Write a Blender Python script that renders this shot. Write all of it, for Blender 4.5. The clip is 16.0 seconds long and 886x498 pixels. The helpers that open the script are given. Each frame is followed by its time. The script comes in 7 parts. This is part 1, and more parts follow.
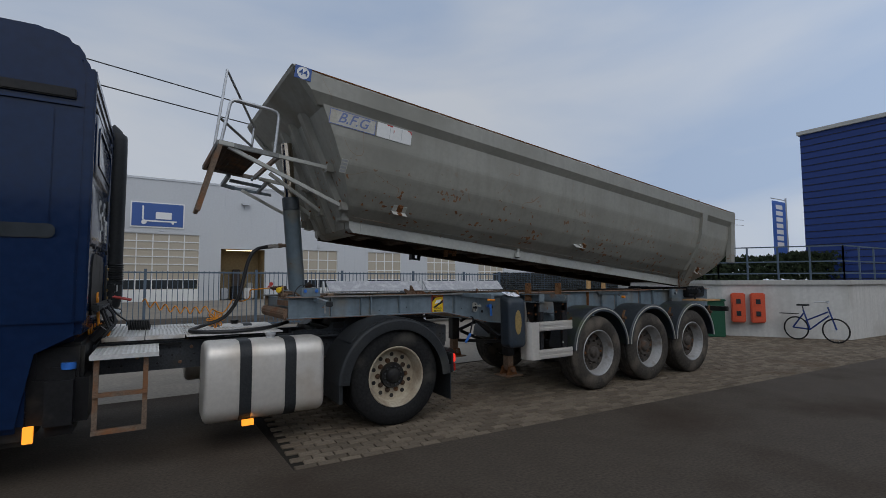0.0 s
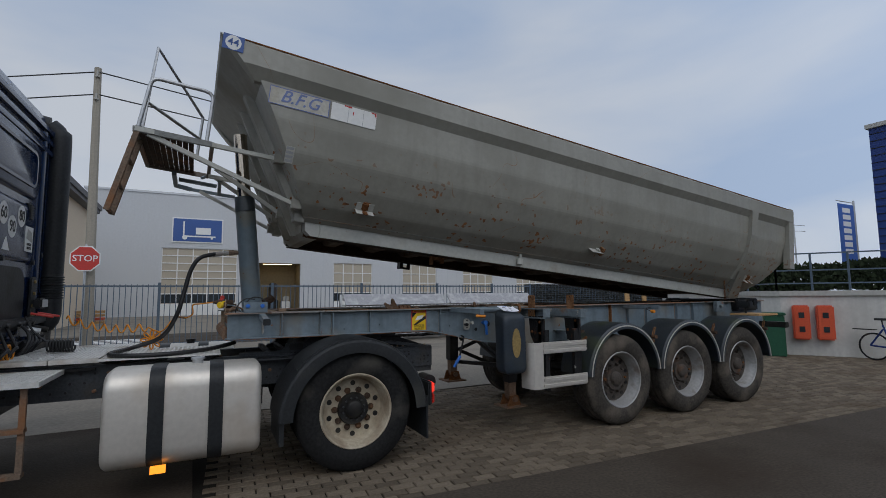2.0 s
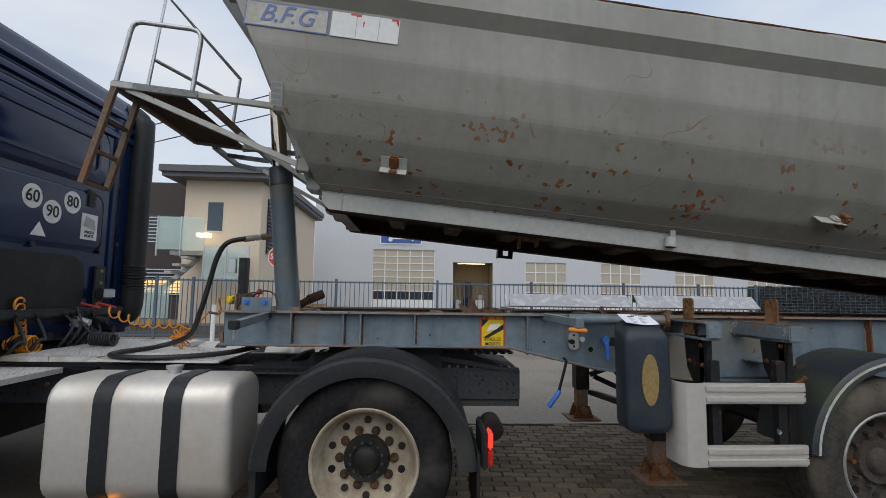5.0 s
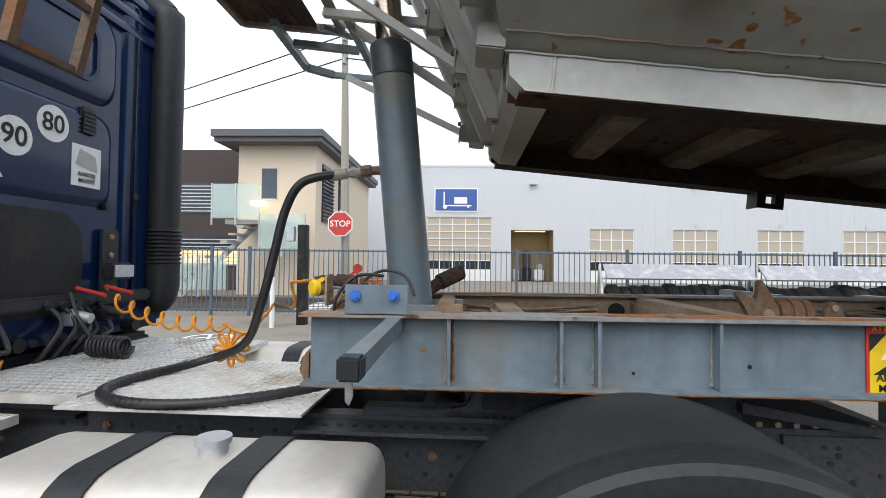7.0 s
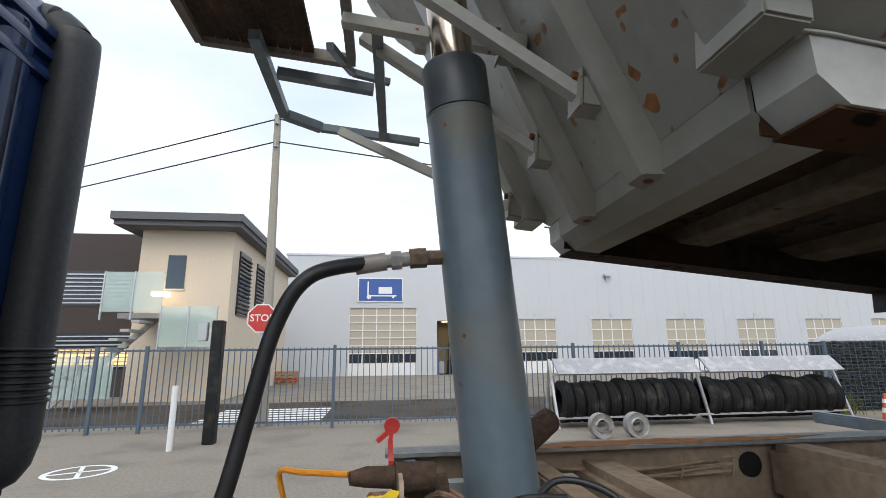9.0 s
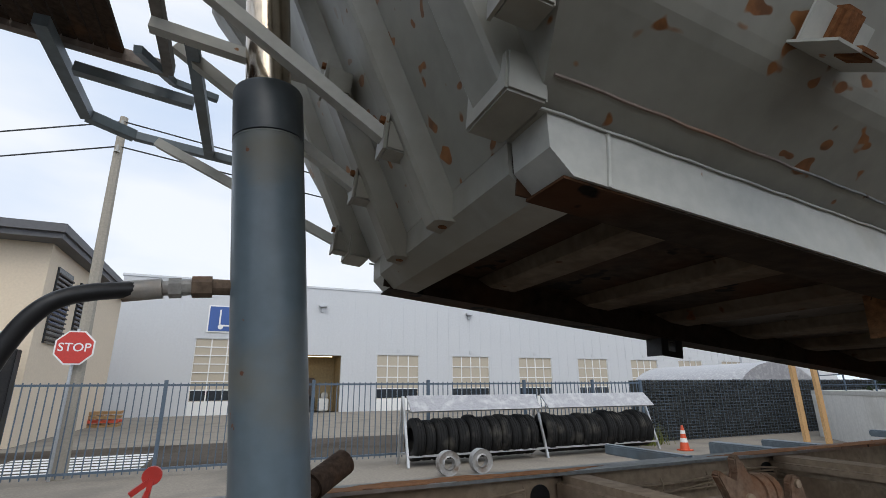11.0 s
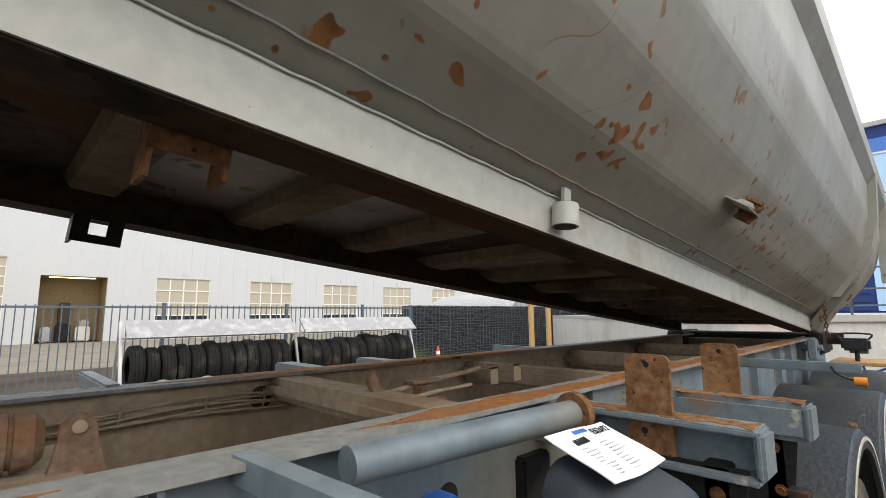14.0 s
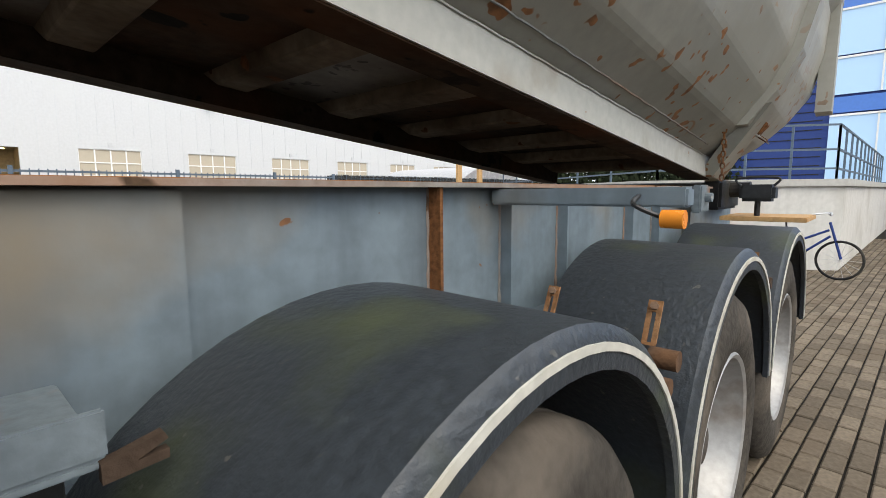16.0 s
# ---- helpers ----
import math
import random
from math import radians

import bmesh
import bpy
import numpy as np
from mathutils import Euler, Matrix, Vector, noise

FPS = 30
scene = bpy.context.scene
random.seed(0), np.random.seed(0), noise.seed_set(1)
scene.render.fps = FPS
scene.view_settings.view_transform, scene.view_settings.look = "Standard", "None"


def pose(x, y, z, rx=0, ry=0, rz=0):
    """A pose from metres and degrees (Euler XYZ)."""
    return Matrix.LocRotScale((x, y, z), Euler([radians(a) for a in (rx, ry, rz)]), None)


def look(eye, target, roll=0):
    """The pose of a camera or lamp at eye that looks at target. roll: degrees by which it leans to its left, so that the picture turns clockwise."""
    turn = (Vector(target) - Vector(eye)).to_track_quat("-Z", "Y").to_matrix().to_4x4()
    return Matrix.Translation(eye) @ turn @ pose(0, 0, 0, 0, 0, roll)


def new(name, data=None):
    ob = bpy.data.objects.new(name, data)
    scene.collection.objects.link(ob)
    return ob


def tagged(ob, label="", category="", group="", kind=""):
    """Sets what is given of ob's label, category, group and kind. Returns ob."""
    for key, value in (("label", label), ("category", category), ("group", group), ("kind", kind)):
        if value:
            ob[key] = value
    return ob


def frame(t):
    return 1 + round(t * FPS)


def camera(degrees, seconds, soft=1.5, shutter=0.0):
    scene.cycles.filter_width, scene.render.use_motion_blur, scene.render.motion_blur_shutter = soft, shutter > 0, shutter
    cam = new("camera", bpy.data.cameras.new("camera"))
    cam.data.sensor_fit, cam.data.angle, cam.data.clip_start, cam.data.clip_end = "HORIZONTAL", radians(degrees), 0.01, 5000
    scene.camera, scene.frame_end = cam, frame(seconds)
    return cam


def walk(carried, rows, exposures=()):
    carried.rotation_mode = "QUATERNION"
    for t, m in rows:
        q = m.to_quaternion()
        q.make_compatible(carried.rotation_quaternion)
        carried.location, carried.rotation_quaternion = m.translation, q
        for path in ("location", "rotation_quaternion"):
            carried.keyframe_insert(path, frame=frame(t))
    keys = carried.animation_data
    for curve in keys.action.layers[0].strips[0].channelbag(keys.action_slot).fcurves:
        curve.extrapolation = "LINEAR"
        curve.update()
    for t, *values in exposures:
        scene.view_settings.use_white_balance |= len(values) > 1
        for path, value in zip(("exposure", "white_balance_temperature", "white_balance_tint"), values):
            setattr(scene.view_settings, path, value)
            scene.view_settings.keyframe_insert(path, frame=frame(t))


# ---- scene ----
cam = camera(86.0, 16.0, soft=0.5)
PATH = [
    (0, (1.564, 3.016, 1.646), (2.643, 4.695, 1.781), -0.2),
    (0.5, (1.733, 3.188, 1.636), (2.813, 4.864, 1.782), -0.3),
    (1, (2.006, 3.344, 1.662), (3.036, 5.052, 1.817), -0.5),
    (1.5, (2.388, 3.425, 1.661), (3.356, 5.168, 1.824), -0.5),
    (2, (2.748, 3.559, 1.635), (3.672, 5.323, 1.824), -0.5),
    (2.5, (3.132, 3.656, 1.655), (3.968, 5.462, 1.859), -0.5),
    (3, (3.561, 3.766, 1.657), (4.314, 5.606, 1.876), -0.3),
    (3.5, (3.899, 3.992, 1.651), (4.593, 5.855, 1.872), -0.2),
    (4, (4.22, 4.238, 1.656), (4.761, 6.151, 1.881), -0.1),
    (4.5, (4.442, 4.512, 1.634), (4.779, 6.472, 1.847), 0.2),
    (5, (4.489, 4.935, 1.615), (4.597, 6.923, 1.804), 0.8),
    (5.2, (4.486, 5.096, 1.645), (4.485, 7.089, 1.812), 0.8),
    (7.3, (3.453, 7.155, 1.656), (3.368, 9.152, 1.709), 0.6),
    (7.5, (3.377, 7.274, 1.659), (3.336, 9.272, 1.712), 0.6),
    (8, (3.165, 7.59, 1.686), (3.207, 9.586, 1.812), -0.0),
    (8.5, (3.034, 7.847, 1.774), (3.177, 9.821, 2.059), -0.2),
    (8.7, (2.996, 7.909, 1.83), (3.184, 9.868, 2.188), -0.4),
    (11, (3.206, 7.857, 1.836), (3.965, 9.619, 2.399), -0.5),
    (11.5, (3.449, 7.795, 1.739), (4.413, 9.484, 2.209), -0.2),
    (12, (3.733, 7.786, 1.732), (4.877, 9.379, 2.123), -0.3),
    (12.5, (4.041, 7.775, 1.726), (5.278, 9.309, 2.071), -0.4),
    (13, (4.374, 7.765, 1.724), (5.673, 9.252, 2.041), -0.2),
    (13.5, (4.728, 7.745, 1.707), (6.088, 9.181, 2.004), -0.4),
    (14, (5.118, 7.714, 1.726), (6.498, 9.135, 1.999), -0.5),
    (14.5, (5.544, 7.634, 1.706), (6.937, 9.049, 1.951), -0.2),
    (15, (5.996, 7.613, 1.65), (7.447, 8.978, 1.822), -0.1),
    (15.5, (6.558, 7.61, 1.576), (8.039, 8.955, 1.594), -0.4),
    (16, (7.131, 7.666, 1.442), (8.595, 9.008, 1.206), -0.4),
]
walk(cam, [(t, look(eye, aim, roll)) for t, eye, aim, roll in PATH], exposures=[(0, -0.72, 6600, 10), (2.5, -0.6, 6600, 10), (5, -0.1, 6900, 10), (7.5, 0.8, 7000, 10), (8.5, 0.6, 7000, 10), (11, 0.2, 6900, 10), (12.5, 0.75, 7700, 10), (14, 0.85, 7800, 10), (16, 1.0, 7600, 10)])

# ---- light ----
world = bpy.data.worlds.new("overcast")
scene.world = world
world.use_nodes = True
wn, wl = world.node_tree.nodes, world.node_tree.links
sky = wn.new("ShaderNodeTexSky")
sky.sky_type, sky.sun_disc = "NISHITA", False
sky.sun_elevation, sky.sun_rotation = radians(49), radians(160)
sky.dust_density, sky.ozone_density = 3.0, 2.0
co = wn.new("ShaderNodeTexCoord")
stretch = wn.new("ShaderNodeMapping")
stretch.inputs["Scale"].default_value = (1.0, 1.0, 3.2)
wl.new(co.outputs["Generated"], stretch.inputs["Vector"])
cloud = wn.new("ShaderNodeTexNoise")
cloud.inputs["Scale"].default_value, cloud.inputs["Detail"].default_value, cloud.inputs["Roughness"].default_value = 1.5, 7, 0.45
cloud.inputs["Distortion"].default_value = 0.4
wl.new(stretch.outputs["Vector"], cloud.inputs["Vector"])
ramp = wn.new("ShaderNodeValToRGB")
ramp.color_ramp.elements[0].position, ramp.color_ramp.elements[0].color = 0.34, (5.2, 6.7, 9.3, 1)
ramp.color_ramp.elements[1].position, ramp.color_ramp.elements[1].color = 0.62, (8.3, 9.0, 10.1, 1)
wl.new(cloud.outputs["Fac"], ramp.inputs["Fac"])
veil = wn.new("ShaderNodeMix")
veil.data_type = "RGBA"
veil.inputs["Factor"].default_value = 0.9
wl.new(sky.outputs["Color"], veil.inputs["A"])
wl.new(ramp.outputs["Color"], veil.inputs["B"])
split = wn.new("ShaderNodeSeparateXYZ")
wl.new(co.outputs["Generated"], split.inputs["Vector"])
side = wn.new("ShaderNodeMapRange")
for key, v in (("From Min", -0.6), ("From Max", 0.75), ("To Min", 1.55), ("To Max", 1.0)):
    side.inputs[key].default_value = v
wl.new(split.outputs["Y"], side.inputs["Value"])
scaled = wn.new("ShaderNodeVectorMath")
scaled.operation = "SCALE"
wl.new(veil.outputs["Result"], scaled.inputs[0])
wl.new(side.outputs["Result"], scaled.inputs["Scale"])
wl.new(scaled.outputs["Vector"], wn["Background"].inputs["Color"])
wn["Background"].inputs["Strength"].default_value = 0.1
sun = new("sun", bpy.data.lights.new("sun", "SUN"))
sun.data.energy, sun.data.angle, sun.data.color = 0.8, radians(40), (1.0, 0.96, 0.9)
sun.matrix_world = look((0, 0, 20), (5, 14, 3))


# ---- materials ----
def mat(name, base, rough=0.6, metal=0.0, var=0.2, scale=5.0, bump=0.15, stain=None, amount=0.4, stain_scale=1.5,
        spot=None, spot_scale=8.0, spot_at=0.68, piece=0.0, patch=False, streak=0.0, cluster=0.0, scratch=None):
    m = bpy.data.materials.new(name)
    m.use_nodes = True
    n, l = m.node_tree.nodes, m.node_tree.links
    b = n["Principled BSDF"]
    b.inputs["Metallic"].default_value = metal
    b.inputs["Specular IOR Level"].default_value = 0.5 if rough < 0.5 else (0.3 if rough < 0.8 else 0.12)
    tc = n.new("ShaderNodeTexCoord")

    def noise_at(s, detail):
        t = n.new("ShaderNodeTexNoise")
        t.inputs["Scale"].default_value, t.inputs["Detail"].default_value = s, detail
        l.new(tc.outputs["Object"], t.inputs["Vector"])
        return t.outputs["Fac"]

    def mix(f, a, c):
        x = n.new("ShaderNodeMix")
        x.data_type = "RGBA"
        for key, v in (("Factor", f), ("A", a), ("B", c)):
            if isinstance(v, (tuple, float, int)):
                x.inputs[key].default_value = (*v, 1) if isinstance(v, tuple) else v
            else:
                l.new(v, x.inputs[key])
        return x.outputs["Result"]

    def span(v, lo, hi, a=0.0, c=1.0):
        x = n.new("ShaderNodeMapRange")
        for key, w in (("From Min", lo), ("From Max", hi), ("To Min", a), ("To Max", c)):
            x.inputs[key].default_value = w
        l.new(v, x.inputs["Value"])
        return x.outputs["Result"]

    fine, broad = noise_at(scale * 6, 6), noise_at(scale * 0.5, 4)
    dark = tuple(c * (1 - var) for c in base)
    light = tuple(min(1, c * (1 + var * 0.6)) for c in base)
    col = mix(span(fine, 0.3, 0.7), dark, light)
    col = mix(span(broad, 0.35, 0.65, 0, var), col, dark)
    if piece:
        info = n.new("ShaderNodeObjectInfo")
        geo = n.new("ShaderNodeNewGeometry")
        add = n.new("ShaderNodeMath")
        l.new(info.outputs["Random"], add.inputs[0])
        l.new(geo.outputs["Random Per Island"], add.inputs[1])
        fr = n.new("ShaderNodeMath")
        fr.operation = "FRACT"
        l.new(add.outputs[0], fr.inputs[0])
        hsv = n.new("ShaderNodeHueSaturation")
        l.new(span(fr.outputs[0], 0, 1, 1 - piece, 1 + piece), hsv.inputs["Value"])
        l.new(col, hsv.inputs["Color"])
        col = hsv.outputs["Color"]
    if streak:
        mp = n.new("ShaderNodeMapping")
        mp.inputs["Scale"].default_value = (9, 9, 0.7)
        l.new(tc.outputs["Object"], mp.inputs["Vector"])
        sn = n.new("ShaderNodeTexNoise")
        sn.inputs["Scale"].default_value, sn.inputs["Detail"].default_value = 1.0, 5
        l.new(mp.outputs["Vector"], sn.inputs["Vector"])
        col = mix(span(sn.outputs["Fac"], 0.5, 0.72, 0, streak), col, tuple(k * 0.55 for k in base))
        col = mix(span(sn.outputs["Fac"], 0.5, 0.3, 0, streak * 0.6), col, tuple(min(1, k * 1.3) for k in base))
    rough_out = None
    if stain:
        f = span(noise_at(stain_scale, 8), 0.62 - amount * 0.35, 0.72, 0, 0.9)
        col = mix(f, col, stain)
        rough_out = span(f, 0, 1, rough, min(1, rough + 0.3))
    if spot:
        field = noise_at(spot_scale, 1 if cluster else 3)
        if cluster:
            group = n.new("ShaderNodeMath")
            group.operation = "MULTIPLY_ADD"
            l.new(noise_at(spot_scale * 0.14, 2), group.inputs[0])
            group.inputs[1].default_value = cluster
            l.new(field, group.inputs[2])
            field = group.outputs[0]
        f = span(field, spot_at, spot_at + 0.025)
        if patch:
            g = n.new("ShaderNodeMath")
            g.operation = "MULTIPLY"
            l.new(f, g.inputs[0])
            dot = n.new("ShaderNodeVectorMath")
            dot.operation = "DOT_PRODUCT"
            dot.inputs[1].default_value = (0.11, 0, 0.994)
            l.new(tc.outputs["Object"], dot.inputs[0])
            l.new(span(dot.outputs["Value"], 3.65, 3.2), g.inputs[1])
            f = g.outputs[0]
        col = mix(f, col, mix(span(fine, 0.35, 0.65), spot, tuple(k * 0.45 for k in spot)))
    if scratch:
        line = n.new("ShaderNodeMath")
        line.operation = "ABSOLUTE"
        l.new(span(noise_at(1.7, 1), 0.3, 0.7, -1, 1), line.inputs[0])
        thin = n.new("ShaderNodeMath")
        thin.operation = "MULTIPLY"
        l.new(span(line.outputs[0], 0.012, 0.004), thin.inputs[0])
        l.new(span(noise_at(1.9, 2), 0.56, 0.62, 0, 0.85), thin.inputs[1])
        col = mix(thin.outputs[0], col, scratch)
    l.new(col, b.inputs["Base Color"])
    l.new(rough_out if rough_out else span(fine, 0.2, 0.8, max(0, rough - 0.1), min(1, rough + 0.1)), b.inputs["Roughness"])
    if bump:
        bp = n.new("ShaderNodeBump")
        bp.inputs["Strength"].default_value, bp.inputs["Distance"].default_value = bump, 0.01
        l.new(fine, bp.inputs["Height"])
        l.new(bp.outputs["Normal"], b.inputs["Normal"])
    return m


def glow(name, colour, strength):
    m = bpy.data.materials.new(name)
    m.use_nodes = True
    b = m.node_tree.nodes["Principled BSDF"]
    b.inputs["Base Color"].default_value = (*colour, 1)
    b.inputs["Emission Color"].default_value = (*colour, 1)
    b.inputs["Emission Strength"].default_value = strength
    return m


def glass(name, tint, rough=0.03, alpha=0.35):
    m = bpy.data.materials.new(name)
    m.use_nodes = True
    b = m.node_tree.nodes["Principled BSDF"]
    b.inputs["Base Color"].default_value = (*tint, 1)
    b.inputs["Roughness"].default_value = rough
    b.inputs["Alpha"].default_value = alpha
    return m


RUST = (0.17, 0.065, 0.022)
M = dict(
    body=mat("weathered grey paint", (0.285, 0.277, 0.238), 0.42, 0, 0.08, 3, 0.05, (0.22, 0.213, 0.18), 0.3, 0.8, (0.31, 0.125, 0.04), 15.0, 0.925, patch=True, streak=0.25, cluster=0.5, scratch=(0.25, 0.12, 0.05)),
    # brown dirt and rust, with the shade under the body put into the base
    under=mat("dirty underside darkened for shade", (0.045, 0.032, 0.023), 0.8, 0, 0.5, 3, 0.4, (0.085, 0.035, 0.015), 0.45, 1.6, (0.015, 0.012, 0.01), 5.0, 0.62),
    member=mat("dusty floor member", (0.16, 0.128, 0.095), 0.8, 0, 0.3, 4, 0.2, (0.05, 0.03, 0.018), 0.5, 2.2, (0.14, 0.06, 0.025), 6.0, 0.66),
    scuffed=mat("scuffed floor sheet", (0.15, 0.136, 0.12), 0.5, 0.2, 0.2, 4, 0.15, (0.05, 0.037, 0.028), 0.5, 1.3, (0.04, 0.028, 0.02), 9.0, 0.64),
    pitted=mat("pitted rust", (0.25, 0.125, 0.06), 0.9, 0, 0.5, 7, 0.6, (0.33, 0.19, 0.10), 0.3, 4.0, (0.07, 0.038, 0.025), 48.0, 0.66),
    tread=mat("dark rusty tread", (0.075, 0.05, 0.036), 0.85, 0, 0.4, 9, 0.4, (0.16, 0.08, 0.04), 0.3, 5.0),
    ladder=mat("worn ladder steel", (0.17, 0.12, 0.085), 0.75, 0, 0.35, 9, 0.4, (0.24, 0.10, 0.04), 0.35, 5.0),
    seam=mat("cladding seam", (0.50, 0.52, 0.54), 0.6, 0, 0.05, 1, 0.02),
    dustrust=mat("dust-covered rust", (0.22, 0.145, 0.10), 0.92, 0, 0.35, 8, 0.5, (0.20, 0.085, 0.04), 0.35, 5.0),
    print=mat("faded print", (0.36, 0.37, 0.38), 0.6, 0, 0.1, 4, 0.02),
    bodyplain=mat("grey front paint", (0.275, 0.267, 0.23), 0.45, 0, 0.1, 3, 0.05, (0.20, 0.18, 0.14), 0.3, 1.2, (0.22, 0.11, 0.05), 14.0, 0.73, streak=0.3),
    dustytyre=mat("dusty tyre rubber", (0.062, 0.055, 0.047), 0.85, 0, 0.4, 6, 0.5, (0.15, 0.125, 0.10), 0.35, 2.5),
    crimp=mat("steel crimp", (0.36, 0.35, 0.33), 0.5, 0.5, 0.25, 8, 0.2, (0.22, 0.13, 0.07), 0.2, 6.0),
    collar=mat("dark collar paint", (0.06, 0.072, 0.08), 0.4, 0, 0.15, 4, 0.05, (0.10, 0.085, 0.06), 0.1, 2.0),
    roofgrey=mat("dark grey roof edge", (0.11, 0.11, 0.115), 0.6, 0, 0.1, 2, 0.05),
    hedge=mat("dark hedge", (0.025, 0.035, 0.018), 0.9, 0, 0.4, 6, 0.1, piece=0.4),
    paper=mat("printer paper", (0.80, 0.82, 0.88), 0.6, 0, 0.03, 4, 0.01),
    bannerblue=mat("blue banner cloth", (0.04, 0.12, 0.42), 0.7, 0, 0.08, 3, 0.05),
    orangerust=mat("orange flange rust", (0.30, 0.125, 0.045), 0.9, 0, 0.35, 5, 0.4, (0.22, 0.12, 0.07), 0.35, 2.5, (0.12, 0.055, 0.03), 9.0, 0.66),
    rail=mat("pale grey paint", (0.43, 0.43, 0.39), 0.5, 0, 0.10, 4, 0.06, (0.30, 0.26, 0.2), 0.12, 2.0, (0.30, 0.13, 0.05), 14.0, 0.71),
    chassis=mat("blue-grey chassis paint", (0.148, 0.19, 0.218), 0.45, 0, 0.18, 3, 0.1, (0.22, 0.175, 0.115), 0.3, 1.3, (0.24, 0.10, 0.035), 14, 0.71, streak=0.55),
    inner=mat("dusty chassis inside", (0.33, 0.25, 0.175), 0.92, 0, 0.25, 4, 0.35, (0.15, 0.09, 0.055), 0.4, 1.6, (0.22, 0.12, 0.065), 5.0, 0.70),
    rust=mat("rusted steel", (0.20, 0.085, 0.035), 0.9, 0, 0.45, 9, 0.5, (0.09, 0.05, 0.035), 0.45, 4.0),
    flange=mat("worn rusty flange", (0.22, 0.225, 0.215), 0.7, 0, 0.25, 5, 0.3, (0.34, 0.145, 0.055), 0.42, 0.75, (0.12, 0.07, 0.04), 6.0, 0.68),
    cyl=mat("cylinder paint", (0.125, 0.165, 0.19), 0.35, 0, 0.12, 3, 0.05, (0.17, 0.15, 0.10), 0.14, 1.6, (0.2, 0.07, 0.03), 20.0, 0.73, streak=0.3),
    chrome=mat("hydraulic chrome", (0.48, 0.40, 0.31), 0.16, 1, 0.15, 3, 0.02),
    rubber=mat("tyre rubber", (0.02, 0.02, 0.02), 0.85, 0, 0.35, 6, 0.3, (0.075, 0.07, 0.06), 0.3, 2.5),
    plastic=mat("black plastic", (0.024, 0.026, 0.028), 0.5, 0, 0.3, 6, 0.25, (0.05, 0.05, 0.044), 0.2, 2.0),
    black=mat("black steel", (0.010, 0.010, 0.011), 0.5, 0, 0.4, 5, 0.2, (0.05, 0.045, 0.035), 0.3, 3.0),
    hose=mat("black hose", (0.015, 0.015, 0.016), 0.45, 0, 0.2, 8, 0.1),
    alu=mat("satin aluminium", (0.66, 0.62, 0.56), 0.46, 0.55, 0.06, 4, 0.02, (0.50, 0.43, 0.35), 0.15, 1.2),
    deck=mat("worn tread plate", (0.70, 0.69, 0.66), 0.45, 0.4, 0.15, 5, 0.12, (0.34, 0.27, 0.19), 0.15, 2.0),
    rimw=mat("trailer rim paint", (0.34, 0.335, 0.325), 0.45, 0.4, 0.15, 5, 0.1, (0.14, 0.09, 0.055), 0.25, 4.0),
    rimc=mat("cream rim paint", (0.43, 0.37, 0.275), 0.5, 0, 0.2, 5, 0.1, (0.17, 0.115, 0.07), 0.5, 4.0),
    blue=mat("dark blue cab paint", (0.005, 0.0175, 0.058), 0.14, 0, 0.15, 2, 0.02),
    railsteel=mat("grimy dark frame steel", (0.052, 0.057, 0.064), 0.5, 0, 0.35, 7, 0.3, (0.065, 0.055, 0.042), 0.3, 3.0),
    white=mat("white vinyl", (0.72, 0.72, 0.70), 0.5, 0, 0.06, 4, 0.02),
    ink=mat("black print", (0.02, 0.02, 0.02), 0.6, 0, 0.1, 4, 0),
    yellow=mat("yellow vinyl", (0.75, 0.50, 0.02), 0.5, 0, 0.08, 4, 0.02),
    red=mat("red paint", (0.50, 0.035, 0.025), 0.45, 0, 0.12, 4, 0.05),
    orange=mat("orange rubber hose", (0.70, 0.26, 0.02), 0.5, 0, 0.1, 6, 0.05),
    fire=mat("orange-red plastic", (0.62, 0.085, 0.03), 0.45, 0, 0.12, 4, 0.05),
    signblue=mat("blue sign", (0.03, 0.085, 0.28), 0.45, 0, 0.08, 3, 0.02),
    letter=mat("faded blue letter", (0.17, 0.22, 0.42), 0.6, 0, 0.25, 6, 0.02),
    nameplate=mat("worn plate", (0.50, 0.485, 0.43), 0.6, 0, 0.2, 5, 0.05, (0.36, 0.31, 0.22), 0.3, 4),
    asphalt=mat("worn asphalt", (0.074, 0.060, 0.046), 0.8, 0, 0.35, 6, 0.6, (0.036, 0.025, 0.017), 0.4, 0.5, (0.12, 0.10, 0.08), 40.0, 0.68),
    concrete=mat("yard concrete", (0.235, 0.207, 0.17), 0.9, 0, 0.2, 3, 0.3, (0.15, 0.135, 0.115), 0.35, 0.7),
    paver=mat("concrete paver", (0.142, 0.114, 0.084), 0.9, 0, 0.25, 6, 0.4, (0.105, 0.078, 0.054), 0.3, 0.9, piece=0.28),
    joint=mat("joint sand", (0.024, 0.021, 0.017), 1, 0, 0.3, 8, 0.3),
    wall=mat("painted concrete wall", (0.55, 0.535, 0.50), 0.8, 0, 0.08, 2, 0.15, (0.42, 0.40, 0.36), 0.3, 0.8, streak=0.2),
    hall=mat("pale cladding", (0.50, 0.51, 0.52), 0.6, 0, 0.04, 1, 0.02, (0.51, 0.52, 0.525), 0.25, 0.2, streak=0.05),
    plinth=mat("concrete plinth", (0.42, 0.41, 0.38), 0.85, 0, 0.12, 2, 0.1),
    door=mat("beige door panel", (0.42, 0.37, 0.29), 0.5, 0, 0.03, 1, 0.01),
    toolbox=mat("blue-grey plastic", (0.02, 0.03, 0.042), 0.45, 0, 0.2, 5, 0.1, (0.035, 0.042, 0.045), 0.3, 3.0),
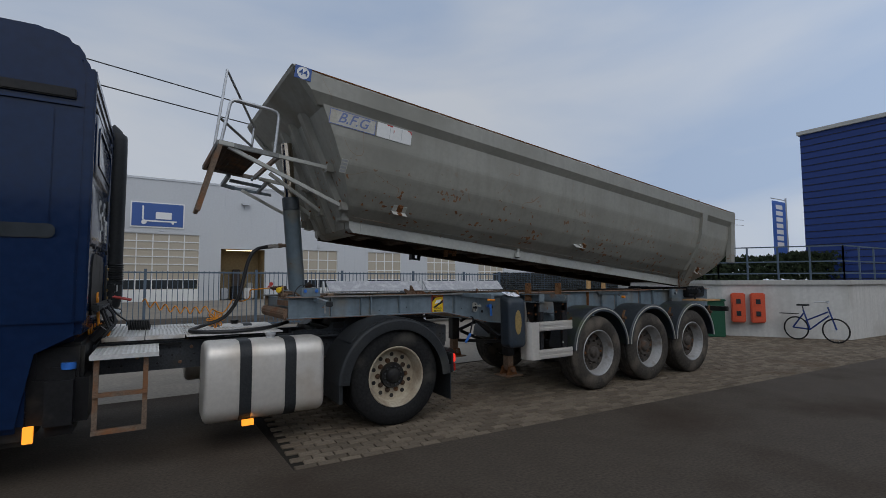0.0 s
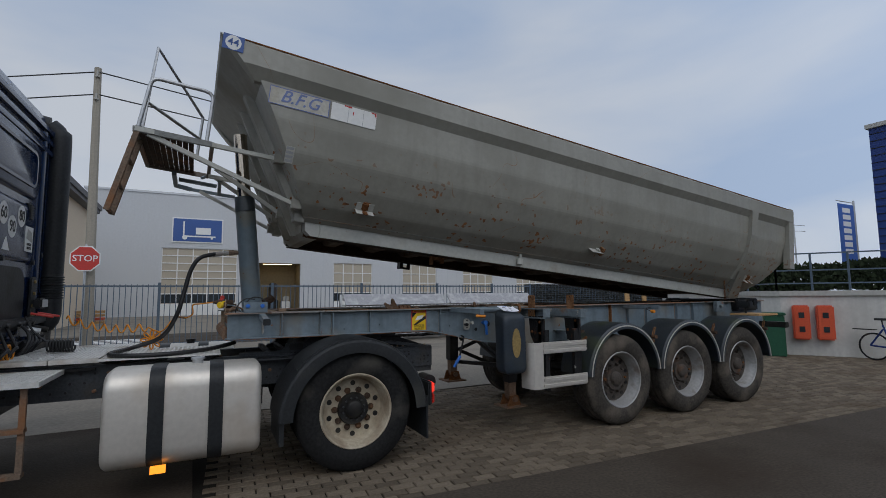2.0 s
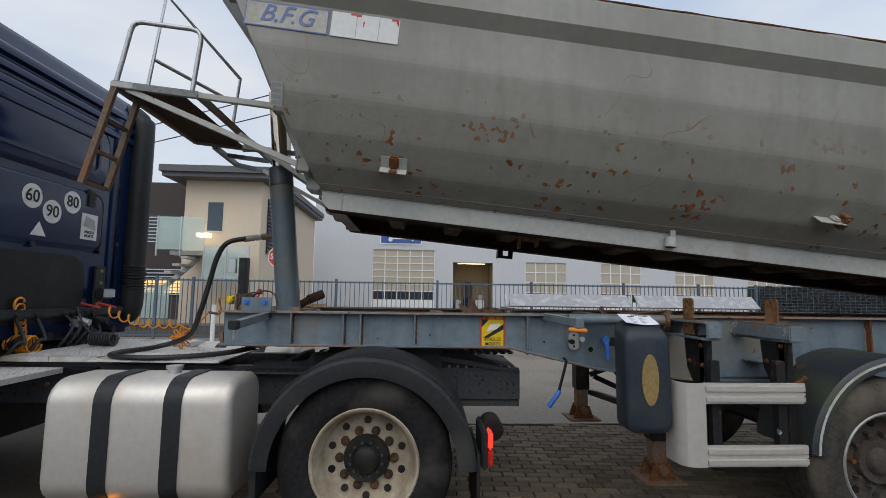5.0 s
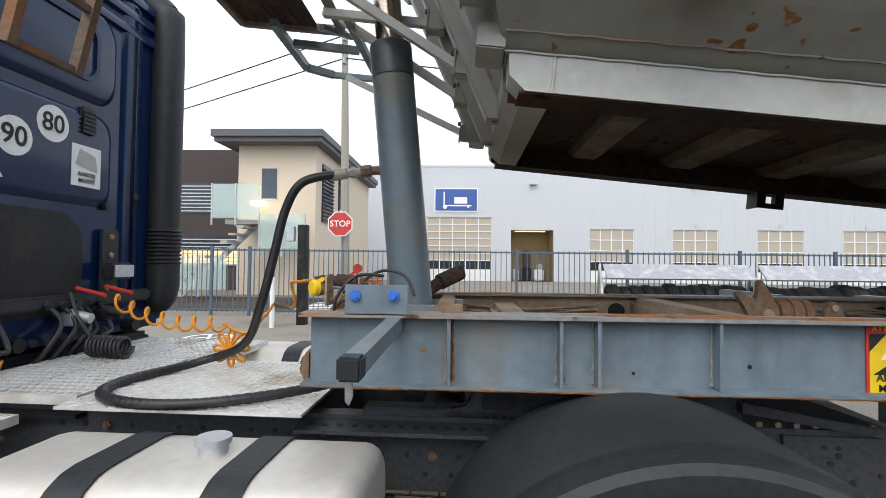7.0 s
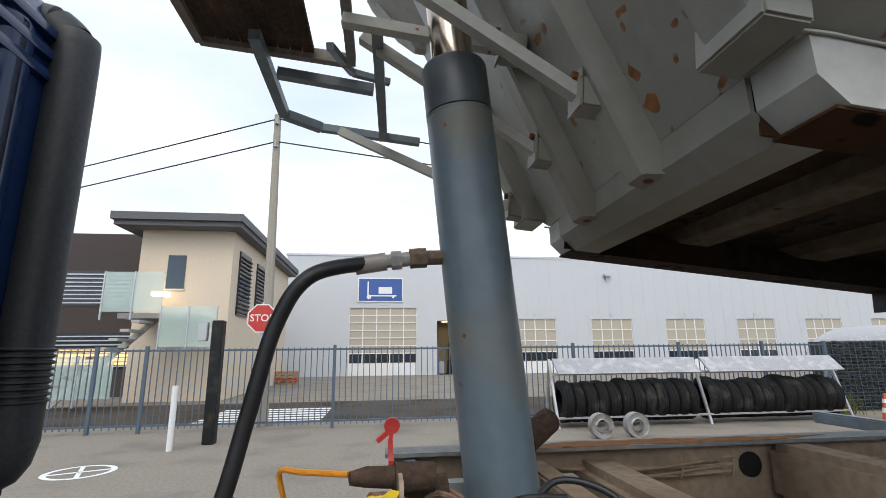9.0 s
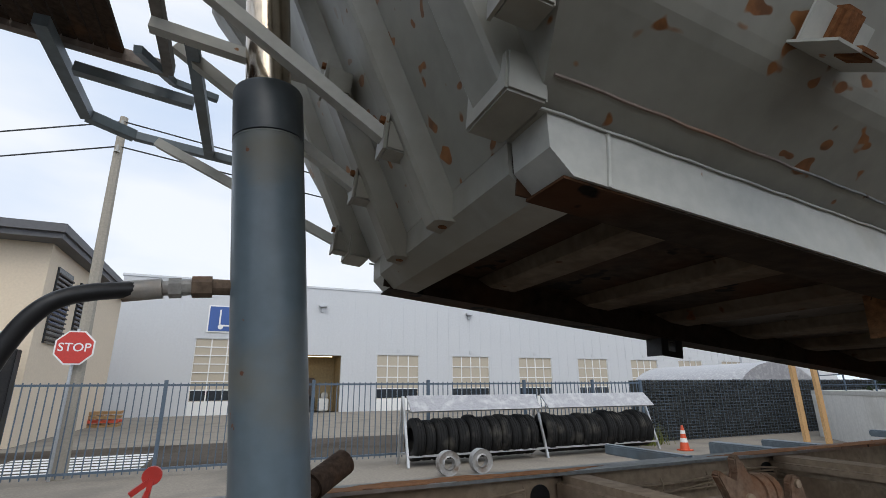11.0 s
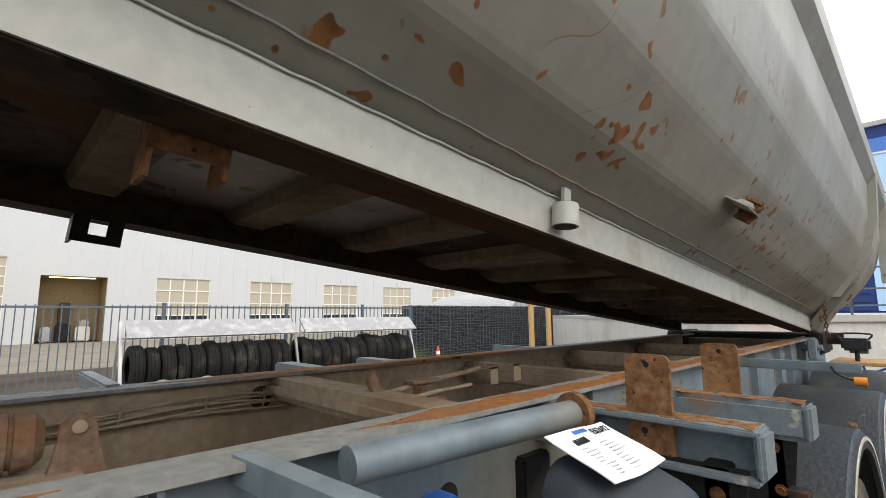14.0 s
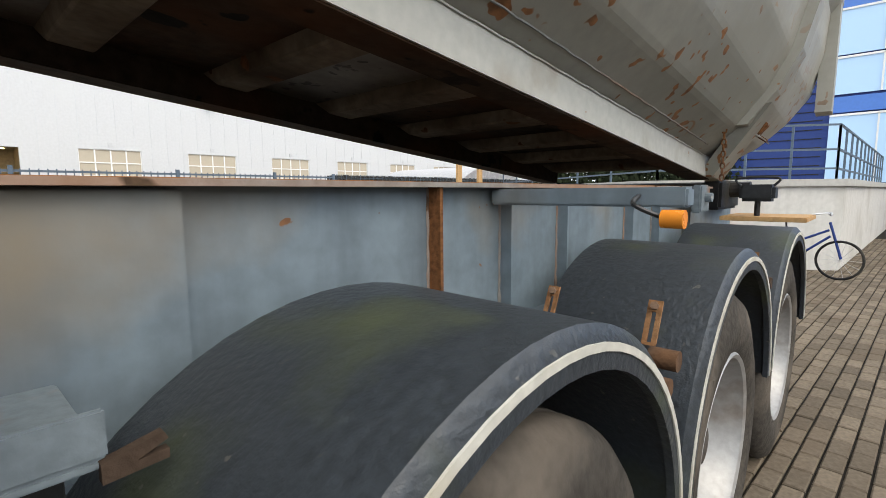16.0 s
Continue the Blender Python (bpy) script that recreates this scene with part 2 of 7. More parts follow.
    hub=mat("grimy hub", (0.075, 0.063, 0.053), 0.65, 0, 0.4, 9, 0.3, (0.13, 0.065, 0.035), 0.15, 5.0),
    mudguard=mat("algae-stained mudguard", (0.03, 0.037, 0.044), 0.42, 0, 0.35, 9, 0.35, (0.05, 0.062, 0.026), 0.3, 2.6, (0.11, 0.11, 0.10), 30.0, 0.70),
    # pale blue base stands for the sky mirrored in the panes
    skyglass=glass("window glass painted with sky reflection", (0.40, 0.60, 0.82), 0.08, 1.0),
    bandblue=mat("bright blue panel", (0.05, 0.17, 0.52), 0.4, 0, 0.06, 2, 0.02),
    flake=mat("flaking black paint", (0.014, 0.014, 0.015), 0.6, 0, 0.4, 8, 0.5, (0.12, 0.05, 0.025), 0.12, 7.0, (0.42, 0.40, 0.36), 9, 0.70),
    chipped=mat("chipped grey paint", (0.165, 0.20, 0.22), 0.55, 0, 0.2, 6, 0.2, (0.25, 0.12, 0.05), 0.1, 4.0, (0.46, 0.45, 0.41), 6.0, 0.66),
    dark=mat("dark glazing", (0.03, 0.035, 0.04), 0.15, 0, 0.2, 1, 0),
    inside=mat("dim interior", (0.28, 0.22, 0.13), 0.8, 0, 0.2, 1, 0),
    cream=mat("cream render", (0.62, 0.52, 0.40), 0.85, 0, 0.06, 2, 0.1),
    brown=mat("brown cladding", (0.055, 0.042, 0.036), 0.6, 0, 0.15, 2, 0.05),
    fence=mat("blue-grey fence paint", (0.085, 0.118, 0.155), 0.5, 0, 0.15, 5, 0.05),
    galv=mat("galvanised steel", (0.50, 0.51, 0.52), 0.45, 0.6, 0.15, 6, 0.05),
    wood=mat("sawn timber", (0.48, 0.29, 0.13), 0.75, 0, 0.25, 6, 0.2),
    stone=mat("dark gabion stone", (0.05, 0.052, 0.05), 0.9, 0, 0.4, 9, 0.6, piece=0.35),
    pole=mat("concrete pole", (0.33, 0.30, 0.25), 0.9, 0, 0.15, 4, 0.2),
    leaf=mat("leaves", (0.13, 0.15, 0.03), 0.8, 0, 0.4, 6, 0.1, piece=0.4),
    green=mat("green plastic", (0.02, 0.09, 0.05), 0.5, 0, 0.15, 4, 0.05),
    cobalt=mat("blue cladding", (0.015, 0.04, 0.17), 0.5, 0, 0.1, 1, 0.05),
    frosted=glass("stair glass", (0.55, 0.68, 0.62), 0.1, 0.4),
    pane=glass("window glass", (0.03, 0.05, 0.07), 0.04, 1.0),
    film=mat("plastic film", (0.32, 0.315, 0.32), 0.3, 0, 0.25, 5, 0.5, (0.48, 0.47, 0.46), 0.4, 5.0),
    ochre=mat("ochre plate", (0.30, 0.21, 0.08), 0.6, 0, 0.3, 9, 0.1),
    lamp=glow("amber lamp", (1.0, 0.35, 0.03), 1.6),
    tail=glow("lit tail lamp", (1.0, 0.05, 0.03), 0.9),
    warm=glow("dim warm ceiling", (1.0, 0.62, 0.25), 0.9),
    amber=mat("amber lens", (0.75, 0.25, 0.03), 0.25, 0, 0.05, 4, 0),
    redlens=mat("red lens", (0.55, 0.03, 0.02), 0.25, 0, 0.05, 4, 0),
    ceil_light=glow("warm ceiling lamp", (1.0, 0.8, 0.5), 4.0),
    lblue=mat("light blue plastic", (0.03, 0.16, 0.55), 0.4, 0, 0.1, 4, 0),
)

M["blue"].node_tree.nodes["Principled BSDF"].inputs["Specular IOR Level"].default_value = 0.3


# ---- building helpers ----
def thing(name, at, label, category, group="", kind=""):
    ob = new(name)
    ob.location = at
    ob["base"] = 1
    return tagged(ob, label, category, group, kind)


def finish(bm, material, name, smooth=None):
    me = bpy.data.meshes.new(name)
    bmesh.ops.recalc_face_normals(bm, faces=bm.faces)
    bm.to_mesh(me)
    bm.free()
    mats = material if isinstance(material, (list, tuple)) else [material]
    for m in mats:
        me.materials.append(M[m] if isinstance(m, str) else m)
    if smooth:
        me.polygons.foreach_set("use_smooth", [True] * len(me.polygons))
        me.set_sharp_from_angle(angle=radians(smooth))
    return me


def part(name, bm, material, parent, label="", smooth=None):
    ob = new(name, finish(bm, material, name, smooth))
    ob.parent = parent
    if parent.type == "EMPTY":
        ob.matrix_parent_inverse = Matrix.Translation(-Vector(parent.location))
    if label:
        ob["label"] = label
    return ob


def single(name, bm, material, label, category, group="", kind="", smooth=None):
    return tagged(new(name, finish(bm, material, name, smooth)), label, category, group, kind)


def put(bm, pts, faces, mi=0):
    vs = [bm.verts.new(p) for p in pts]
    out = []
    for f in faces:
        try:
            fc = bm.faces.new([vs[i] for i in f])
            fc.material_index = mi
            out.append(fc)
        except ValueError:
            pass
    return vs


def box(bm, x0, x1, y0, y1, z0, z1, m=None, bevel=0.0, mi=0):
    c = [Vector((x, y, z)) for x in (x0, x1) for y in (y0, y1) for z in (z0, z1)]
    if m is not None:
        c = [m @ v for v in c]
    vs = put(bm, c, [(0, 1, 3, 2), (4, 6, 7, 5), (0, 4, 5, 1), (2, 3, 7, 6), (0, 2, 6, 4), (1, 5, 7, 3)], mi)
    if bevel:
        es = {e for v in vs for e in v.link_edges}
        bmesh.ops.bevel(bm, geom=list(es), offset=bevel, segments=2, affect="EDGES")
    return bm


def prism(bm, poly, a, b, axis="y", m=None, bevel=0.0, mi=0):
    """A polygon of two coordinates, drawn out along an axis from a to b."""
    def at(p, h):
        v = {"y": (p[0], h, p[1]), "x": (h, p[0], p[1]), "z": (p[0], p[1], h)}[axis]
        return m @ Vector(v) if m is not None else Vector(v)
    n = len(poly)
    pts = [at(p, a) for p in poly] + [at(p, b) for p in poly]
    vs = put(bm, pts, [tuple(range(n)), tuple(range(2 * n - 1, n - 1, -1))] + [(i, (i + 1) % n, n + (i + 1) % n, n + i) for i in range(n)], mi)
    if bevel:
        es = {e for v in vs for e in v.link_edges}
        bmesh.ops.bevel(bm, geom=list(es), offset=bevel, segments=2, affect="EDGES")
    return bm


def tube(bm, pts, r, n=10, m=None, caps=True, mi=0):
    """A round bar along points; r may be one radius or one for each point."""
    P = [Vector(p) for p in pts]
    if m is not None:
        P = [m @ p for p in P]
    rs = r if isinstance(r, (list, tuple)) else [r] * len(P)
    rings, last = [], None
    for i, p in enumerate(P):
        d = (P[min(i + 1, len(P) - 1)] - P[max(i - 1, 0)]).normalized()
        if last is None:
            side = d.orthogonal().normalized()
        else:
            side = (last - d * last.dot(d))
            side = side.normalized() if side.length > 1e-6 else d.orthogonal().normalized()
        last = side
        up = d.cross(side)
        rings.append([bm.verts.new(p + (side * math.cos(k * math.tau / n) + up * math.sin(k * math.tau / n)) * rs[i]) for k in range(n)])
    for a, b in zip(rings, rings[1:]):
        for k in range(n):
            bm.faces.new((a[k], a[(k + 1) % n], b[(k + 1) % n], b[k])).material_index = mi
    if caps:
        bm.faces.new(rings[0]).material_index = mi
        bm.faces.new(rings[-1]).material_index = mi
    return bm


def bar(bm, p, q, w, h=None, m=None, mi=0):
    """A square bar from p to q."""
    p, q = Vector(p), Vector(q)
    if m is not None:
        p, q = m @ p, m @ q
    h = h or w
    d = (q - p).normalized()
    s = d.cross(Vector((0, 0, 1)))
    s = s.normalized() if s.length > 1e-4 else Vector((0, 1, 0))
    u = s.cross(d)
    c = [e + s * (a * w / 2) + u * (b * h / 2) for e in (p, q) for a, b in ((-1, -1), (1, -1), (1, 1), (-1, 1))]
    put(bm, c, [(0, 1, 2, 3), (7, 6, 5, 4), (0, 4, 5, 1), (1, 5, 6, 2), (2, 6, 7, 3), (3, 7, 4, 0)], mi)
    return bm


def smooth_path(pts, k=6):
    """A curve through points."""
    P = [Vector(p) for p in pts]
    P = [P[0]] + P + [P[-1]]
    out = []
    for i in range(1, len(P) - 2):
        a, b, c, d = P[i - 1:i + 3]
        for j in range(k):
            t = j / k
            out.append(0.5 * ((2 * b) + (c - a) * t + (2 * a - 5 * b + 4 * c - d) * t * t + (3 * b - a - 3 * c + d) * t ** 3))
    return out + [P[-2]]


def lathe(bm, prof, centre, n=40, flip=1, a0=0.0, a1=math.tau, mi=0):
    """Turns (radius, depth) about the y axis through centre; flip=-1 mirrors it."""
    cx, cy, cz = centre
    whole = a1 - a0 > 6.28
    steps = n if whole else n + 1
    rings = [[bm.verts.new((cx + r * math.cos(a0 + (a1 - a0) * k / n), cy + flip * d, cz + r * math.sin(a0 + (a1 - a0) * k / n))) for k in range(steps)] for r, d in prof]
    for a, b in zip(rings, rings[1:]):
        for k in range(n):
            j = (k + 1) % steps
            if k == j:
                continue
            bm.faces.new((a[k], a[j], b[j], b[k])).material_index = mi
    return bm


def text(name, body, size, m, material, parent, thick=0.001, shear=0.0):
    cu = bpy.data.curves.new(name, "FONT")
    cu.body, cu.size, cu.extrude, cu.shear, cu.resolution_u = body, size, thick, shear, 3
    cu.offset = 0.01 * size
    cu.align_x, cu.align_y = "CENTER", "CENTER"
    tmp = new(name, cu)
    me = bpy.data.meshes.new_from_object(tmp.evaluated_get(bpy.context.evaluated_depsgraph_get()))
    bpy.data.objects.remove(tmp)
    me.transform(m)
    me.materials.append(M[material])
    ob = new(name, me)
    ob.parent = parent
    if parent.type == "EMPTY":
        ob.matrix_parent_inverse = Matrix.Translation(-Vector(parent.location))
    return ob


BM = bmesh.new

# ---- ground ----
YC = 9.25          # centre line of truck and trailer
b = BM()
box(b, -400, 500, -300, 400, -0.3, -0.04)
single("ground", b, "asphalt", "worn dark asphalt ground with tyre marks", "ground", kind="structure")
b = BM()
prism(b, [(-30, -25), (60, -25), (60, 3.75), (2.8, 7.42), (2.8, 11.2), (-30, 11.2)], -0.039, 0.0, "z")
single("road", b, "asphalt", "worn stained asphalt beside the paved strip", "road", kind="structure")
b = BM()
box(b, -30, 60, 11.2, 22.4, -0.038, 0.002)
single("yard", b, "concrete", "pale concrete yard up to the fence", "yard", kind="structure")
b = BM()
prism(b, [(2.8, 7.42), (60, 3.75), (60, 11.2), (2.8, 11.2)], -0.037, -0.016, "z")
pavement = single("pavement", b, "joint", "strip of grey concrete block paving", "pavement", kind="structure")

# unseen plain wall added behind the walk, to keep low sky light off near sides
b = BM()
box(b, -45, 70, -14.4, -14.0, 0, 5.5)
single("wall_south", b, "plinth", "added plain grey wall, unseen, that blocks low southern sky", "wall", kind="structure")

# ---- hall ----
HY = 51.0
hall = thing("hall", (20, HY, 0), "long pale grey industrial hall with sectional doors", "building")
DOORS = [(0.2, 6.2, 5.9), (8.0, 11.9, 4.75)] + [(15.15 + 7.52 * i, 19.2 + 7.52 * i, 4.88) for i in range(8)]
x = -5.4
for x0, x1, z1 in DOORS:
    b = BM()
    prism(b, [(x, 0), (x0, 0), (x0, z1), (x1, z1), (x1, 10.6), (x, 10.6)], HY, HY + 0.3)
    part("wall", b, "hall", hall)
    x = x1
for xa, xb, ya, yb in ((x, 84, HY, HY + 0.3), (-5.4, -5.1, HY + 0.3, HY + 30), (83.7, 84, HY + 0.3, HY + 30), (-5.4, 84, HY + 30, HY + 30.3)):
    b = BM()
    box(b, xa, xb, ya, yb, 0, 10.6)
    part("wall", b, "hall", hall)
b = BM()
box(b, -5.5, 84.1, HY - 0.06, HY + 30.4, 10.6, 10.78)
part("roof", b, "galv", hall)
b = BM()
for i in range(76):
    x = -4.6 + 1.17 * i
    if not any(a - 0.1 < x < c + 0.1 for a, c, _ in DOORS):
        box(b, x - 0.012, x + 0.012, HY - 0.012, HY + 0.01, 0.9, 10.58)
    else:
        z = max(d for a, c, d in DOORS if a - 0.1 < x < c + 0.1)
        box(b, x - 0.012, x + 0.012, HY - 0.012, HY + 0.01, z + 0.15, 10.58)
part("panel_joint", b, "seam", hall, "recessed vertical cladding joints")
for n_, (x0, x1, z1) in enumerate(DOORS):
    if n_ == 1:
        b = BM()
        box(b, x0, x1, HY + 3, HY + 3.1, 0, z1)
        box(b, x0 - 0.05, x0, HY + 0.3, HY + 3.1, 0, z1)
        box(b, x1, x1 + 0.05, HY + 0.3, HY + 3.1, 0, z1)
        box(b, x0, x1, HY + 0.3, HY + 3.1, z1, z1 + 0.1)
        bay = part("loading_bay", b, "inside", hall, "open bay with dim warm interior")
        for xa, xb, za, zb, mt_ in ((x0 + 0.4, x0 + 1.0, 0, 1.1, "galv"), (x0 + 1.3, x0 + 2.2, 0, 1.3, "black"), (x0 + 1.4, x0 + 2.1, 1.3, 2.9, "brown"), (x0 + 2.5, x0 + 3.4, 0, 1.1, "white"), (x0 + 2.7, x0 + 3.3, 1.1, 1.6, "plinth")):
            b = BM()
            box(b, xa, xb, HY + 2.2, HY + 2.9, za, zb, bevel=0.08)
            part("crate", b, mt_, bay)
        b = BM()
        box(b, x0 + 0.6, x1 - 0.6, HY + 1.2, HY + 1.5, z1 - 0.06, z1 - 0.02)
        part("bay_lamp", b, "ceil_light", bay, "lit ceiling lamp")
        continue
    b = BM()
    box(b, x0, x1, HY + 0.12, HY + 0.18, 0, z1)
    d = part("sectional_door", b, "door", hall, "sectional door with beige glazed panels")
    cols, rowz = (5, 6) if n_ == 0 else (4, 3)
    low = 1.55
    b = BM()
    box(b, x0, x1, HY + 0.09, HY + 0.12, 0, low - 0.5)
    part("lower_panel", b, "white", d)
    b = BM()
    box(b, x0 + 0.1, x1 - 0.1, HY + 0.1, HY + 0.12, low - 0.45, low + 0.35)
    part("dark_pane", b, "dark", d)
    for i in range(cols + 1):
        b = BM()
        xx = x0 + (x1 - x0) * i / cols
        box(b, xx - 0.045, xx + 0.045, HY + 0.06, HY + 0.12, low - 0.5, z1)
        part("mullion", b, "white", d)
    for i in range(rowz + 1):
        b = BM()
        zz = low + 0.35 + (z1 - low - 0.35) * i / rowz
        box(b, x0, x1, HY + 0.065, HY + 0.12, zz - 0.04, zz + 0.04)
        part("transom", b, "white", d)
    b = BM()
    box(b, (x0 + x1) / 2 - 0.15, (x0 + x1) / 2 + 0.15, HY - 0.05, HY, z1 + 0.22, z1 + 0.5)
    part("number_plate", b, "galv", hall)
for x in (10.0, 24.5, 48, 60):
    b = BM()
    box(b, x - 0.35, x + 0.35, HY - 0.5, HY - 0.05, 8.9, 9.15, bevel=0.05)
    box(b, x - 0.08, x + 0.08, HY - 0.1, HY, 8.5, 8.95)
    part("wall_lamp", b, "galv", hall)
b = BM()
box(b, 0.98, 4.83, HY - 0.12, HY - 0.02, 6.5, 8.5, bevel=0.02)
sg = part("wall_sign", b, "signblue", hall, "blue sign with a white pallet truck")
b = BM()
box(b, 1.73, 1.85, HY - 0.16, HY - 0.12, 7.05, 8.25)
box(b, 1.73, 4.33, HY - 0.16, HY - 0.12, 6.9, 7.02)
box(b, 2.73, 3.93, HY - 0.16, HY - 0.12, 7.15, 7.75)
tube(b, [(1.88, HY - 0.17, 6.85), (1.88, HY - 0.12, 6.85)], 0.2, 16)
tube(b, [(4.03, HY - 0.17, 6.83), (4.03, HY - 0.12, 6.83)], 0.1, 12)
part("symbol", b, "white", sg)
b = BM()
box(b, 0.88, 4.93, HY - 0.09, HY - 0.01, 6.4, 8.6)
part("frame", b, "white", sg)

# ---- office ----
office = thing("office_building", (-5.5, 33, 0), "cream rendered office with flat dark roof and glass stair", "building")
b = BM()
box(b, -7.6, -3.7, 30.0, 43, 0, 7.4)
part("wall", b, "cream", office)
b = BM()
box(b, -8.4, -3.2, 29.1, 43.4, 7.4, 7.62)
box(b, -8.5, -3.1, 28.95, 43.55, 7.62, 7.95)
part("roof", b, "roofgrey", office, "wide flat overhanging dark roof")
b = BM()
box(b, -20, -7.4, 33, 46, 0, 7.9)
part("side_wing", b, "brown", office, "brown clad wing with louvred windows")
b = BM()
box(b, -6.4, -5.65, 29.96, 30.02, 4.75, 6.25)
part("window", b, "pane", office)
for z0 in (4.4, 1.4):
    for i in range(8):
        b = BM()
        box(b, -19.0, -7.6, 32.9, 33.0, z0 + 0.2 * i, z0 + 0.2 * i + 0.06)
        part("slat", b, "galv", office)
b = BM()
box(b, -19.0, -7.6, 32.96, 32.99, 1.3, 3.0)
box(b, -19.0, -7.6, 32.96, 32.99, 4.3, 6.0)
part("ribbon_window", b, "dark", office)
for y0 in (31.0, 34.2):
    b = BM()
    box(b, -3.75, -3.62, y0, y0 + 1.9, 3.7, 6.7)
    v = part("louvre", b, "dark", office)
    for i in range(14):
        b = BM()
        box(b, -3.64, -3.55, y0, y0 + 1.9, 3.8 + 0.2 * i, 3.86 + 0.2 * i)
        part("slat", b, "brown", v)
b = BM()
box(b, -7.0, -4.3, 27.6, 29.9, 3.3, 3.5)
stair = part("stair_landing", b, "plinth", office)
for i in range(9):
    b = BM()
    box(b, -6.2 - 0.34 * i, -5.9 - 0.34 * i, 27.0, 28.2, 3.1 - 0.33 * i, 3.2 - 0.33 * i)
    part("stair_step", b, "plinth", stair)
for x0, x1, za in ((-7.3, -5.2, 3.5), (-5.2, -3.2, 2.2), (-9, -6.6, 0.4)):
    b = BM()
    box(b, x0, x1, 27.0, 27.03, za, za + 1.5)
    part("glass_panel", b, "frosted", office)
b = BM()
prism(b, [(-6.0, 3.3), (-5.7, 3.3), (-9.2, 0.0), (-9.6, 0.0)], 28.2, 28.3)
part("stair_stringer", b, "plinth", office)
for x, z0 in ((-7.3, 3.5), (-6.25, 3.5), (-5.2, 2.2), (-4.2, 2.2), (-3.2, 2.2), (-9.0, 0.4), (-7.8, 0.4)):
    b = BM()
    box(b, x - 0.025, x + 0.025, 26.98, 27.05, z0 - 0.3, z0 + 1.52)
    part("rail_post", b, "galv", office)
b = BM()
box(b, -6.45, -5.6, 29.93, 29.99, 4.69, 4.75)
part("window_sill", b, "galv", office)
b = BM()
box(b, -18.8, -7.7, 32.94, 32.955, 1.5, 2.2)
part("lit_ceiling", b, "warm", office, "warm lit ceiling behind the louvres")
b = BM()
box(b, -6.6, -6.0, 29.2, 29.6, 4.35, 4.55)
part("wall_light", b, "ceil_light", office, "warm light above the stair")

# ---- fence ----
FY = 21.2
fence = thing("fence", (6, FY, 0), "dark grey steel bar fence with gate", "fence")
posts = [-16.5, -13.0, -9.5, -7.2, -7.0, -4.1, -2.92, -1.23, 1.78, 5.2, 8.45, 11.7, 14.4, 16.5]
fb_ = BM()
box(fb_, -0.011, 0.011, -0.011, 0.011, 0.1, 2.06)
fence_bar = finish(fb_, "fence", "bar")
for x in posts:
    b = BM()
    box(b, x - 0.04, x + 0.04, FY - 0.04, FY + 0.04, 0, 2.12)
    part("post", b, "fence", fence)
for x0, x1 in zip(posts, posts[1:]):
    if x1 - x0 < 0.5:
        continue
    for z in (0.16, 1.98):
        b = BM()
        box(b, x0 + 0.04, x1 - 0.04, FY - 0.02, FY + 0.02, z, z + 0.05)
        part("rail", b, "fence", fence)
    n_ = int((x1 - x0) / 0.15)
    for i in range(1, n_):
        ob = new("bar", fence_bar)
        ob.location = (x0 + (x1 - x0) * i / n_, FY, 0)
        ob.parent = fence
        ob.matrix_parent_inverse = Matrix.Translation(-Vector(fence.location))

# ---- stop sign, concrete pole, cables ----
pole = thing("utility_pole", (0.05, 21.9, 0), "tall grey concrete utility pole", "pole")
b = BM()
tube(b, [(-0.13, 21.9, 0), (-0.27, 21.9, 9.1)], [0.16, 0.10], 8)
part("pole", b, "pole", pole, smooth=40)
b = BM()
for z in (8.75, 8.0):
    box(b, -0.31, -0.19, 21.74, 21.86, z, z + 0.05)
    tube(b, [(-0.25, 21.74, z), (-0.25, 21.74, z + 0.2)], 0.03, 8)
part("insulator", b, "plinth", pole)
for z, dz in ((8.95, 0.4), (8.2, 0.25)):
    b = BM()
    for xe, ye, ze in ((-45, 40, z - 1.2), (60, 30, z - dz)):
        pts = [Vector((-0.25, 21.83, z)).lerp(Vector((xe, ye, ze)), k / 14) - Vector((0, 0, 1.1 * math.sin(math.pi * k / 14))) for k in range(15)]
        tube(b, pts, 0.022, 5)
    part("cable", b, "hose", pole)
stop = thing("stop_sign", (0.0, 21.6, 0), "red octagonal stop sign on a post", "sign")
b = BM()
SX, SY, SZ = -0.25, 21.6, 2.86
prism(b, [(SX + 0.42 * math.cos(radians(22.5 + 45 * k)), SZ + 0.42 * math.sin(radians(22.5 + 45 * k))) for k in range(8)], SY, SY + 0.02)
part("rim", b, "white", stop)
b = BM()
prism(b, [(SX + 0.385 * math.cos(radians(22.5 + 45 * k)), SZ + 0.385 * math.sin(radians(22.5 + 45 * k))) for k in range(8)], SY - 0.006, SY + 0.01)
part("face", b, "red", stop)
text("lettering", "STOP", 0.27, Matrix.Translation((SX, SY - 0.01, SZ)) @ pose(0, 0, 0, 90), "white", stop)
b = BM()
tube(b, [(SX, SY + 0.06, 0), (SX, SY + 0.06, 3.3)], 0.035, 10)
part("post", b, "galv", stop)

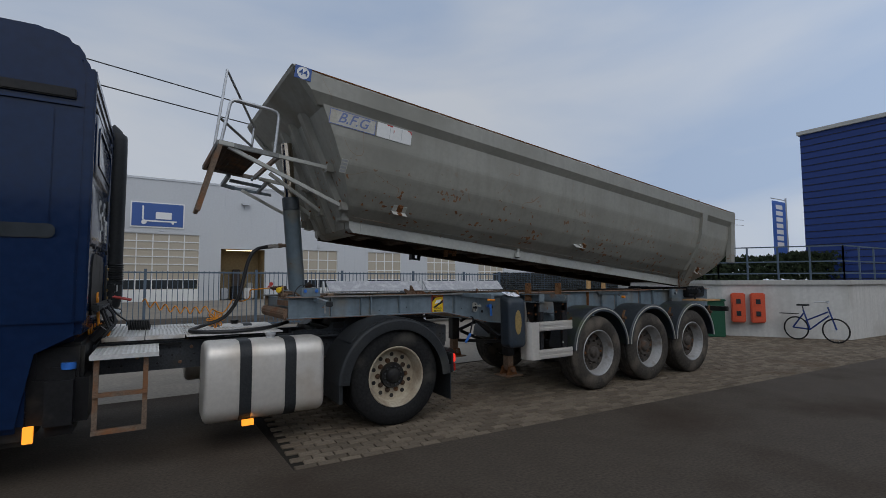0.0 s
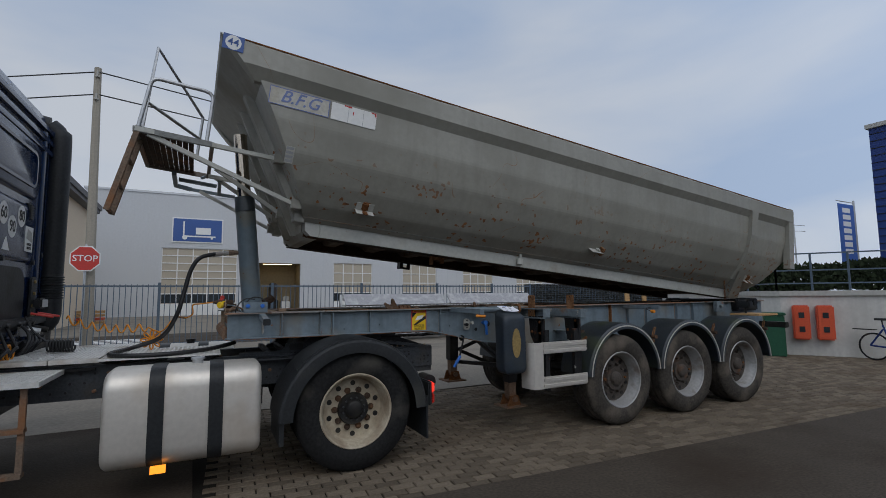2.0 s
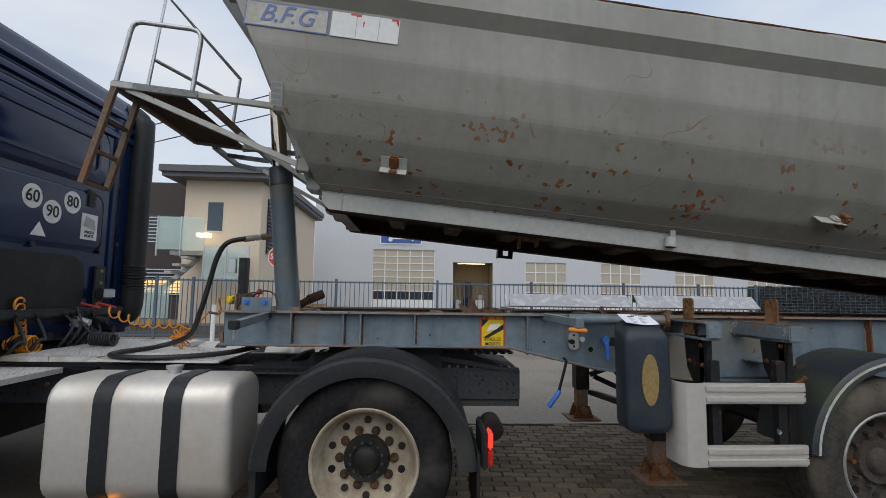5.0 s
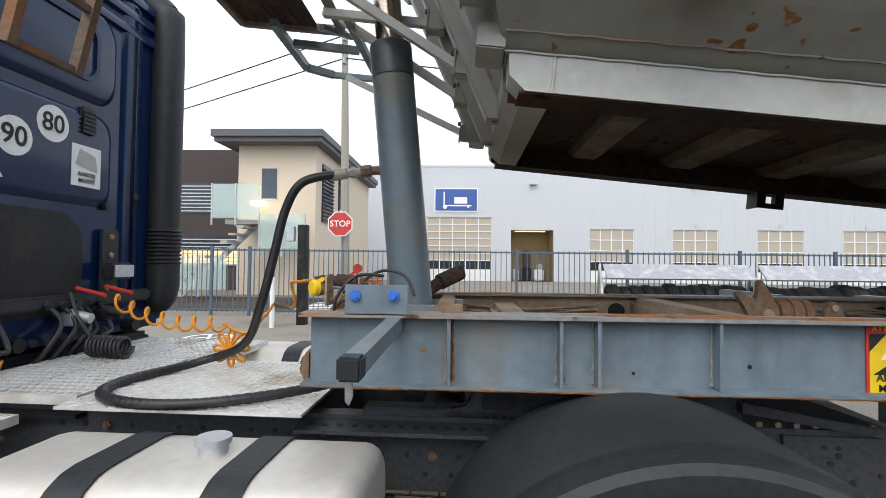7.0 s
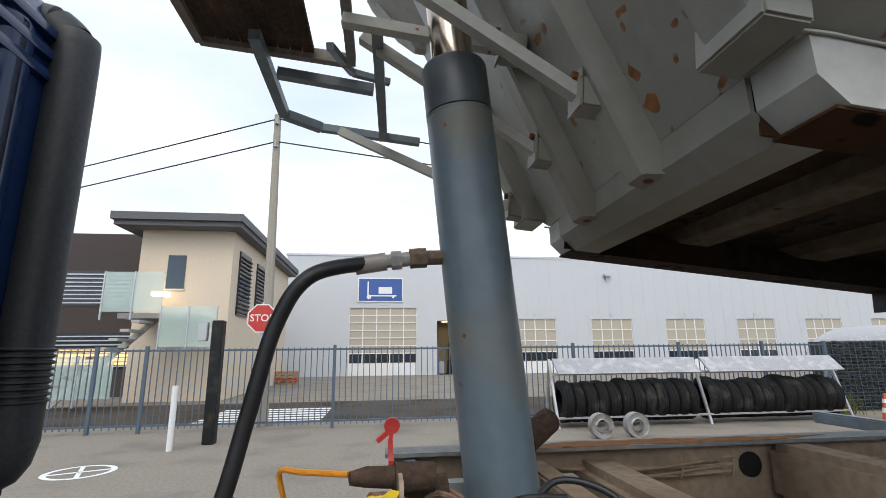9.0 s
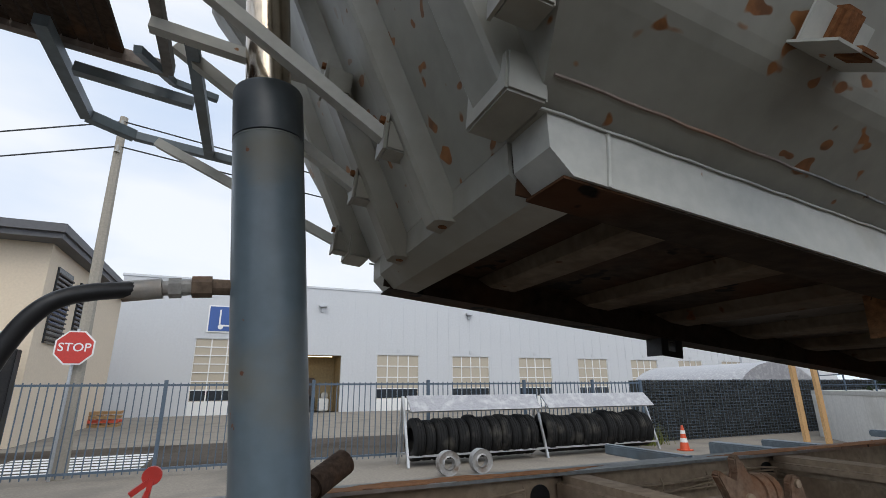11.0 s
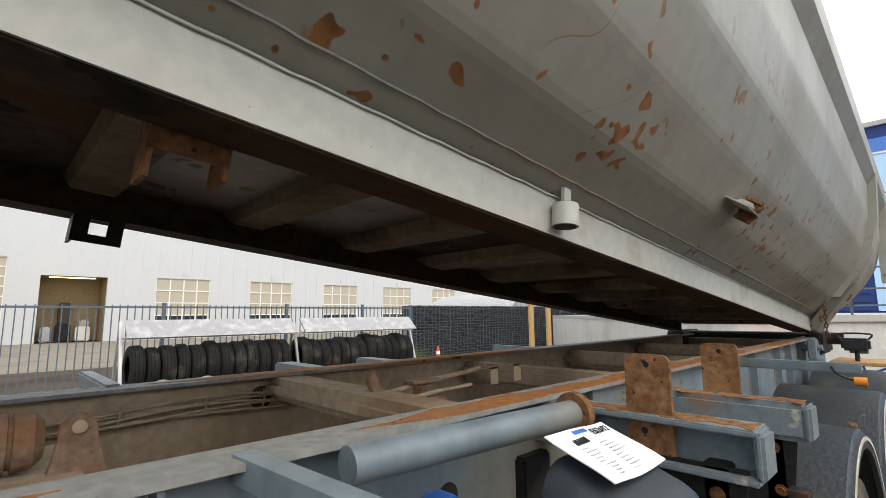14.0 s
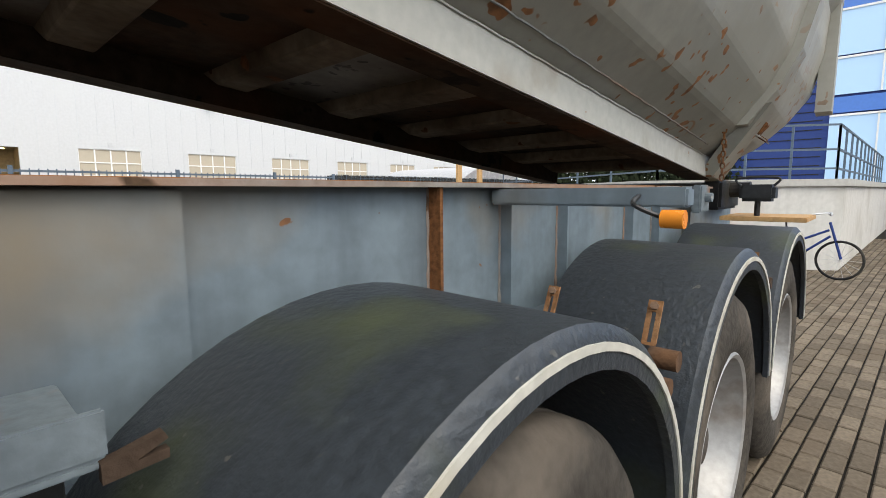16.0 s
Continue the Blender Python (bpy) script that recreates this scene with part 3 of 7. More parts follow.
# ---- road behind the fence, markings ----
b = BM()
box(b, -60, 84, 22.4, HY - 4, -0.038, 0.001)
single("road_behind", b, "asphalt", "grey road between fence and hall", "road", kind="structure")
b = BM()
box(b, -60, 84, 28.5, HY, -0.036, 0.006)
single("hall_apron", b, "concrete", "pale paved apron before the hall", "pavement", kind="structure")
for k in range(6):
    b = BM()
    box(b, -2.3, 1.3, 22.7 + 0.62 * k, 23.02 + 0.62 * k, 0.0, 0.006)
    single("zebra_stripe", b, "white", "worn white zebra crossing stripe", "marking", "zebra stripes", kind="structure")
b = BM()
ring_o = [(-1.92 + 0.53 * math.cos(k * math.tau / 32), 17.1 + 0.53 * math.sin(k * math.tau / 32)) for k in range(32)]
ring_i = [(-1.92 + 0.44 * math.cos(k * math.tau / 32), 17.1 + 0.44 * math.sin(k * math.tau / 32)) for k in range(32)]
vo, vi = [b.verts.new((*p, 0.007)) for p in ring_o], [b.verts.new((*p, 0.007)) for p in ring_i]
for k in range(32):
    b.faces.new((vo[k], vo[(k + 1) % 32], vi[(k + 1) % 32], vi[k]))
for t_ in (0.4, 1.97):
    bar(b, (-1.92 - 0.44 * math.cos(t_), 17.1 - 0.44 * math.sin(t_), 0.006), (-1.92 + 0.44 * math.cos(t_), 17.1 + 0.44 * math.sin(t_), 0.006), 0.07, 0.004)
single("ground_marking", b, "white", "worn white ring painted on the yard", "marking", kind="structure")
# pale storage tent behind the gabions
b = BM()
arc = [(34 + 4.2 * math.cos(math.pi * k / 16), 0.6 + 2.7 * math.sin(math.pi * k / 16)) for k in range(17)]
prism(b, arc, 27.5, 36)
single("storage_tent", b, "film", "pale arched storage tent roof", "tent", smooth=40)

# ---- gate column, bollard ----
b = BM()
box(b, -0.78, -0.54, 19.3, 19.55, 0, 2.65, bevel=0.015)
gp = single("gate_column", b, "black", "black square gate operator column", "column")
b = BM()
box(b, -1.06, -0.86, 19.25, 19.4, 2.2, 2.6, bevel=0.01)
part("card_reader", b, "galv", gp)
b = BM()
tube(b, [(-1.2, 18.75, 0), (-1.2, 18.75, 1.27)], 0.06, 12)
single("bollard", b, "white", "slim white steel bollard", "bollard", smooth=40)

# ---- gabion ----
b = BM()
GX0, GX1, GY = 16.75, 44.0, 21.4
box(b, GX0 + 0.1, GX1, GY + 0.1, GY + 0.7, 0, 2.1)
gab = single("gabion_wall", b, "stone", "long gabion wall of dark stones in wire baskets", "wall")
rng = random.Random(4)
bb = BM()
for i in range(235):
    for k in range(18):
        cx, cz = GX0 + 0.06 + i * 0.116 + rng.uniform(-0.03, 0.03), 0.06 + k * 0.117 + rng.uniform(-0.025, 0.025)
        s = rng.uniform(0.045, 0.068)
        vs = put(bb, [(cx - s, GY + 0.12, cz - s * 0.8), (cx + s, GY + 0.12, cz - s), (cx + s * 0.9, GY + 0.12, cz + s), (cx - s, GY + 0.12, cz + s * 0.85),
                      (cx + rng.uniform(-0.03, 0.03), GY + rng.uniform(-0.02, 0.07), cz + rng.uniform(-0.03, 0.03))], [(0, 1, 4), (1, 2, 4), (2, 3, 4), (3, 0, 4)])
part("stones", bb, "stone", gab)["kind"] = "stuff"
bb = BM()
for i in range(0, 136):
    box(bb, GX0 + 0.2 * i, GX0 + 0.2 * i + (0.016 if i % 5 == 0 else 0.007), GY - 0.035, GY - 0.025, 0, 2.12)
for k in range(21):
    box(bb, GX0, GX1, GY - 0.03, GY - 0.02, 0.104 * k + 0.03, 0.104 * k + 0.038)
part("wire_mesh", bb, "fence", gab)

# ---- tyre rack ----
RY = 20.1
rack = thing("tyre_rack", (11, RY, 0), "galvanised rack with film-wrapped panel over worn tyres", "rack")
for x in (7.4, 11.5, 15.65):
    b = BM()
    bar(b, (x, RY - 0.25, 0), (x, RY + 0.25, 1.68), 0.06)
    bar(b, (x, RY + 0.6, 0), (x, RY + 0.25, 1.68), 0.06)
    part("upright", b, "galv", rack)
for z, y in ((0.25, RY - 0.2), (0.25, RY + 0.5), (1.3, RY - 0.0)):
    b = BM()
    bar(b, (7.4, y, z), (15.65, y, z), 0.05)
    part("beam", b, "galv", rack)
for x0, x1 in ((7.45, 11.35), (11.6, 15.6)):
    b = BM()
    prism(b, [(RY - 0.3, 1.32), (RY - 0.26, 1.3), (RY + 0.14, 1.68), (RY + 0.1, 1.70)], x0, x1, "x")
    part("wrapped_panel", b, "film", rack, "grey panel wrapped in shiny film")
def tyre_profile(w, R, rb):
    g = [(rb, 0.03), (rb + 0.03, 0.008), (rb + (R - rb) * 0.45, 0.0), (R - 0.03, 0.022), (R - 0.004, 0.05)]
    t = [(R, 0.06)]
    for k in range(1, 4):
        y = w * k / 4
        t += [(R, y - 0.012), (R - 0.014, y - 0.008), (R - 0.014, y + 0.008), (R, y + 0.012)]
    t += [(R, w - 0.06)]
    return g + t + [(r, w - d) for r, d in reversed(g)]


def loose_tyre(x, R, w, first=[None]):
    b = BM()
    prof = tyre_profile(w, R, R * 0.56)
    lathe(b, prof, (0, 0, 0), 28)
    bmesh.ops.rotate(b, verts=b.verts, cent=(0, 0, 0), matrix=Matrix.Rotation(radians(90), 3, "Z"))
    bmesh.ops.translate(b, verts=b.verts, vec=(x, RY + 0.15, 0.19 + R * 0.82))
    return single("tyre", b, "rubber", "worn black truck tyre standing in the rack", "tyre", "tyres in the rack", smooth=50)
x = 7.55
while x < 15.3:
    R = rng.uniform(0.49, 0.56)
    w = rng.uniform(0.25, 0.33)
    if not 11.0 < x < 11.55:
        loose_tyre(x + w, R, w)
    x += w + 0.02
for xr in (7.87, 8.7):
    b = BM()
    lathe(b, [(0.13, 0.0), (0.16, 0.03), (0.25, 0.02), (0.265, 0.0), (0.265, 0.2), (0.15, 0.2), (0.13, 0.0)], (xr, 18.4, 0.265), 28)
    single("wheel_rim", b, "rimw", "loose white steel wheel rim on the ground", "rim", "loose rims", smooth=40)

# ---- retaining wall, terrace, right hand side ----
A, B_, C_ = Vector((16.75, 10.75)), Vector((18.45, 8.15)), Vector((31.8, 7.4))
wall = thing("retaining_wall", (17.5, 9.5, 0), "smooth pale concrete retaining wall with coping", "wall")
b = BM()
poly = [A, B_, C_, Vector((31.8, 20)), Vector((24, 20)), Vector((16.75, 11.2))]
prism(b, poly, 0, 1.55, "z")
part("wall", b, "wall", wall)
b = BM()
cop = [A + Vector((-0.06, -0.02)), B_ + Vector((-0.03, -0.07)), C_ + Vector((0, -0.06)), Vector((31.8, 20)), Vector((24, 20)), Vector((16.69, 11.25))]
prism(b, cop, 1.55, 1.68, "z")
part("coping", b, "plinth", wall)
def railing(p, q, n_, z):
    for i in range(n_ + 1):
        c = p.lerp(q, i / n_)
        b = BM()
        box(b, c.x - 0.02, c.x + 0.02, c.y - 0.02, c.y + 0.02, z, z + 1.0)
        part("post", b, "fence", rail_thing)
    for h in (1.0, 0.55, 0.2):
        b = BM()
        bar(b, (p.x, p.y, z + h), (q.x, q.y, z + h), 0.035)
        part("rail", b, "fence", rail_thing)
rail_thing = thing("railing", (18, 9.5, 1.68), "galvanised steel railing on the wall", "railing")
railing(A + Vector((0.25, 0.2)), B_ + Vector((0.25, 0.15)), 4, 1.68)
railing(B_ + Vector((0.25, 0.15)), Vector((31.5, 7.7)), 12, 1.68)
railing(A + Vector((0.25, 0.2)), Vector((24, 19.6)), 6, 1.68)
WD = (B_ - A).normalized()
WN = Vector((-WD.y, WD.x)) * -1
WM = Matrix(((WD.x, WN.x, 0, A.x), (WD.y, WN.y, 0, A.y), (0, 0, 1, 0), (0, 0, 0, 1)))
for s in (0.22, 0.72):
    b = BM()
    box(b, s, s + 0.36, 0.01, 0.24, 0.42, 1.30, WM, bevel=0.03)
    fb = single("extinguisher_box", b, "fire", "orange-red plastic fire extinguisher box on the wall", "box", "extinguisher boxes")
    b = BM()
    for z in (0.62, 0.98):
        box(b, s + 0.12, s + 0.24, 0.23, 0.255, z, z + 0.14, WM)
    part("window", b, "dark", fb)
b = BM()
box(b, -0.45, 0.0, 0.2, 0.6, 0, 1.05, WM, bevel=0.02)
bn = single("wheeled_bin", b, "green", "dark green wheeled bin beside the wall", "bin")
b = BM()
box(b, -0.48, 0.03, 0.17, 0.64, 1.05, 1.12, WM, bevel=0.02)
part("lid", b, "green", bn)
# bicycle
bike = thing("bicycle", (17.2, 8.7, 0), "blue city bicycle leaning on the wall", "bicycle")
def bx(s, z, o=0.42):
    u = s - 1.7          # the bicycle stands askew to the wall
    return WM @ Vector((1.75 + 0.76 * u - 0.65 * (o - 0.42), 0.45 + 0.65 * u + 0.76 * (o - 0.42), z))
for s in (1.7, 2.66):
    b = BM()
    tube(b, [bx(s + 0.31 * math.cos(a), 0.33 + 0.31 * math.sin(a)) for a in np.linspace(0, math.tau, 29)], 0.02, 8)
    w = part("wheel", b, "rubber", bike, smooth=50)
    b = BM()
    for k in range(14):
        tube(b, [bx(s, 0.33), bx(s + 0.30 * math.cos(k * math.tau / 14), 0.33 + 0.30 * math.sin(k * math.tau / 14))], 0.003, 4)
    part("spokes", b, "galv", w)
b = BM()
for p, q in (((1.62, 0.35), (2.05, 0.32)), ((2.05, 0.32), (1.9, 0.85)), ((1.9, 0.75), (1.62, 0.35)), ((2.05, 0.32), (2.52, 0.72)), ((1.95, 0.55), (2.50, 0.82)), ((2.5, 0.95), (2.68, 0.35))):
    tube(b, [bx(*p), bx(*q)], 0.02, 8)
part("frame", b, "cobalt", bike, smooth=50)
b = BM()
tube(b, [bx(1.9, 0.85), bx(1.89, 0.96)], 0.015, 8)
bar(b, bx(1.77, 0.985), bx(2.03, 0.985), 0.13, 0.05)
part("saddle", b, "plastic", bike)
b = BM()
tube(b, smooth_path([bx(2.3, 1.08, 0.2), bx(2.48, 1.1, 0.3), bx(2.5, 1.06, 0.42), bx(2.48, 1.1, 0.54), bx(2.3, 1.08, 0.66)]), 0.013, 8)
part("handlebar", b, "galv", bike, smooth=50)
b = BM()
bar(b, bx(1.3, 0.73), bx(1.75, 0.73), 0.13, 0.02)
part("carrier", b, "black", bike)
# blue hall far right, glazed offices behind, banners, lamps
far = thing("blue_building", (40, 5, 0), "blue clad office block with bands of glass", "building")
b = BM()
box(b, 32, 60, -30, 14.0, 0, 9.6)
part("wall", b, "cobalt", far)
for i in range(26):
    b = BM()
    box(b, 31.97, 32.0, 9.6, 14.0, 0.3 + 0.36 * i, 0.33 + 0.36 * i)
    part("cladding_joint", b, "black", far)
b = BM()
box(b, 31.85, 60.1, -30.1, 14.1, 9.6, 9.8)
part("roof", b, "plinth", far)
for z0, z1 in ((1.75, 4.4), (5.2, 6.6), (6.7, 8.4)):
    for i in range(9):
        b = BM()
        y1_ = 9.4 - 1.5 * i
        box(b, 31.9, 31.99, y1_ - 1.44, y1_, z0, z1)
        w = part("window", b, "skyglass", far)
        b = BM()
        box(b, 31.86, 31.9, y1_ - 1.5, y1_ - 1.44, z0, z1)
        box(b, 31.86, 31.9, y1_ - 1.5, y1_, z1 - 0.04, z1 + 0.04)
        part("window_frame", b, "white", w)
for z in (4.5, 8.45):
    b = BM()
    box(b, 31.88, 31.99, -20, 9.45, z, z + 0.6)
    part("band", b, "bandblue", far)
for x, y, w in ((47.8, 22, 2.5), (42.6, 26.5, 1.6)):
    bn2 = thing("banner", (x, y, 0), "tall blue banner with white lettering shapes on a pole", "banner", "banners")
    b = BM()
    box(b, x, x + w, y - 0.02, y + 0.02, 3.3, 8.6)
    fl = part("cloth", b, "bannerblue", bn2)
    b = BM()
    for k in range(7):
        box(b, x + w * 0.25, x + w * 0.75, y - 0.03, y - 0.02, 4.6 + 0.55 * k, 4.98 + 0.55 * k)
    part("white_shapes", b, "white", fl)
    b = BM()
    tube(b, [(x + w + 0.15, y, 0), (x + w + 0.15, y, 9.0)], 0.08, 8)
    tube(b, [(x - 0.2, y, 8.8), (x + w + 0.15, y, 8.8)], 0.04, 6)
    part("pole", b, "galv", bn2)
for x, y, h in ((40, 34, 13.0), (64, 33, 9.5)):
    sl = thing("street_lamp", (x, y, 0), "curved grey street lamp", "lamp", "street lamps")
    b = BM()
    tube(b, smooth_path([(x, y, 0), (x, y, h - 1), (x - 0.3, y, h - 0.1), (x - 1.6, y, h)]), 0.09, 8)
    part("pole", b, "galv", sl, smooth=50)
    b = BM()
    box(b, x - 2.4, x - 1.5, y - 0.15, y + 0.15, h - 0.1, h + 0.1, bevel=0.04)
    part("head", b, "galv", sl)

# ---- tipping trailer ----
ALPHA = radians(5.8)
PIV = Vector((11.4, 0, 1.50))
ca, sa = math.cos(ALPHA), math.sin(ALPHA)
BT = Matrix(((ca, 0, sa, PIV.x), (0, 1, 0, 0), (-sa, 0, ca, PIV.z), (0, 0, 0, 1)))   # tipper frame: x to the rear, z up from its floor
trailer = thing("tipping_trailer", (8, YC, 0), "grey half-pipe tipping trailer, body slightly raised, rust spots", "trailer")
SEC = [(0.66, 0.11), (0.72, 0.15), (0.88, 0.27), (1.02, 0.46), (1.13, 0.69), (1.195, 0.97), (1.215, 1.31)]


FRONT0, FRONT1 = 7.65, 0.55


def front(w):
    return -(FRONT0 + FRONT1 * w)


def rear(w):
    return 0.36 if w > 0.7 else -0.19 + 0.55 * w / 0.7


b = BM()
BEND = [SEC[0], SEC[1]]          # the section with a rounded bend at each fold
for p, q, r in zip(SEC[1:], SEC[2:], SEC[3:]):
    p, q, r = Vector(p), Vector(q), Vector(r)
    g0, g1 = q + (p - q).normalized() * 0.03, q + (r - q).normalized() * 0.03
    BEND += [tuple(g0), tuple(q * 0.5 + g0 * 0.25 + g1 * 0.25), tuple(g1)]
BEND.append(SEC[-1])
for off, inner in ((0.0, False), (0.035, True)):
    loop = [(-h + off, w + (off if w < 0.2 else 0)) for h, w in reversed(BEND)] + [(h - off, w + (off if w < 0.2 else 0)) for h, w in BEND]
    stations = [lambda w: front(w) + (0.03 if inner else 0)] + [(lambda w, s=s: s) for s in (-6.2, -4.8, -3.4, -2.0, -0.9)] + [rear]
    rings = [[b.verts.new(BT @ Vector((st(w), YC + h, w))) for h, w in loop] for st in stations]
    for p, q in zip(rings, rings[1:]):
        for i in range(len(loop) - 1):
            b.faces.new((p[i], p[i + 1], q[i + 1], q[i]))
    b.faces.new(rings[0])
    b.faces.new(rings[-1])
body = part("tipper_body", b, "body", trailer, "faceted grey steel half-pipe body with rust spots")
for s in (-1, 1):
    b = BM()
    prof = [(1.20, 1.25), (1.275, 1.365), (1.275, 1.55), (1.24, 1.59), (1.14, 1.59), (1.14, 1.25)]
    ring = [[b.verts.new(BT @ Vector((x(w), YC + s * h, w))) for h, w in prof] for x in (lambda w: -8.40 - 0.33 * max(0, w - 1.25) / 0.34, lambda w: 0.41)]
    n_ = len(prof)
    for i in range(n_):
        b.faces.new((ring[0][i], ring[0][(i + 1) % n_], ring[1][(i + 1) % n_], ring[1][i]))
    b.faces.new(ring[0]), b.faces.new(ring[1])
    part("top_rail", b, "body", body)
    b = BM()
    box(b, -8.70, 0.39, YC + s * 1.2 - 0.03, YC + s * 1.2 + 0.03, 1.591, 1.602, BT)
    tube(b, [(-8.70 + 0.182 * k, YC + s * (1.260 + 0.002 * (k * 3 % 2)), 1.574 + 0.002 * (k * 5 % 3)) for k in range(51)], [0.004 + 0.004 * (k * 7 % 5) / 4 for k in range(51)], 6, BT)
    part("rusty_edge", b, "rust", body, "rust along the top edge")
    # long beam below the floor
    b = BM()
    ya, yb = sorted((YC + s * 0.54, YC + s * 0.68))
    prism(b, [(-7.70, 0.11), (-7.69, 0.03), (-7.63, -0.02), (-0.45, -0.02), (-0.45, 0.11)], ya, yb, "y", BT)
    sill = part("floor_beam", b, "rail", trailer, "pale grey box beam under the body")
    # underside and inner face of the beam: dirt plus shade set in the colour
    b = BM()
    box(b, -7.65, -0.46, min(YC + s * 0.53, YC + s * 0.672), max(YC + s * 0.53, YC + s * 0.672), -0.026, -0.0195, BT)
    part("wear_strip", b, "under", sill, "brown worn underside of the beam, darkened for shade")
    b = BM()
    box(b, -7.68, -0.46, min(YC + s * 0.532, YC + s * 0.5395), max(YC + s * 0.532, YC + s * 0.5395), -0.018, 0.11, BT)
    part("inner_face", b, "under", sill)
    b = BM()
    tube(b, [(-7.54, YC + s * 0.681, -0.022), (-7.538, YC + s * 0.682, 0.04), (-7.54, YC + s * 0.681, 0.11)], 0.006, 6, BT)
    part("weld", b, "rail", sill)
    b = BM()
    tube(b, [(-7.72 + 0.06 * k, YC + s * (0.734 + 0.001 * (k % 2)), 0.158 + 0.002 * (k * 7 % 3)) for k in range(116)], 0.0045, 6, BT)
    part("weld_seam", b, "flange", sill, "rusty weld line", smooth=50)
    b = BM()
    tube(b, [(-7.72 + 0.06 * k, YC + s * (0.684 + 0.001 * (k % 2)), 0.110 + 0.0015 * (k * 5 % 3)) for k in range(121)], 0.004, 6, BT)
    part("weld_seam", b, "rail", sill, smooth=50)
    # rear rib and the leg down to the hinge
    b = BM()
    loop = [(-0.72, h + 0.06, w) for h, w in SEC[2:]] + [(-0.72, 1.28, 1.37)]
    for k, ((xa, ha, wa), (xb_, hb, wb)) in enumerate(zip(loop, loop[1:])):
        c = [(x, YC + s * h, w) for x in (-0.80, -0.64) for h, w in ((ha, wa), (hb, wb), (hb - 0.1, wb), (ha - 0.1, wa))]
        put(b, [BT @ Vector(p) for p in c], [(0, 1, 2, 3), (7, 6, 5, 4), (0, 4, 5, 1), (1, 5, 6, 2), (2, 6, 7, 3), (3, 7, 4, 0)])
    c = [(x, YC + s * h, w) for x, h, w in ((-0.80, 1.06, 0.39), (-0.64, 1.06, 0.39), (-0.30, 0.72, -0.02), (-0.58, 0.72, -0.02), (-0.80, 0.95, 0.39), (-0.64, 0.95, 0.39), (-0.30, 0.62, -0.02), (-0.58, 0.62, -0.02))]
    put(b, [BT @ Vector(p) for p in c], [(0, 1, 2, 3), (7, 6, 5, 4), (0, 4, 5, 1), (1, 5, 6, 2), (2, 6, 7, 3), (3, 7, 4, 0)])
    part("rear_rib", b, "body", body)
    b = BM()
    box(b, 0.27, 0.41, YC + s * 1.22 - 0.05, YC + s * 1.22 + 0.05, 0.55, 1.59, BT)
    part("rear_post", b, "body", body)
# front wall ribs
for h, w0, broad in ((-0.62, 0.12, 0.075), (-0.16, 0.02, 0.055), (0.25, 0.02, 0.055), (0.74, 0.14, 0.075)):
    b = BM()
    prof = [(-broad - 0.012, 0.0), (-broad + 0.008, 0.075), (-broad + 0.02, 0.085), (broad - 0.02, 0.085), (broad - 0.008, 0.075), (broad + 0.012, 0.0)]
    n_ = len(prof)
    ring = [[b.verts.new(BT @ Vector((front(w) - d, YC + h + u, w))) for u, d in prof] for w in (w0, 1.30)]
    for i in range(n_):
        b.faces.new((ring[0][i], ring[0][(i + 1) % n_], ring[1][(i + 1) % n_], ring[1][i]))
    b.faces.new(ring[0]), b.faces.new(ring[1])
    rib = part("front_rib", b, "bodyplain", body, "grey folded box rib")
    b = BM()
    if abs(h) > 0.5:
        box(b, front(w0) - 0.10, front(w0), YC + h - broad - 0.018, YC + h + broad + 0.018, w0 - 0.015, w0 + 0.085, BT, bevel=0.006)
        part("rib_foot", b, "bodyplain", rib, "boxed foot of the rib")
    else:
        tube(b, [(front(w0) - 0.045, YC + h, w0 - 0.002), (front(w0) - 0.045, YC + h, w0 + 0.004)], 0.014, 12, BT)
        part("drain_hole", b, "rust", rib)
# hood over the front wall
b = BM()
prism(b, [(front(1.27), 1.27), (-8.73, 1.60), (-8.71, 1.56), (front(1.27) + 0.05, 1.22)], YC - 1.2, YC + 1.2, "y", BT)
part("front_hood", b, "bodyplain", body)
# signs on the side, facing the near side
def side_mat(lx, w):
    """A frame on the near side sheet: x to the rear, y up the sheet, z outwards."""
    for (h0, w0), (h1, w1) in zip(SEC, SEC[1:]):
        if w0 <= w <= w1:
            h = h0 + (h1 - h0) * (w - w0) / (w1 - w0)
            up = Vector((0, -(h1 - h0), w1 - w0)).normalized()
            out = Vector((1, 0, 0)).cross(up)
            m = Matrix(((1, 0, 0, lx), (0, up.y, out.y, YC - h), (0, up.z, out.z, w), (0, 0, 0, 1)))
            return BT @ m
b = BM()
m = side_mat(-7.98, 1.165)
box(b, -0.28, 0.28, -0.085, 0.085, 0.0, 0.006, m)
pl = part("name_plate", b, "nameplate", body, "worn plate with faded blue letters")
text("lettering", "B.F.G", 0.165, m @ Matrix.Translation((0, 0.005, 0.008)), "letter", pl, 0.001, 0.35)
b = BM()
box(b, 0.30, 0.76, -0.085, 0.085, 0.0, 0.007, m)
wp = part("reflective_strip", b, "white", body, "white strip with a worn red trace")
for pts in ([(0.42, 0.084), (0.50, 0.084), (0.50, 0.070), (0.47, 0.066), (0.455, 0.074), (0.43, 0.071)], [(0.70, 0.084), (0.755, 0.084), (0.757, 0.035), (0.745, 0.05), (0.735, 0.072), (0.71, 0.07)], [(0.515, 0.04), (0.525, 0.04), (0.522, 0.0), (0.516, 0.004)]):
    b = BM()
    prism(b, pts, 0.007, 0.008, "z", m)
    part("red_trace", b, "red", wp, "torn red remnant")
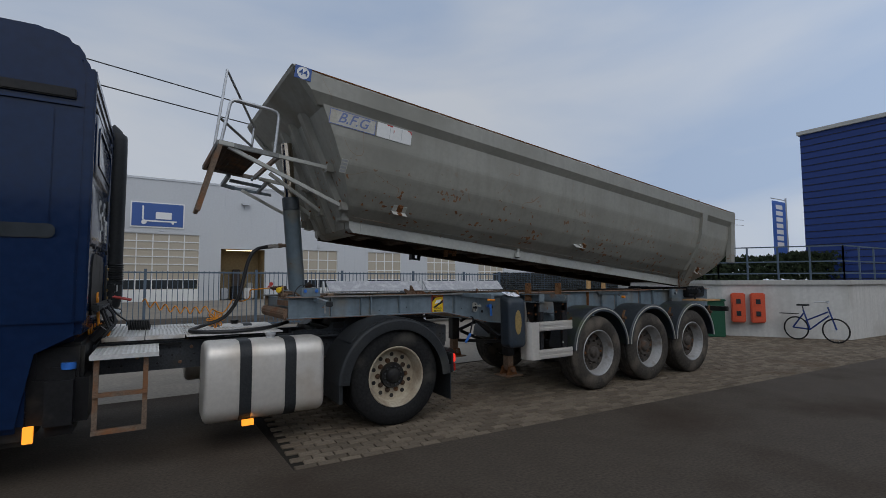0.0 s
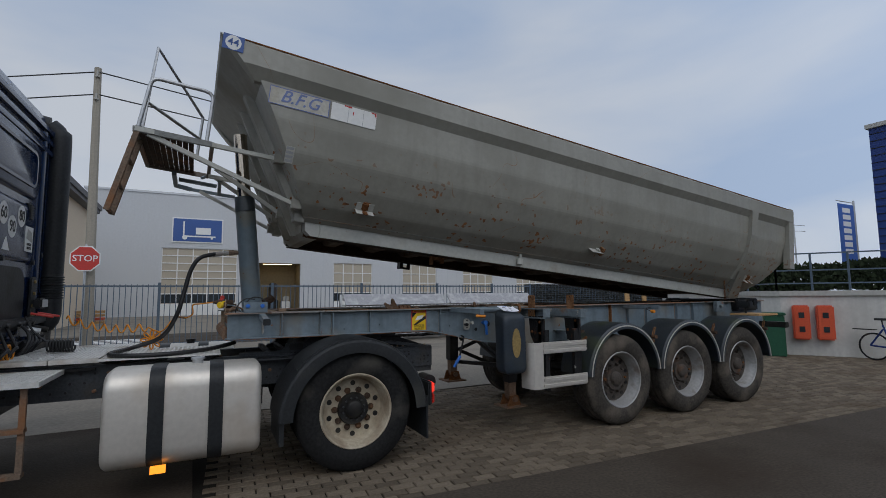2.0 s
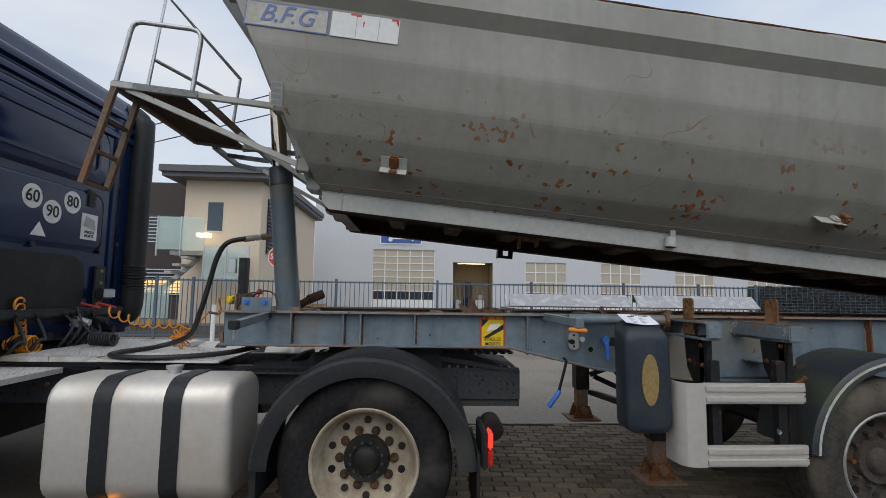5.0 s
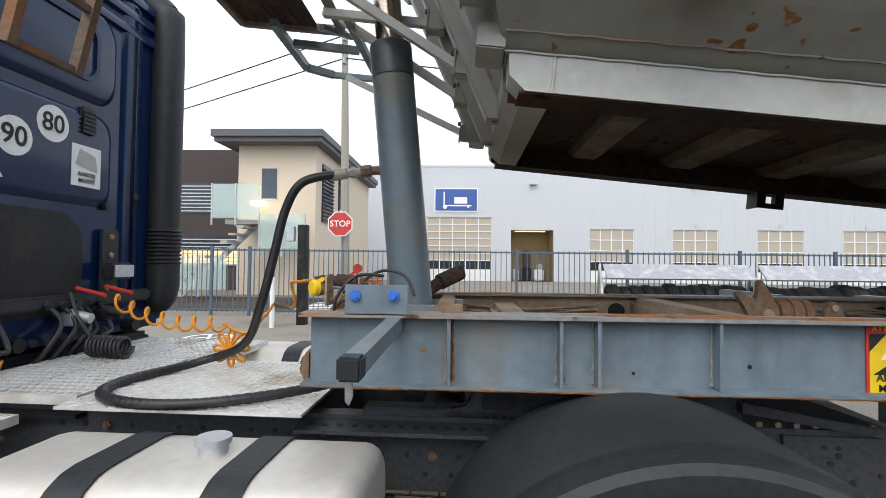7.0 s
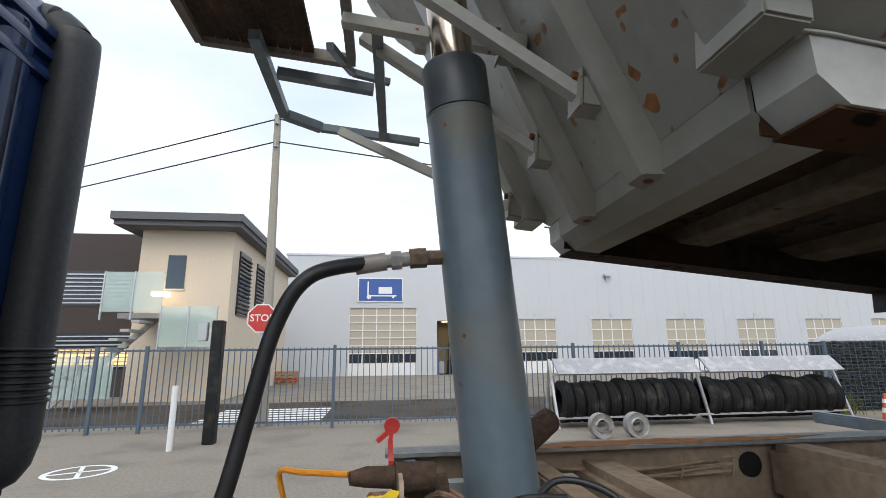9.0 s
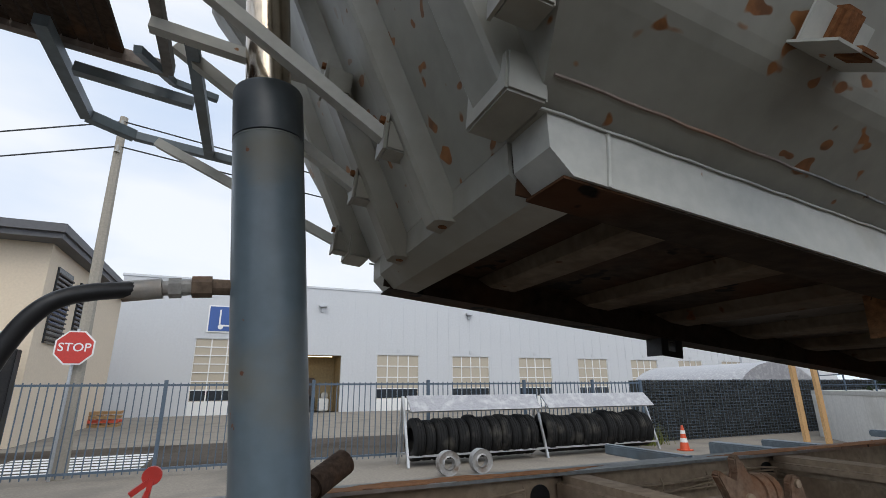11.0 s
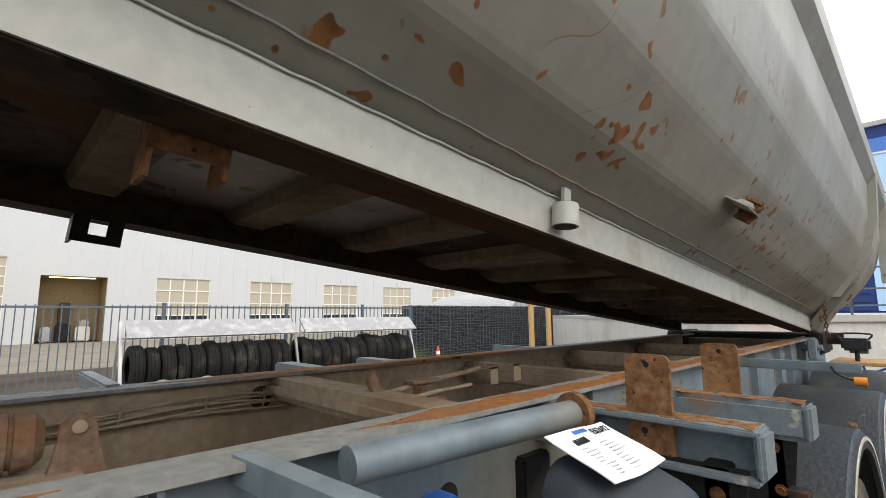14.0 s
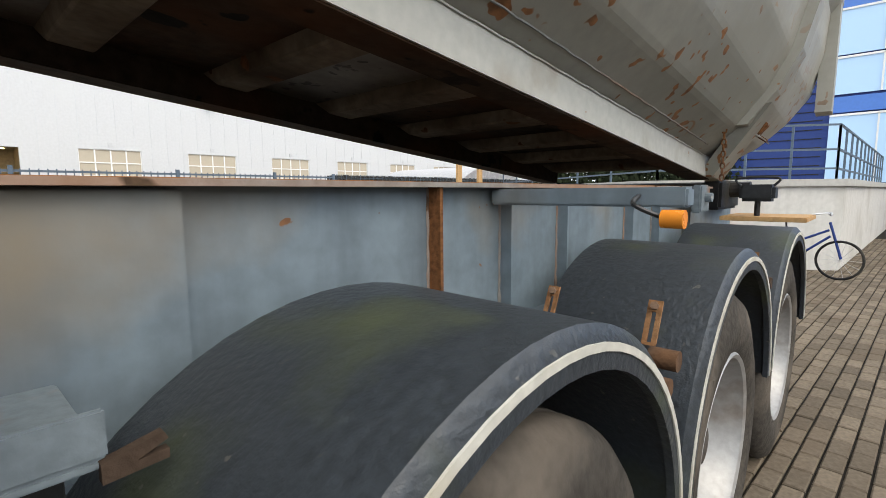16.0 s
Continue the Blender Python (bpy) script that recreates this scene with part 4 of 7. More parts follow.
for x0 in (0.468, 0.622):
    b = BM()
    box(b, x0, x0 + 0.004, -0.08, 0.08, 0.007, 0.0078, m)
    part("strip_joint", b, "print", wp)
for x0, x1, y0, y1 in ((-0.28, 0.28, 0.077, 0.085), (-0.28, 0.28, -0.085, -0.077), (-0.28, -0.272, -0.077, 0.077), (0.272, 0.28, -0.077, 0.077)):
    b = BM()
    box(b, x0, x1, y0, y1, 0.006, 0.0072, m)
    part("plate_border", b, "letter", pl, "faded blue border")
m44 = BT @ Matrix(((1, 0, 0, -8.615), (0, 0, -1, YC - 1.277), (0, 1, 0, 1.505), (0, 0, 0, 1)))
b = BM()
box(b, -0.088, 0.088, -0.07, 0.07, 0, 0.006, m44)
s44 = part("number_sticker", b, "signblue", body, "blue square sticker with a number")
b = BM()
prism(b, [(0.066 * math.cos(k * math.tau / 24), 0.066 * math.sin(k * math.tau / 24)) for k in range(24)], 0.006, 0.008, "z", m44)
part("disc", b, "white", s44)
text("lettering", "44", 0.095, m44 @ Matrix.Translation((0, 0, 0.01)), "signblue", s44)
b = BM()
box(b, -0.04, 0.04, -0.08, 0.08, 0, 0.004, side_mat(-8.0, 0.66))
lbl = part("small_label", b, "nameplate", body, "small white label with print")
b = BM()
for k in range(4):
    box(b, -0.035, 0.03, -0.07 + 0.04 * k, -0.045 + 0.04 * k, 0.004, 0.0055, side_mat(-8.0, 0.66))
part("print_bars", b, "print", lbl)
for lx, w in ((-7.16, 0.34), (-3.86, 0.34), (-0.40, 0.33)):
    m = side_mat(lx, w)
    b = BM()
    if lx == -3.86:
        box(b, -0.13, 0.07, -0.005, 0.001, 0, 0.10, m)
        box(b, -0.02, 0.03, 0.001, 0.03, 0.004, 0.08, m, bevel=0.01)
        lb = part("lamp_bracket", b, "rail", body, "flat shelf-like lamp bracket")
        b = BM()
        for k in range(7):
            box(b, 0.045 + 0.006 * (k % 3), 0.085 - 0.004 * (k % 2), -0.055 + 0.016 * k, -0.037 + 0.016 * k, 0.01 + 0.005 * (k % 2), 0.085 + 0.006 * (k % 3), m, bevel=0.004)
        part("rusty_socket", b, "pitted", lb, "flaking rusty lamp socket")
        continue
    box(b, -0.095, 0.095, -0.045, -0.039, 0, 0.11, m)
    box(b, -0.095, -0.035, -0.039, 0.045, 0.02, 0.026, m)
    box(b, 0.035, 0.095, -0.039, 0.045, 0.02, 0.026, m)
    lb = part("lamp_bracket", b, "rail", body, "small folded lamp bracket")
    b = BM()
    box(b, -0.034, 0.034, -0.037, 0.055, 0.0, 0.05, m, bevel=0.012)
    box(b, -0.03, 0.03, -0.05, -0.03, 0.05, 0.115, m, bevel=0.008)
    part("rusty_socket", b, "rust", lb, "flaking rusty lamp socket")
b = BM()
mc = BT @ Matrix.Translation((-4.96, YC - 0.72, -0.025))
tube(b, [(0, 0, 0.03), (0, 0, 0.10), (0, 0, 0.105)], [0.044, 0.044, 0.041], 24, mc)
tube(b, [(0, 0, 0.027), (0, 0, 0.031)], 0.036, 24, mc, mi=1)
box(b, -0.006, 0.034, 0.0, 0.012, 0.10, 0.165, mc)
part("beam_socket", b, ["rail", "black"], trailer, "short round socket welded to the beam", smooth=40)
# front plate between the beams
b = BM()
prism(b, [(-7.71, 0.115), (-7.70, 0.03), (-7.635, -0.024), (-7.53, -0.024), (-7.53, -0.014), (-7.63, -0.014), (-7.69, 0.035), (-7.697, 0.115)], YC - 0.535, YC + 0.535, "y", BT)
part("front_cross_plate", b, "bodyplain", trailer, "grey folded plate closing the floor")
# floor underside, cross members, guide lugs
# the unscuffed sheets carry underside shade in their dirty colour
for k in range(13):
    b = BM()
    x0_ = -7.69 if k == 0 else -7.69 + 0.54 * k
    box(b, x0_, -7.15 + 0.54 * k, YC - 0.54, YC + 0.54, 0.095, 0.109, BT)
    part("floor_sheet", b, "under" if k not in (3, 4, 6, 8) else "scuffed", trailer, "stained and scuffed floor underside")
for k in range(13):
    b = BM()
    x = -7.15 + 0.54 * k
    ya, yb = YC - 0.535, YC + 0.535
    sec_ = [(-0.085, 0.094), (-0.07, 0.045), (-0.06, 0.038), (0.06, 0.038), (0.07, 0.045), (0.085, 0.094)]
    n_ = len(sec_)
    pts = [BT @ Vector((x + u, y + (0.09 if y < YC else -0.09) * (w < 0.06), w)) for y in (ya, yb) for u, w in sec_]
    put(b, pts, [tuple(range(n_)), tuple(range(2 * n_ - 1, n_ - 1, -1))] + [(i, (i + 1) % n_, n_ + (i + 1) % n_, n_ + i) for i in range(n_)])
    cm = part("cross_member", b, "member", trailer, "dusty pressed cross member")
for h in (-0.45, 0.60):
    b = BM()
    for x0, x1 in ((-6.10, -6.09), (-5.955, -5.945)):
        box(b, x0, x1, YC + h - 0.05, YC + h + 0.05, -0.12 if x0 < -6 else -0.09, 0.04, BT)
    y0 = YC + h - 0.055
    if h < 0:
        box(b, -6.10, -5.945, y0, y0 + 0.008, -0.06, 0.04, BT)
    else:
        for x0, x1, z0, z1 in ((-6.10, -6.05, -0.12, 0.04), (-5.995, -5.945, -0.12, 0.04), (-6.05, -5.995, -0.12, -0.09), (-6.05, -5.995, -0.035, 0.04)):
            box(b, x0, x1, y0, y0 + 0.008, z0, z1, BT)
    part("guide_lug", b, "pitted" if h < 0 else "black", trailer, "folded rusty guide lug" if h < 0 else "black guide lug with a square hole")
# ---- chassis ----
CZ = 1.457
SIDE = [(3.048, 1.225), (3.048, CZ), (12.0, CZ), (12.0, 1.0), (6.7, 0.98), (5.9, 1.06), (5.2, 1.22)]
for s, nm in ((-1, "near"), (1, "far")):
    yw = YC + s * 0.60
    b = BM()
    prism(b, SIDE, yw - 0.006, yw + 0.006)
    beam = part("chassis_beam", b, "chassis" if s < 0 else "inner", trailer, "blue-grey I-beam with rust" if s < 0 else "dusty inner I-beam")
    b = BM()
    box(b, 3.02, 12.0, yw - 0.065, yw + 0.065, CZ, CZ + 0.014)
    part("top_flange", b, "flange", beam, "worn rusty top flange")
    b = BM()
    low = [(3.03, 1.225), (5.2, 1.22), (5.9, 1.06), (6.7, 0.98), (12.0, 1.0)]
    for (xa, za), (xb_, zb) in zip(low, low[1:]):
        bar(b, (xa, yw, za - 0.006), (xb_, yw, zb - 0.006), 0.13, 0.014)
    part("bottom_flange", b, "chassis", beam)
    if s < 0:
        for (xa, za), (xb_, zb) in zip(low, low[1:3]):
            b = BM()
            n_ = int((xb_ - xa) / 0.05)
            tube(b, [(xa + (xb_ - xa) * k / n_, yw - 0.064, za - 0.012 + (zb - za) * k / n_) for k in range(n_ + 1)], [0.002 + 0.0035 * ((k * 11 + 3) % 7) / 6 for k in range(n_ + 1)], 5)
            part("edge_rust", b, "rust", beam, "thin rust along the flange edge")
    for x in (3.55, 3.94, 4.07, 4.48, 5.35, 8.14, 8.5, 8.9, 9.6, 10.0, 10.6):
        b = BM()
        za = 1.225 if x < 5.2 else (1.16 if x < 6 else 1.0)
        for side in (s,):
            box(b, x - 0.006, x + 0.006, min(yw + side * 0.006, yw + side * 0.055), max(yw + side * 0.006, yw + side * 0.055), za, CZ)
        part("stiffener", b, "rust" if x == 8.14 else "chassis", beam)
        if s < 0:
            for dx in (-0.011, 0.011):
                b = BM()
                h_ = (CZ - za) / 14
                tube(b, [(x + dx + 0.0015 * (k * 5 % 3), yw - 0.007, za + 0.006 + h_ * k * 0.98) for k in range(15)], [0.0035 + 0.004 * ((k * 7 + int(50 * x)) % 5) / 4 * (1.4 if k < 4 else 0.8) for k in range(15)], 5)
                part("weld_line", b, "flange" if dx < 0 else "rust", beam, "rusty weld beside the stiffener")
for x, h, w, top in ((3.84, 0.13, 0.17, 1.42), (4.68, 0.22, 0.17, 1.455), (6.15, 0.09, 0.19, 1.455), (7.4, 0.12, 0.16, 1.43), (8.6, 0.12, 0.14, 1.43), (9.9, 0.12, 0.14, 1.43), (11.3, 0.2, 0.2, 1.43)):
    b = BM()
    box(b, x - w / 2, x + w / 2, YC - 0.594, YC + 0.594, top - h, top, bevel=0.03)
    part("cross_beam", b, "inner", trailer, "dusty cross beam")
b = BM()
box(b, 3.1, 4.45, YC - 0.59, YC + 0.59, 1.205, 1.22)
part("neck_plate", b, "inner", trailer)
b = BM()
prism(b, [(3.048, 1.34), (3.012, 1.31), (2.995, 1.27), (3.005, 1.23), (3.025, 1.2), (3.048, 1.20)], YC - 0.59, YC + 0.59, bevel=0.012)
part("nose_plate", b, "dustrust", trailer, "grimy folded nose plate")
for s, x0, x1 in ((-1, 3.95, 5.25), (-1, 5.75, 8.9), (-1, 9.2, 10.6), (1, 3.3, 4.9), (1, 5.6, 8.2)):
    yw = YC + s * 0.60
    b = BM()
    n_ = int((x1 - x0) / 0.02)
    ph0 = 3.1 * x0
    def flake_edge(k, p):
        return 0.03 + 0.016 * math.sin(0.11 * k + p) + 0.010 * math.sin(0.37 * k + 2.3 * p) + 0.005 * math.sin(1.1 * k + p)
    def taper(k):
        return min(1.0, k / 14, (n_ - k) / 14)
    up = [(x0 + 0.02 * k, yw + flake_edge(k, ph0) * taper(k)) for k in range(n_ + 1)]
    lo = [(x0 + 0.02 * k, yw - (0.064 if k % 40 < 34 else 0.05) * taper(k)) for k in range(n_ - 1, 0, -1)]
    prism(b, up + lo, CZ + 0.0135, CZ + 0.0155, "z")
    part("flange_rust", b, "orangerust", trailer, "orange rust scale on the flange")
# body support roller with hook
b = BM()
RM = Matrix.Translation((0.06, 0, -0.035))          # place of the lock roller group
tube(b, [(5.01, 9.29, 1.465), (5.03, 9.29, 1.465), (5.032, 9.29, 1.465), (5.075, 9.29, 1.465), (5.077, 9.29, 1.465), (5.085, 9.29, 1.465), (5.087, 9.29, 1.465), (5.13, 9.29, 1.465), (5.132, 9.29, 1.465), (5.14, 9.29, 1.465), (5.142, 9.29, 1.465), (5.18, 9.29, 1.465), (5.2, 9.29, 1.465)],
     [0.045, 0.05, 0.066, 0.07, 0.062, 0.062, 0.071, 0.071, 0.062, 0.062, 0.07, 0.066, 0.045], 24, RM)
lr = part("lock_roller", b, "dustrust", trailer, "dusty ribbed lock roller", smooth=35)
b = BM()
prism(b, [(4.87, 1.35), (5.04, 1.35), (5.02, 1.42), (5.0, 1.50), (4.965, 1.545), (4.945, 1.60), (4.925, 1.625), (4.905, 1.61), (4.915, 1.56), (4.90, 1.525), (4.86, 1.55), (4.82, 1.575), (4.805, 1.555), (4.85, 1.50), (4.88, 1.43)], 9.20, 9.235, "y", RM, bevel=0.006)
part("lock_hook", b, "dustrust", lr, "rusty two-pronged hook plate")
b = BM()
tube(b, [(4.95, 9.19, 1.465), (4.95, 9.26, 1.465)], 0.024, 16, RM)
part("pivot_pin", b, "inner", lr, smooth=40)
b = BM()
prism(b, [(5.19, 1.35), (5.34, 1.35), (5.31, 1.42), (5.30, 1.50), (5.275, 1.525), (5.245, 1.525), (5.225, 1.50), (5.22, 1.42)], 9.22, 9.25, "y", RM, bevel=0.005)
part("end_plate", b, "dustrust", lr)
b = BM()
tube(b, [(5.262, 9.21, 1.495), (5.262, 9.26, 1.495)], 0.016, 14, RM)
part("pivot_pin", b, "inner", lr, smooth=40)
b = BM()
box(b, 4.72, 5.36, 9.12, 9.6, 1.24, 1.355, bevel=0.025)
part("base_plate", b, "inner", lr)
b = BM()
for p in ([(3.4, 9.80, 1.40), (3.9, 9.81, 1.37), (4.4, 9.80, 1.39)], [(4.6, 9.80, 1.38), (5.2, 9.81, 1.36), (5.8, 9.80, 1.38), (6.2, 9.81, 1.36)]):
    for k_ in range(6):
        tube(b, [v + Vector((0, -0.010 * (k_ % 3) + 0.006 * math.sin(3 * v.x + k_), 0.010 * k_ - 0.03 + 0.010 * math.sin(5 * v.x + 2 * k_))) for v in smooth_path(p, 10)], 0.006, 6)
    for q in smooth_path(p, 2):
        tube(b, [q + Vector((-0.004, -0.01, -0.045)), q + Vector((0, -0.028, 0)), q + Vector((0.004, -0.01, 0.04))], 0.004, 5)
part("cable_loom", b, "inner", trailer, "dusty bundle of tied cables", smooth=60)
for x in (4.52, 6.05):
    b = BM()
    tube(b, [(x, 9.836, 1.37), (x, 9.842, 1.37)], 0.05, 20)
    part("web_hole", b, "black", trailer)
b = BM()
tube(b, [(7.0, 8.9, 1.26), (7.9, 8.95, 1.24)], 0.15, 18)
rs = part("air_reservoir", b, "inner", trailer, "dusty air reservoir", smooth=40)
for x in (7.15, 7.7):
    b = BM()
    tube(b, [(x, 8.908, 1.257), (x + 0.03, 8.91, 1.256)], 0.154, 18)
    part("strap", b, "dustrust", rs, smooth=40)
b = BM()
tube(b, [(6.24, 9.16, 1.44), (6.46, 9.16, 1.465), (6.72, 9.14, 1.49)], 0.011, 8)
tube(b, [(6.30, 9.10, 1.42), (6.42, 9.10, 1.43), (6.60, 9.08, 1.44)], 0.009, 8)
rel = part("release_gear", b, "inner", trailer, "dusty linkage rods of the body lock", smooth=50)
b = BM()
prism(b, [(6.13, 1.50), (6.15, 1.53), (6.17, 1.515), (6.175, 1.47), (6.22, 1.45), (6.28, 1.445), (6.28, 1.42), (6.18, 1.425), (6.15, 1.45)], 9.14, 9.165, bevel=0.003)
part("hook", b, "dustrust", rel)
b = BM()
box(b, 6.32, 6.47, 9.12, 9.18, 1.462, 1.476, bevel=0.003)
box(b, 6.26, 6.44, 9.05, 9.2, 1.40, 1.412, bevel=0.003)
part("link_plate", b, "dustrust", rel)
b = BM()
tube(b, [(6.34 + 0.016 * math.cos(k * 0.8), 9.12 + 0.016 * math.sin(k * 0.8), 1.412 + 0.0012 * k) for k in range(44)], 0.0035, 5)
part("spring", b, "rust", rel)
b = BM()
for x in (6.70, 6.86):
    box(b, x, x + 0.05, 9.06, 9.066, 1.43, 1.50)
    box(b, x, x + 0.05, 9.06, 9.11, 1.494, 1.50)
part("rod_bracket", b, "inner", rel)

# stay tubes and arms between the beams and the support plates
b = BM()
tube(b, [(5.65, 8.53, 1.44), (6.37, 8.475, 1.44)], 0.038, 24)
sty = part("stay_tube", b, "chassis", trailer, smooth=40)
b = BM()
tube(b, [(6.365, 8.475, 1.44), (6.39, 8.473, 1.44)], 0.060, 28)
part("washer", b, "pitted", sty, "rusty washer", smooth=40)
b = BM()
tube(b, [(6.38, 8.474, 1.44), (6.402, 8.472, 1.44)], 0.028, 20)
part("pin", b, "chassis", sty, smooth=40)
for x, y0, zt, channel in ((6.47, 8.02, 1.455, True), (7.04, 8.02, 1.438, False)):
    b = BM()
    if channel:
        box(b, x - 0.058, x + 0.058, y0 + 0.012, 8.64, zt - 0.016, zt, bevel=0.004)
        box(b, x - 0.058, x + 0.058, y0 + 0.012, 8.64, zt - 0.125, zt - 0.109, bevel=0.004)
        box(b, x + 0.02, x + 0.034, y0 + 0.012, 8.64, zt - 0.109, zt - 0.016)
    else:
        box(b, x - 0.056, x + 0.056, y0 + 0.004, 8.64, zt - 0.12, zt, bevel=0.02)
    arm = part("support_arm", b, "chipped", trailer, "channel arm with chipped paint and rust" if channel else "box arm with chipped paint and rust")
    b = BM()
    box(b, x - 0.052, x + 0.052, y0 - 0.002, y0 + 0.02, zt - 0.114, zt - 0.006, bevel=0.008)
    part("end_plate", b, "chipped", arm, "pale chipped end plate")
    b = BM()
    rgd = random.Random(int(x * 100))
    ph = [rgd.uniform(0, 6) for _ in range(4)]
    def ragged(k, p):
        return 0.022 + 0.014 * math.sin(0.31 * k + p) + 0.009 * math.sin(0.83 * k + 2 * p) + 0.004 * rgd.random()
    left = [(x - 0.056 + 0.9 * ragged(k, ph[0]), 8.04 + 0.009 * k) for k in range(60)]
    right = [(x + 0.054 - 0.7 * ragged(k, ph[1]), 8.04 + 0.009 * k) for k in range(59, -1, -1)]
    prism(b, left + right, zt - 0.001, zt + 0.0015, "z")
    part("rust_scale", b, "pitted", arm, "ragged rust on top of the arm")
    b = BM()
    prism(b, [(8.06, 1.355), (8.34, 1.355), (8.31, 1.12), (8.24, 1.02), (8.13, 1.02), (8.09, 1.12)], x - 0.03, x - 0.015, "x", bevel=0.003)
    hg = part("hanger", b, "flake", trailer, "black flaking hanger plate")
    b = BM()
    tube(b, [(x - 0.034, 8.20, 1.27), (x - 0.029, 8.20, 1.27)], 0.035, 18)
    part("hole", b, "black", hg)
    for y, z in ((8.12, 1.16), (8.27, 1.17), (8.13, 1.29)):
        b = BM()
        tube(b, [(x - 0.045, y, z), (x - 0.028, y, z)], 0.012, 6)
        tube(b, [(x - 0.032, y, z), (x - 0.028, y, z)], 0.018, 12)
        part("bolt", b, "rust", hg)
    b = BM()
    box(b, x - 0.03, x + 0.03, 8.10, 8.16, 0.5, 1.36, bevel=0.004)
    part("hanger_post", b, "flake", hg, "black post with flaking paint")
def rounded(x0, x1, z0, z1, r, k=5):
    out = []
    for cx, cz, a in ((x1 - r, z1 - r, 0), (x0 + r, z1 - r, 90), (x0 + r, z0 + r, 180), (x1 - r, z0 + r, 270)):
        out += [(cx + r * math.cos(radians(a + 90 * i / k)), cz + r * math.sin(radians(a + 90 * i / k))) for i in range(k + 1)]
    return out
for x in (6.45, 7.075):
    b = BM()
    prism(b, rounded(8.225, 8.347, 1.33, 1.612, 0.02, 3), x - 0.006, x + 0.006, "x")
    sp = part("support_plate", b, "pitted", trailer, "upright pitted rusty steel plate")
    b = BM()
    tube(b, [(x - 0.0075, 8.285, 1.585), (x - 0.0055, 8.285, 1.585)], 0.008, 10)
    part("hole", b, "black", sp)
    b = BM()
    tube(b, [(x - 0.0075, 8.30, 1.41), (x - 0.0055, 8.30, 1.41)], 0.009, 10)
    part("hole", b, "black", sp)
b = BM()
bar(b, (5.495, 8.64, 1.452), (5.552, 8.065, 1.44), 0.045, 0.05)
part("outrigger", b, "chassis", trailer, "slanted bracing bar with chipped paint")
b = BM()
bar(b, (5.552, 8.07, 1.44), (5.558, 8.012, 1.4385), 0.054, 0.058)
part("end_cap", b, "chassis", trailer, "square end cap with a rusty rim")
# crank of the landing gear with a blue grip
b = BM()
tube(b, smooth_path([(5.64, 8.62, 1.13), (5.64, 8.57, 1.12), (5.63, 8.56, 1.08), (5.58, 8.56, 0.90)]), 0.011, 8)
crank = part("landing_crank", b, "black", trailer, "hanging landing gear crank", smooth=50)
b = BM()
tube(b, [(5.585, 8.56, 0.905), (5.58, 8.56, 0.89), (5.505, 8.56, 0.785), (5.50, 8.56, 0.778)], [0.013, 0.018, 0.018, 0.013], 10)
part("grip", b, "lblue", crank, "blue plastic grip", smooth=50)
b = BM()
box(b, 8.42, 8.48, 8.02, 8.63, 1.40, 1.452, bevel=0.006)
part("outrigger", b, "chassis", trailer)
b = BM()
bar(b, (3.360, 8.64, 1.436), (3.3335, 8.08, 1.401), 0.05, 0.05)
part("outrigger", b, "chassis", trailer, "blue-grey square bar sloping outwards")
b = BM()
prism(b, [(3.30, 1.385), (3.318, 1.39), (3.322, 1.31), (3.312, 1.29), (3.302, 1.30)], 8.13, 8.138)
part("hanging_tag", b, "crimp", trailer, "pale worn metal tag")
b = BM()
box(b, 3.304, 3.363, 8.03, 8.09, 1.372, 1.43, bevel=0.006)
part("end_cap", b, "plastic", trailer)
# outriggers and arms of the far side
for x, w_, z0, z1, mt_ in ((5.5, 0.03, 1.42, 1.48, "chassis"), (6.47, 0.055, 1.34, 1.45, "chipped"), (7.04, 0.055, 1.33, 1.44, "chipped"), (8.45, 0.03, 1.40, 1.455, "chassis")):
    b = BM()
    box(b, x - w_, x + w_, 9.862, 10.5, z0, z1, bevel=0.008)
    part("outrigger", b, mt_, trailer)
# lap plate and small fittings behind the support arms
b = BM()
prism(b, [(6.75, 1.0), (7.456, 1.0), (7.456, 1.45), (6.75, 1.45)], 8.620, 8.6435)
part("lap_plate", b, "chassis", trailer, "welded doubling plate")
b = BM()
box(b, 7.07, 7.25, 8.30, 8.62, 1.13, 1.142, bevel=0.003)
box(b, 7.07, 7.25, 8.30, 8.31, 1.142, 1.20, bevel=0.003)
shelf = part("valve_shelf", b, "chipped", trailer, "folded grey shelf under the beam")
b = BM()
tube(b, [(7.17, 8.40, 1.03), (7.17, 8.40, 1.13)], 0.05, 20)
drum = part("brake_valve", b, "plastic", shelf, "black valve drum with a white cap", smooth=40)
b = BM()
tube(b, [(7.17, 8.40, 1.012), (7.17, 8.40, 1.03)], [0.034, 0.042], 20)
part("cap", b, "white", drum, smooth=40)
b = BM()
prism(b, [(7.24, 1.115), (7.31, 1.12), (7.31, 1.132), (7.275, 1.130), (7.31, 1.145), (7.305, 1.155), (7.24, 1.14)], 8.29, 8.305)
part("forked_lever", b, "tread", trailer, "rusty forked lever")
# hinge, rear
b = BM()
box(b, 11.1, 11.7, YC - 0.72, YC - 0.58, 1.3, 1.52, bevel=0.02)
box(b, 11.1, 11.7, YC + 0.58, YC + 0.72, 1.3, 1.52, bevel=0.02)
tube(b, [(11.4, YC - 0.85, 1.45), (11.4, YC + 0.85, 1.45)], 0.06, 14)
part("tipping_hinge", b, "black", trailer)
b = BM()
box(b, 11.9, 12.0, 8.2, 10.3, 1.0, 1.1, bevel=0.01)
part("rear_underrun", b, "black", trailer)

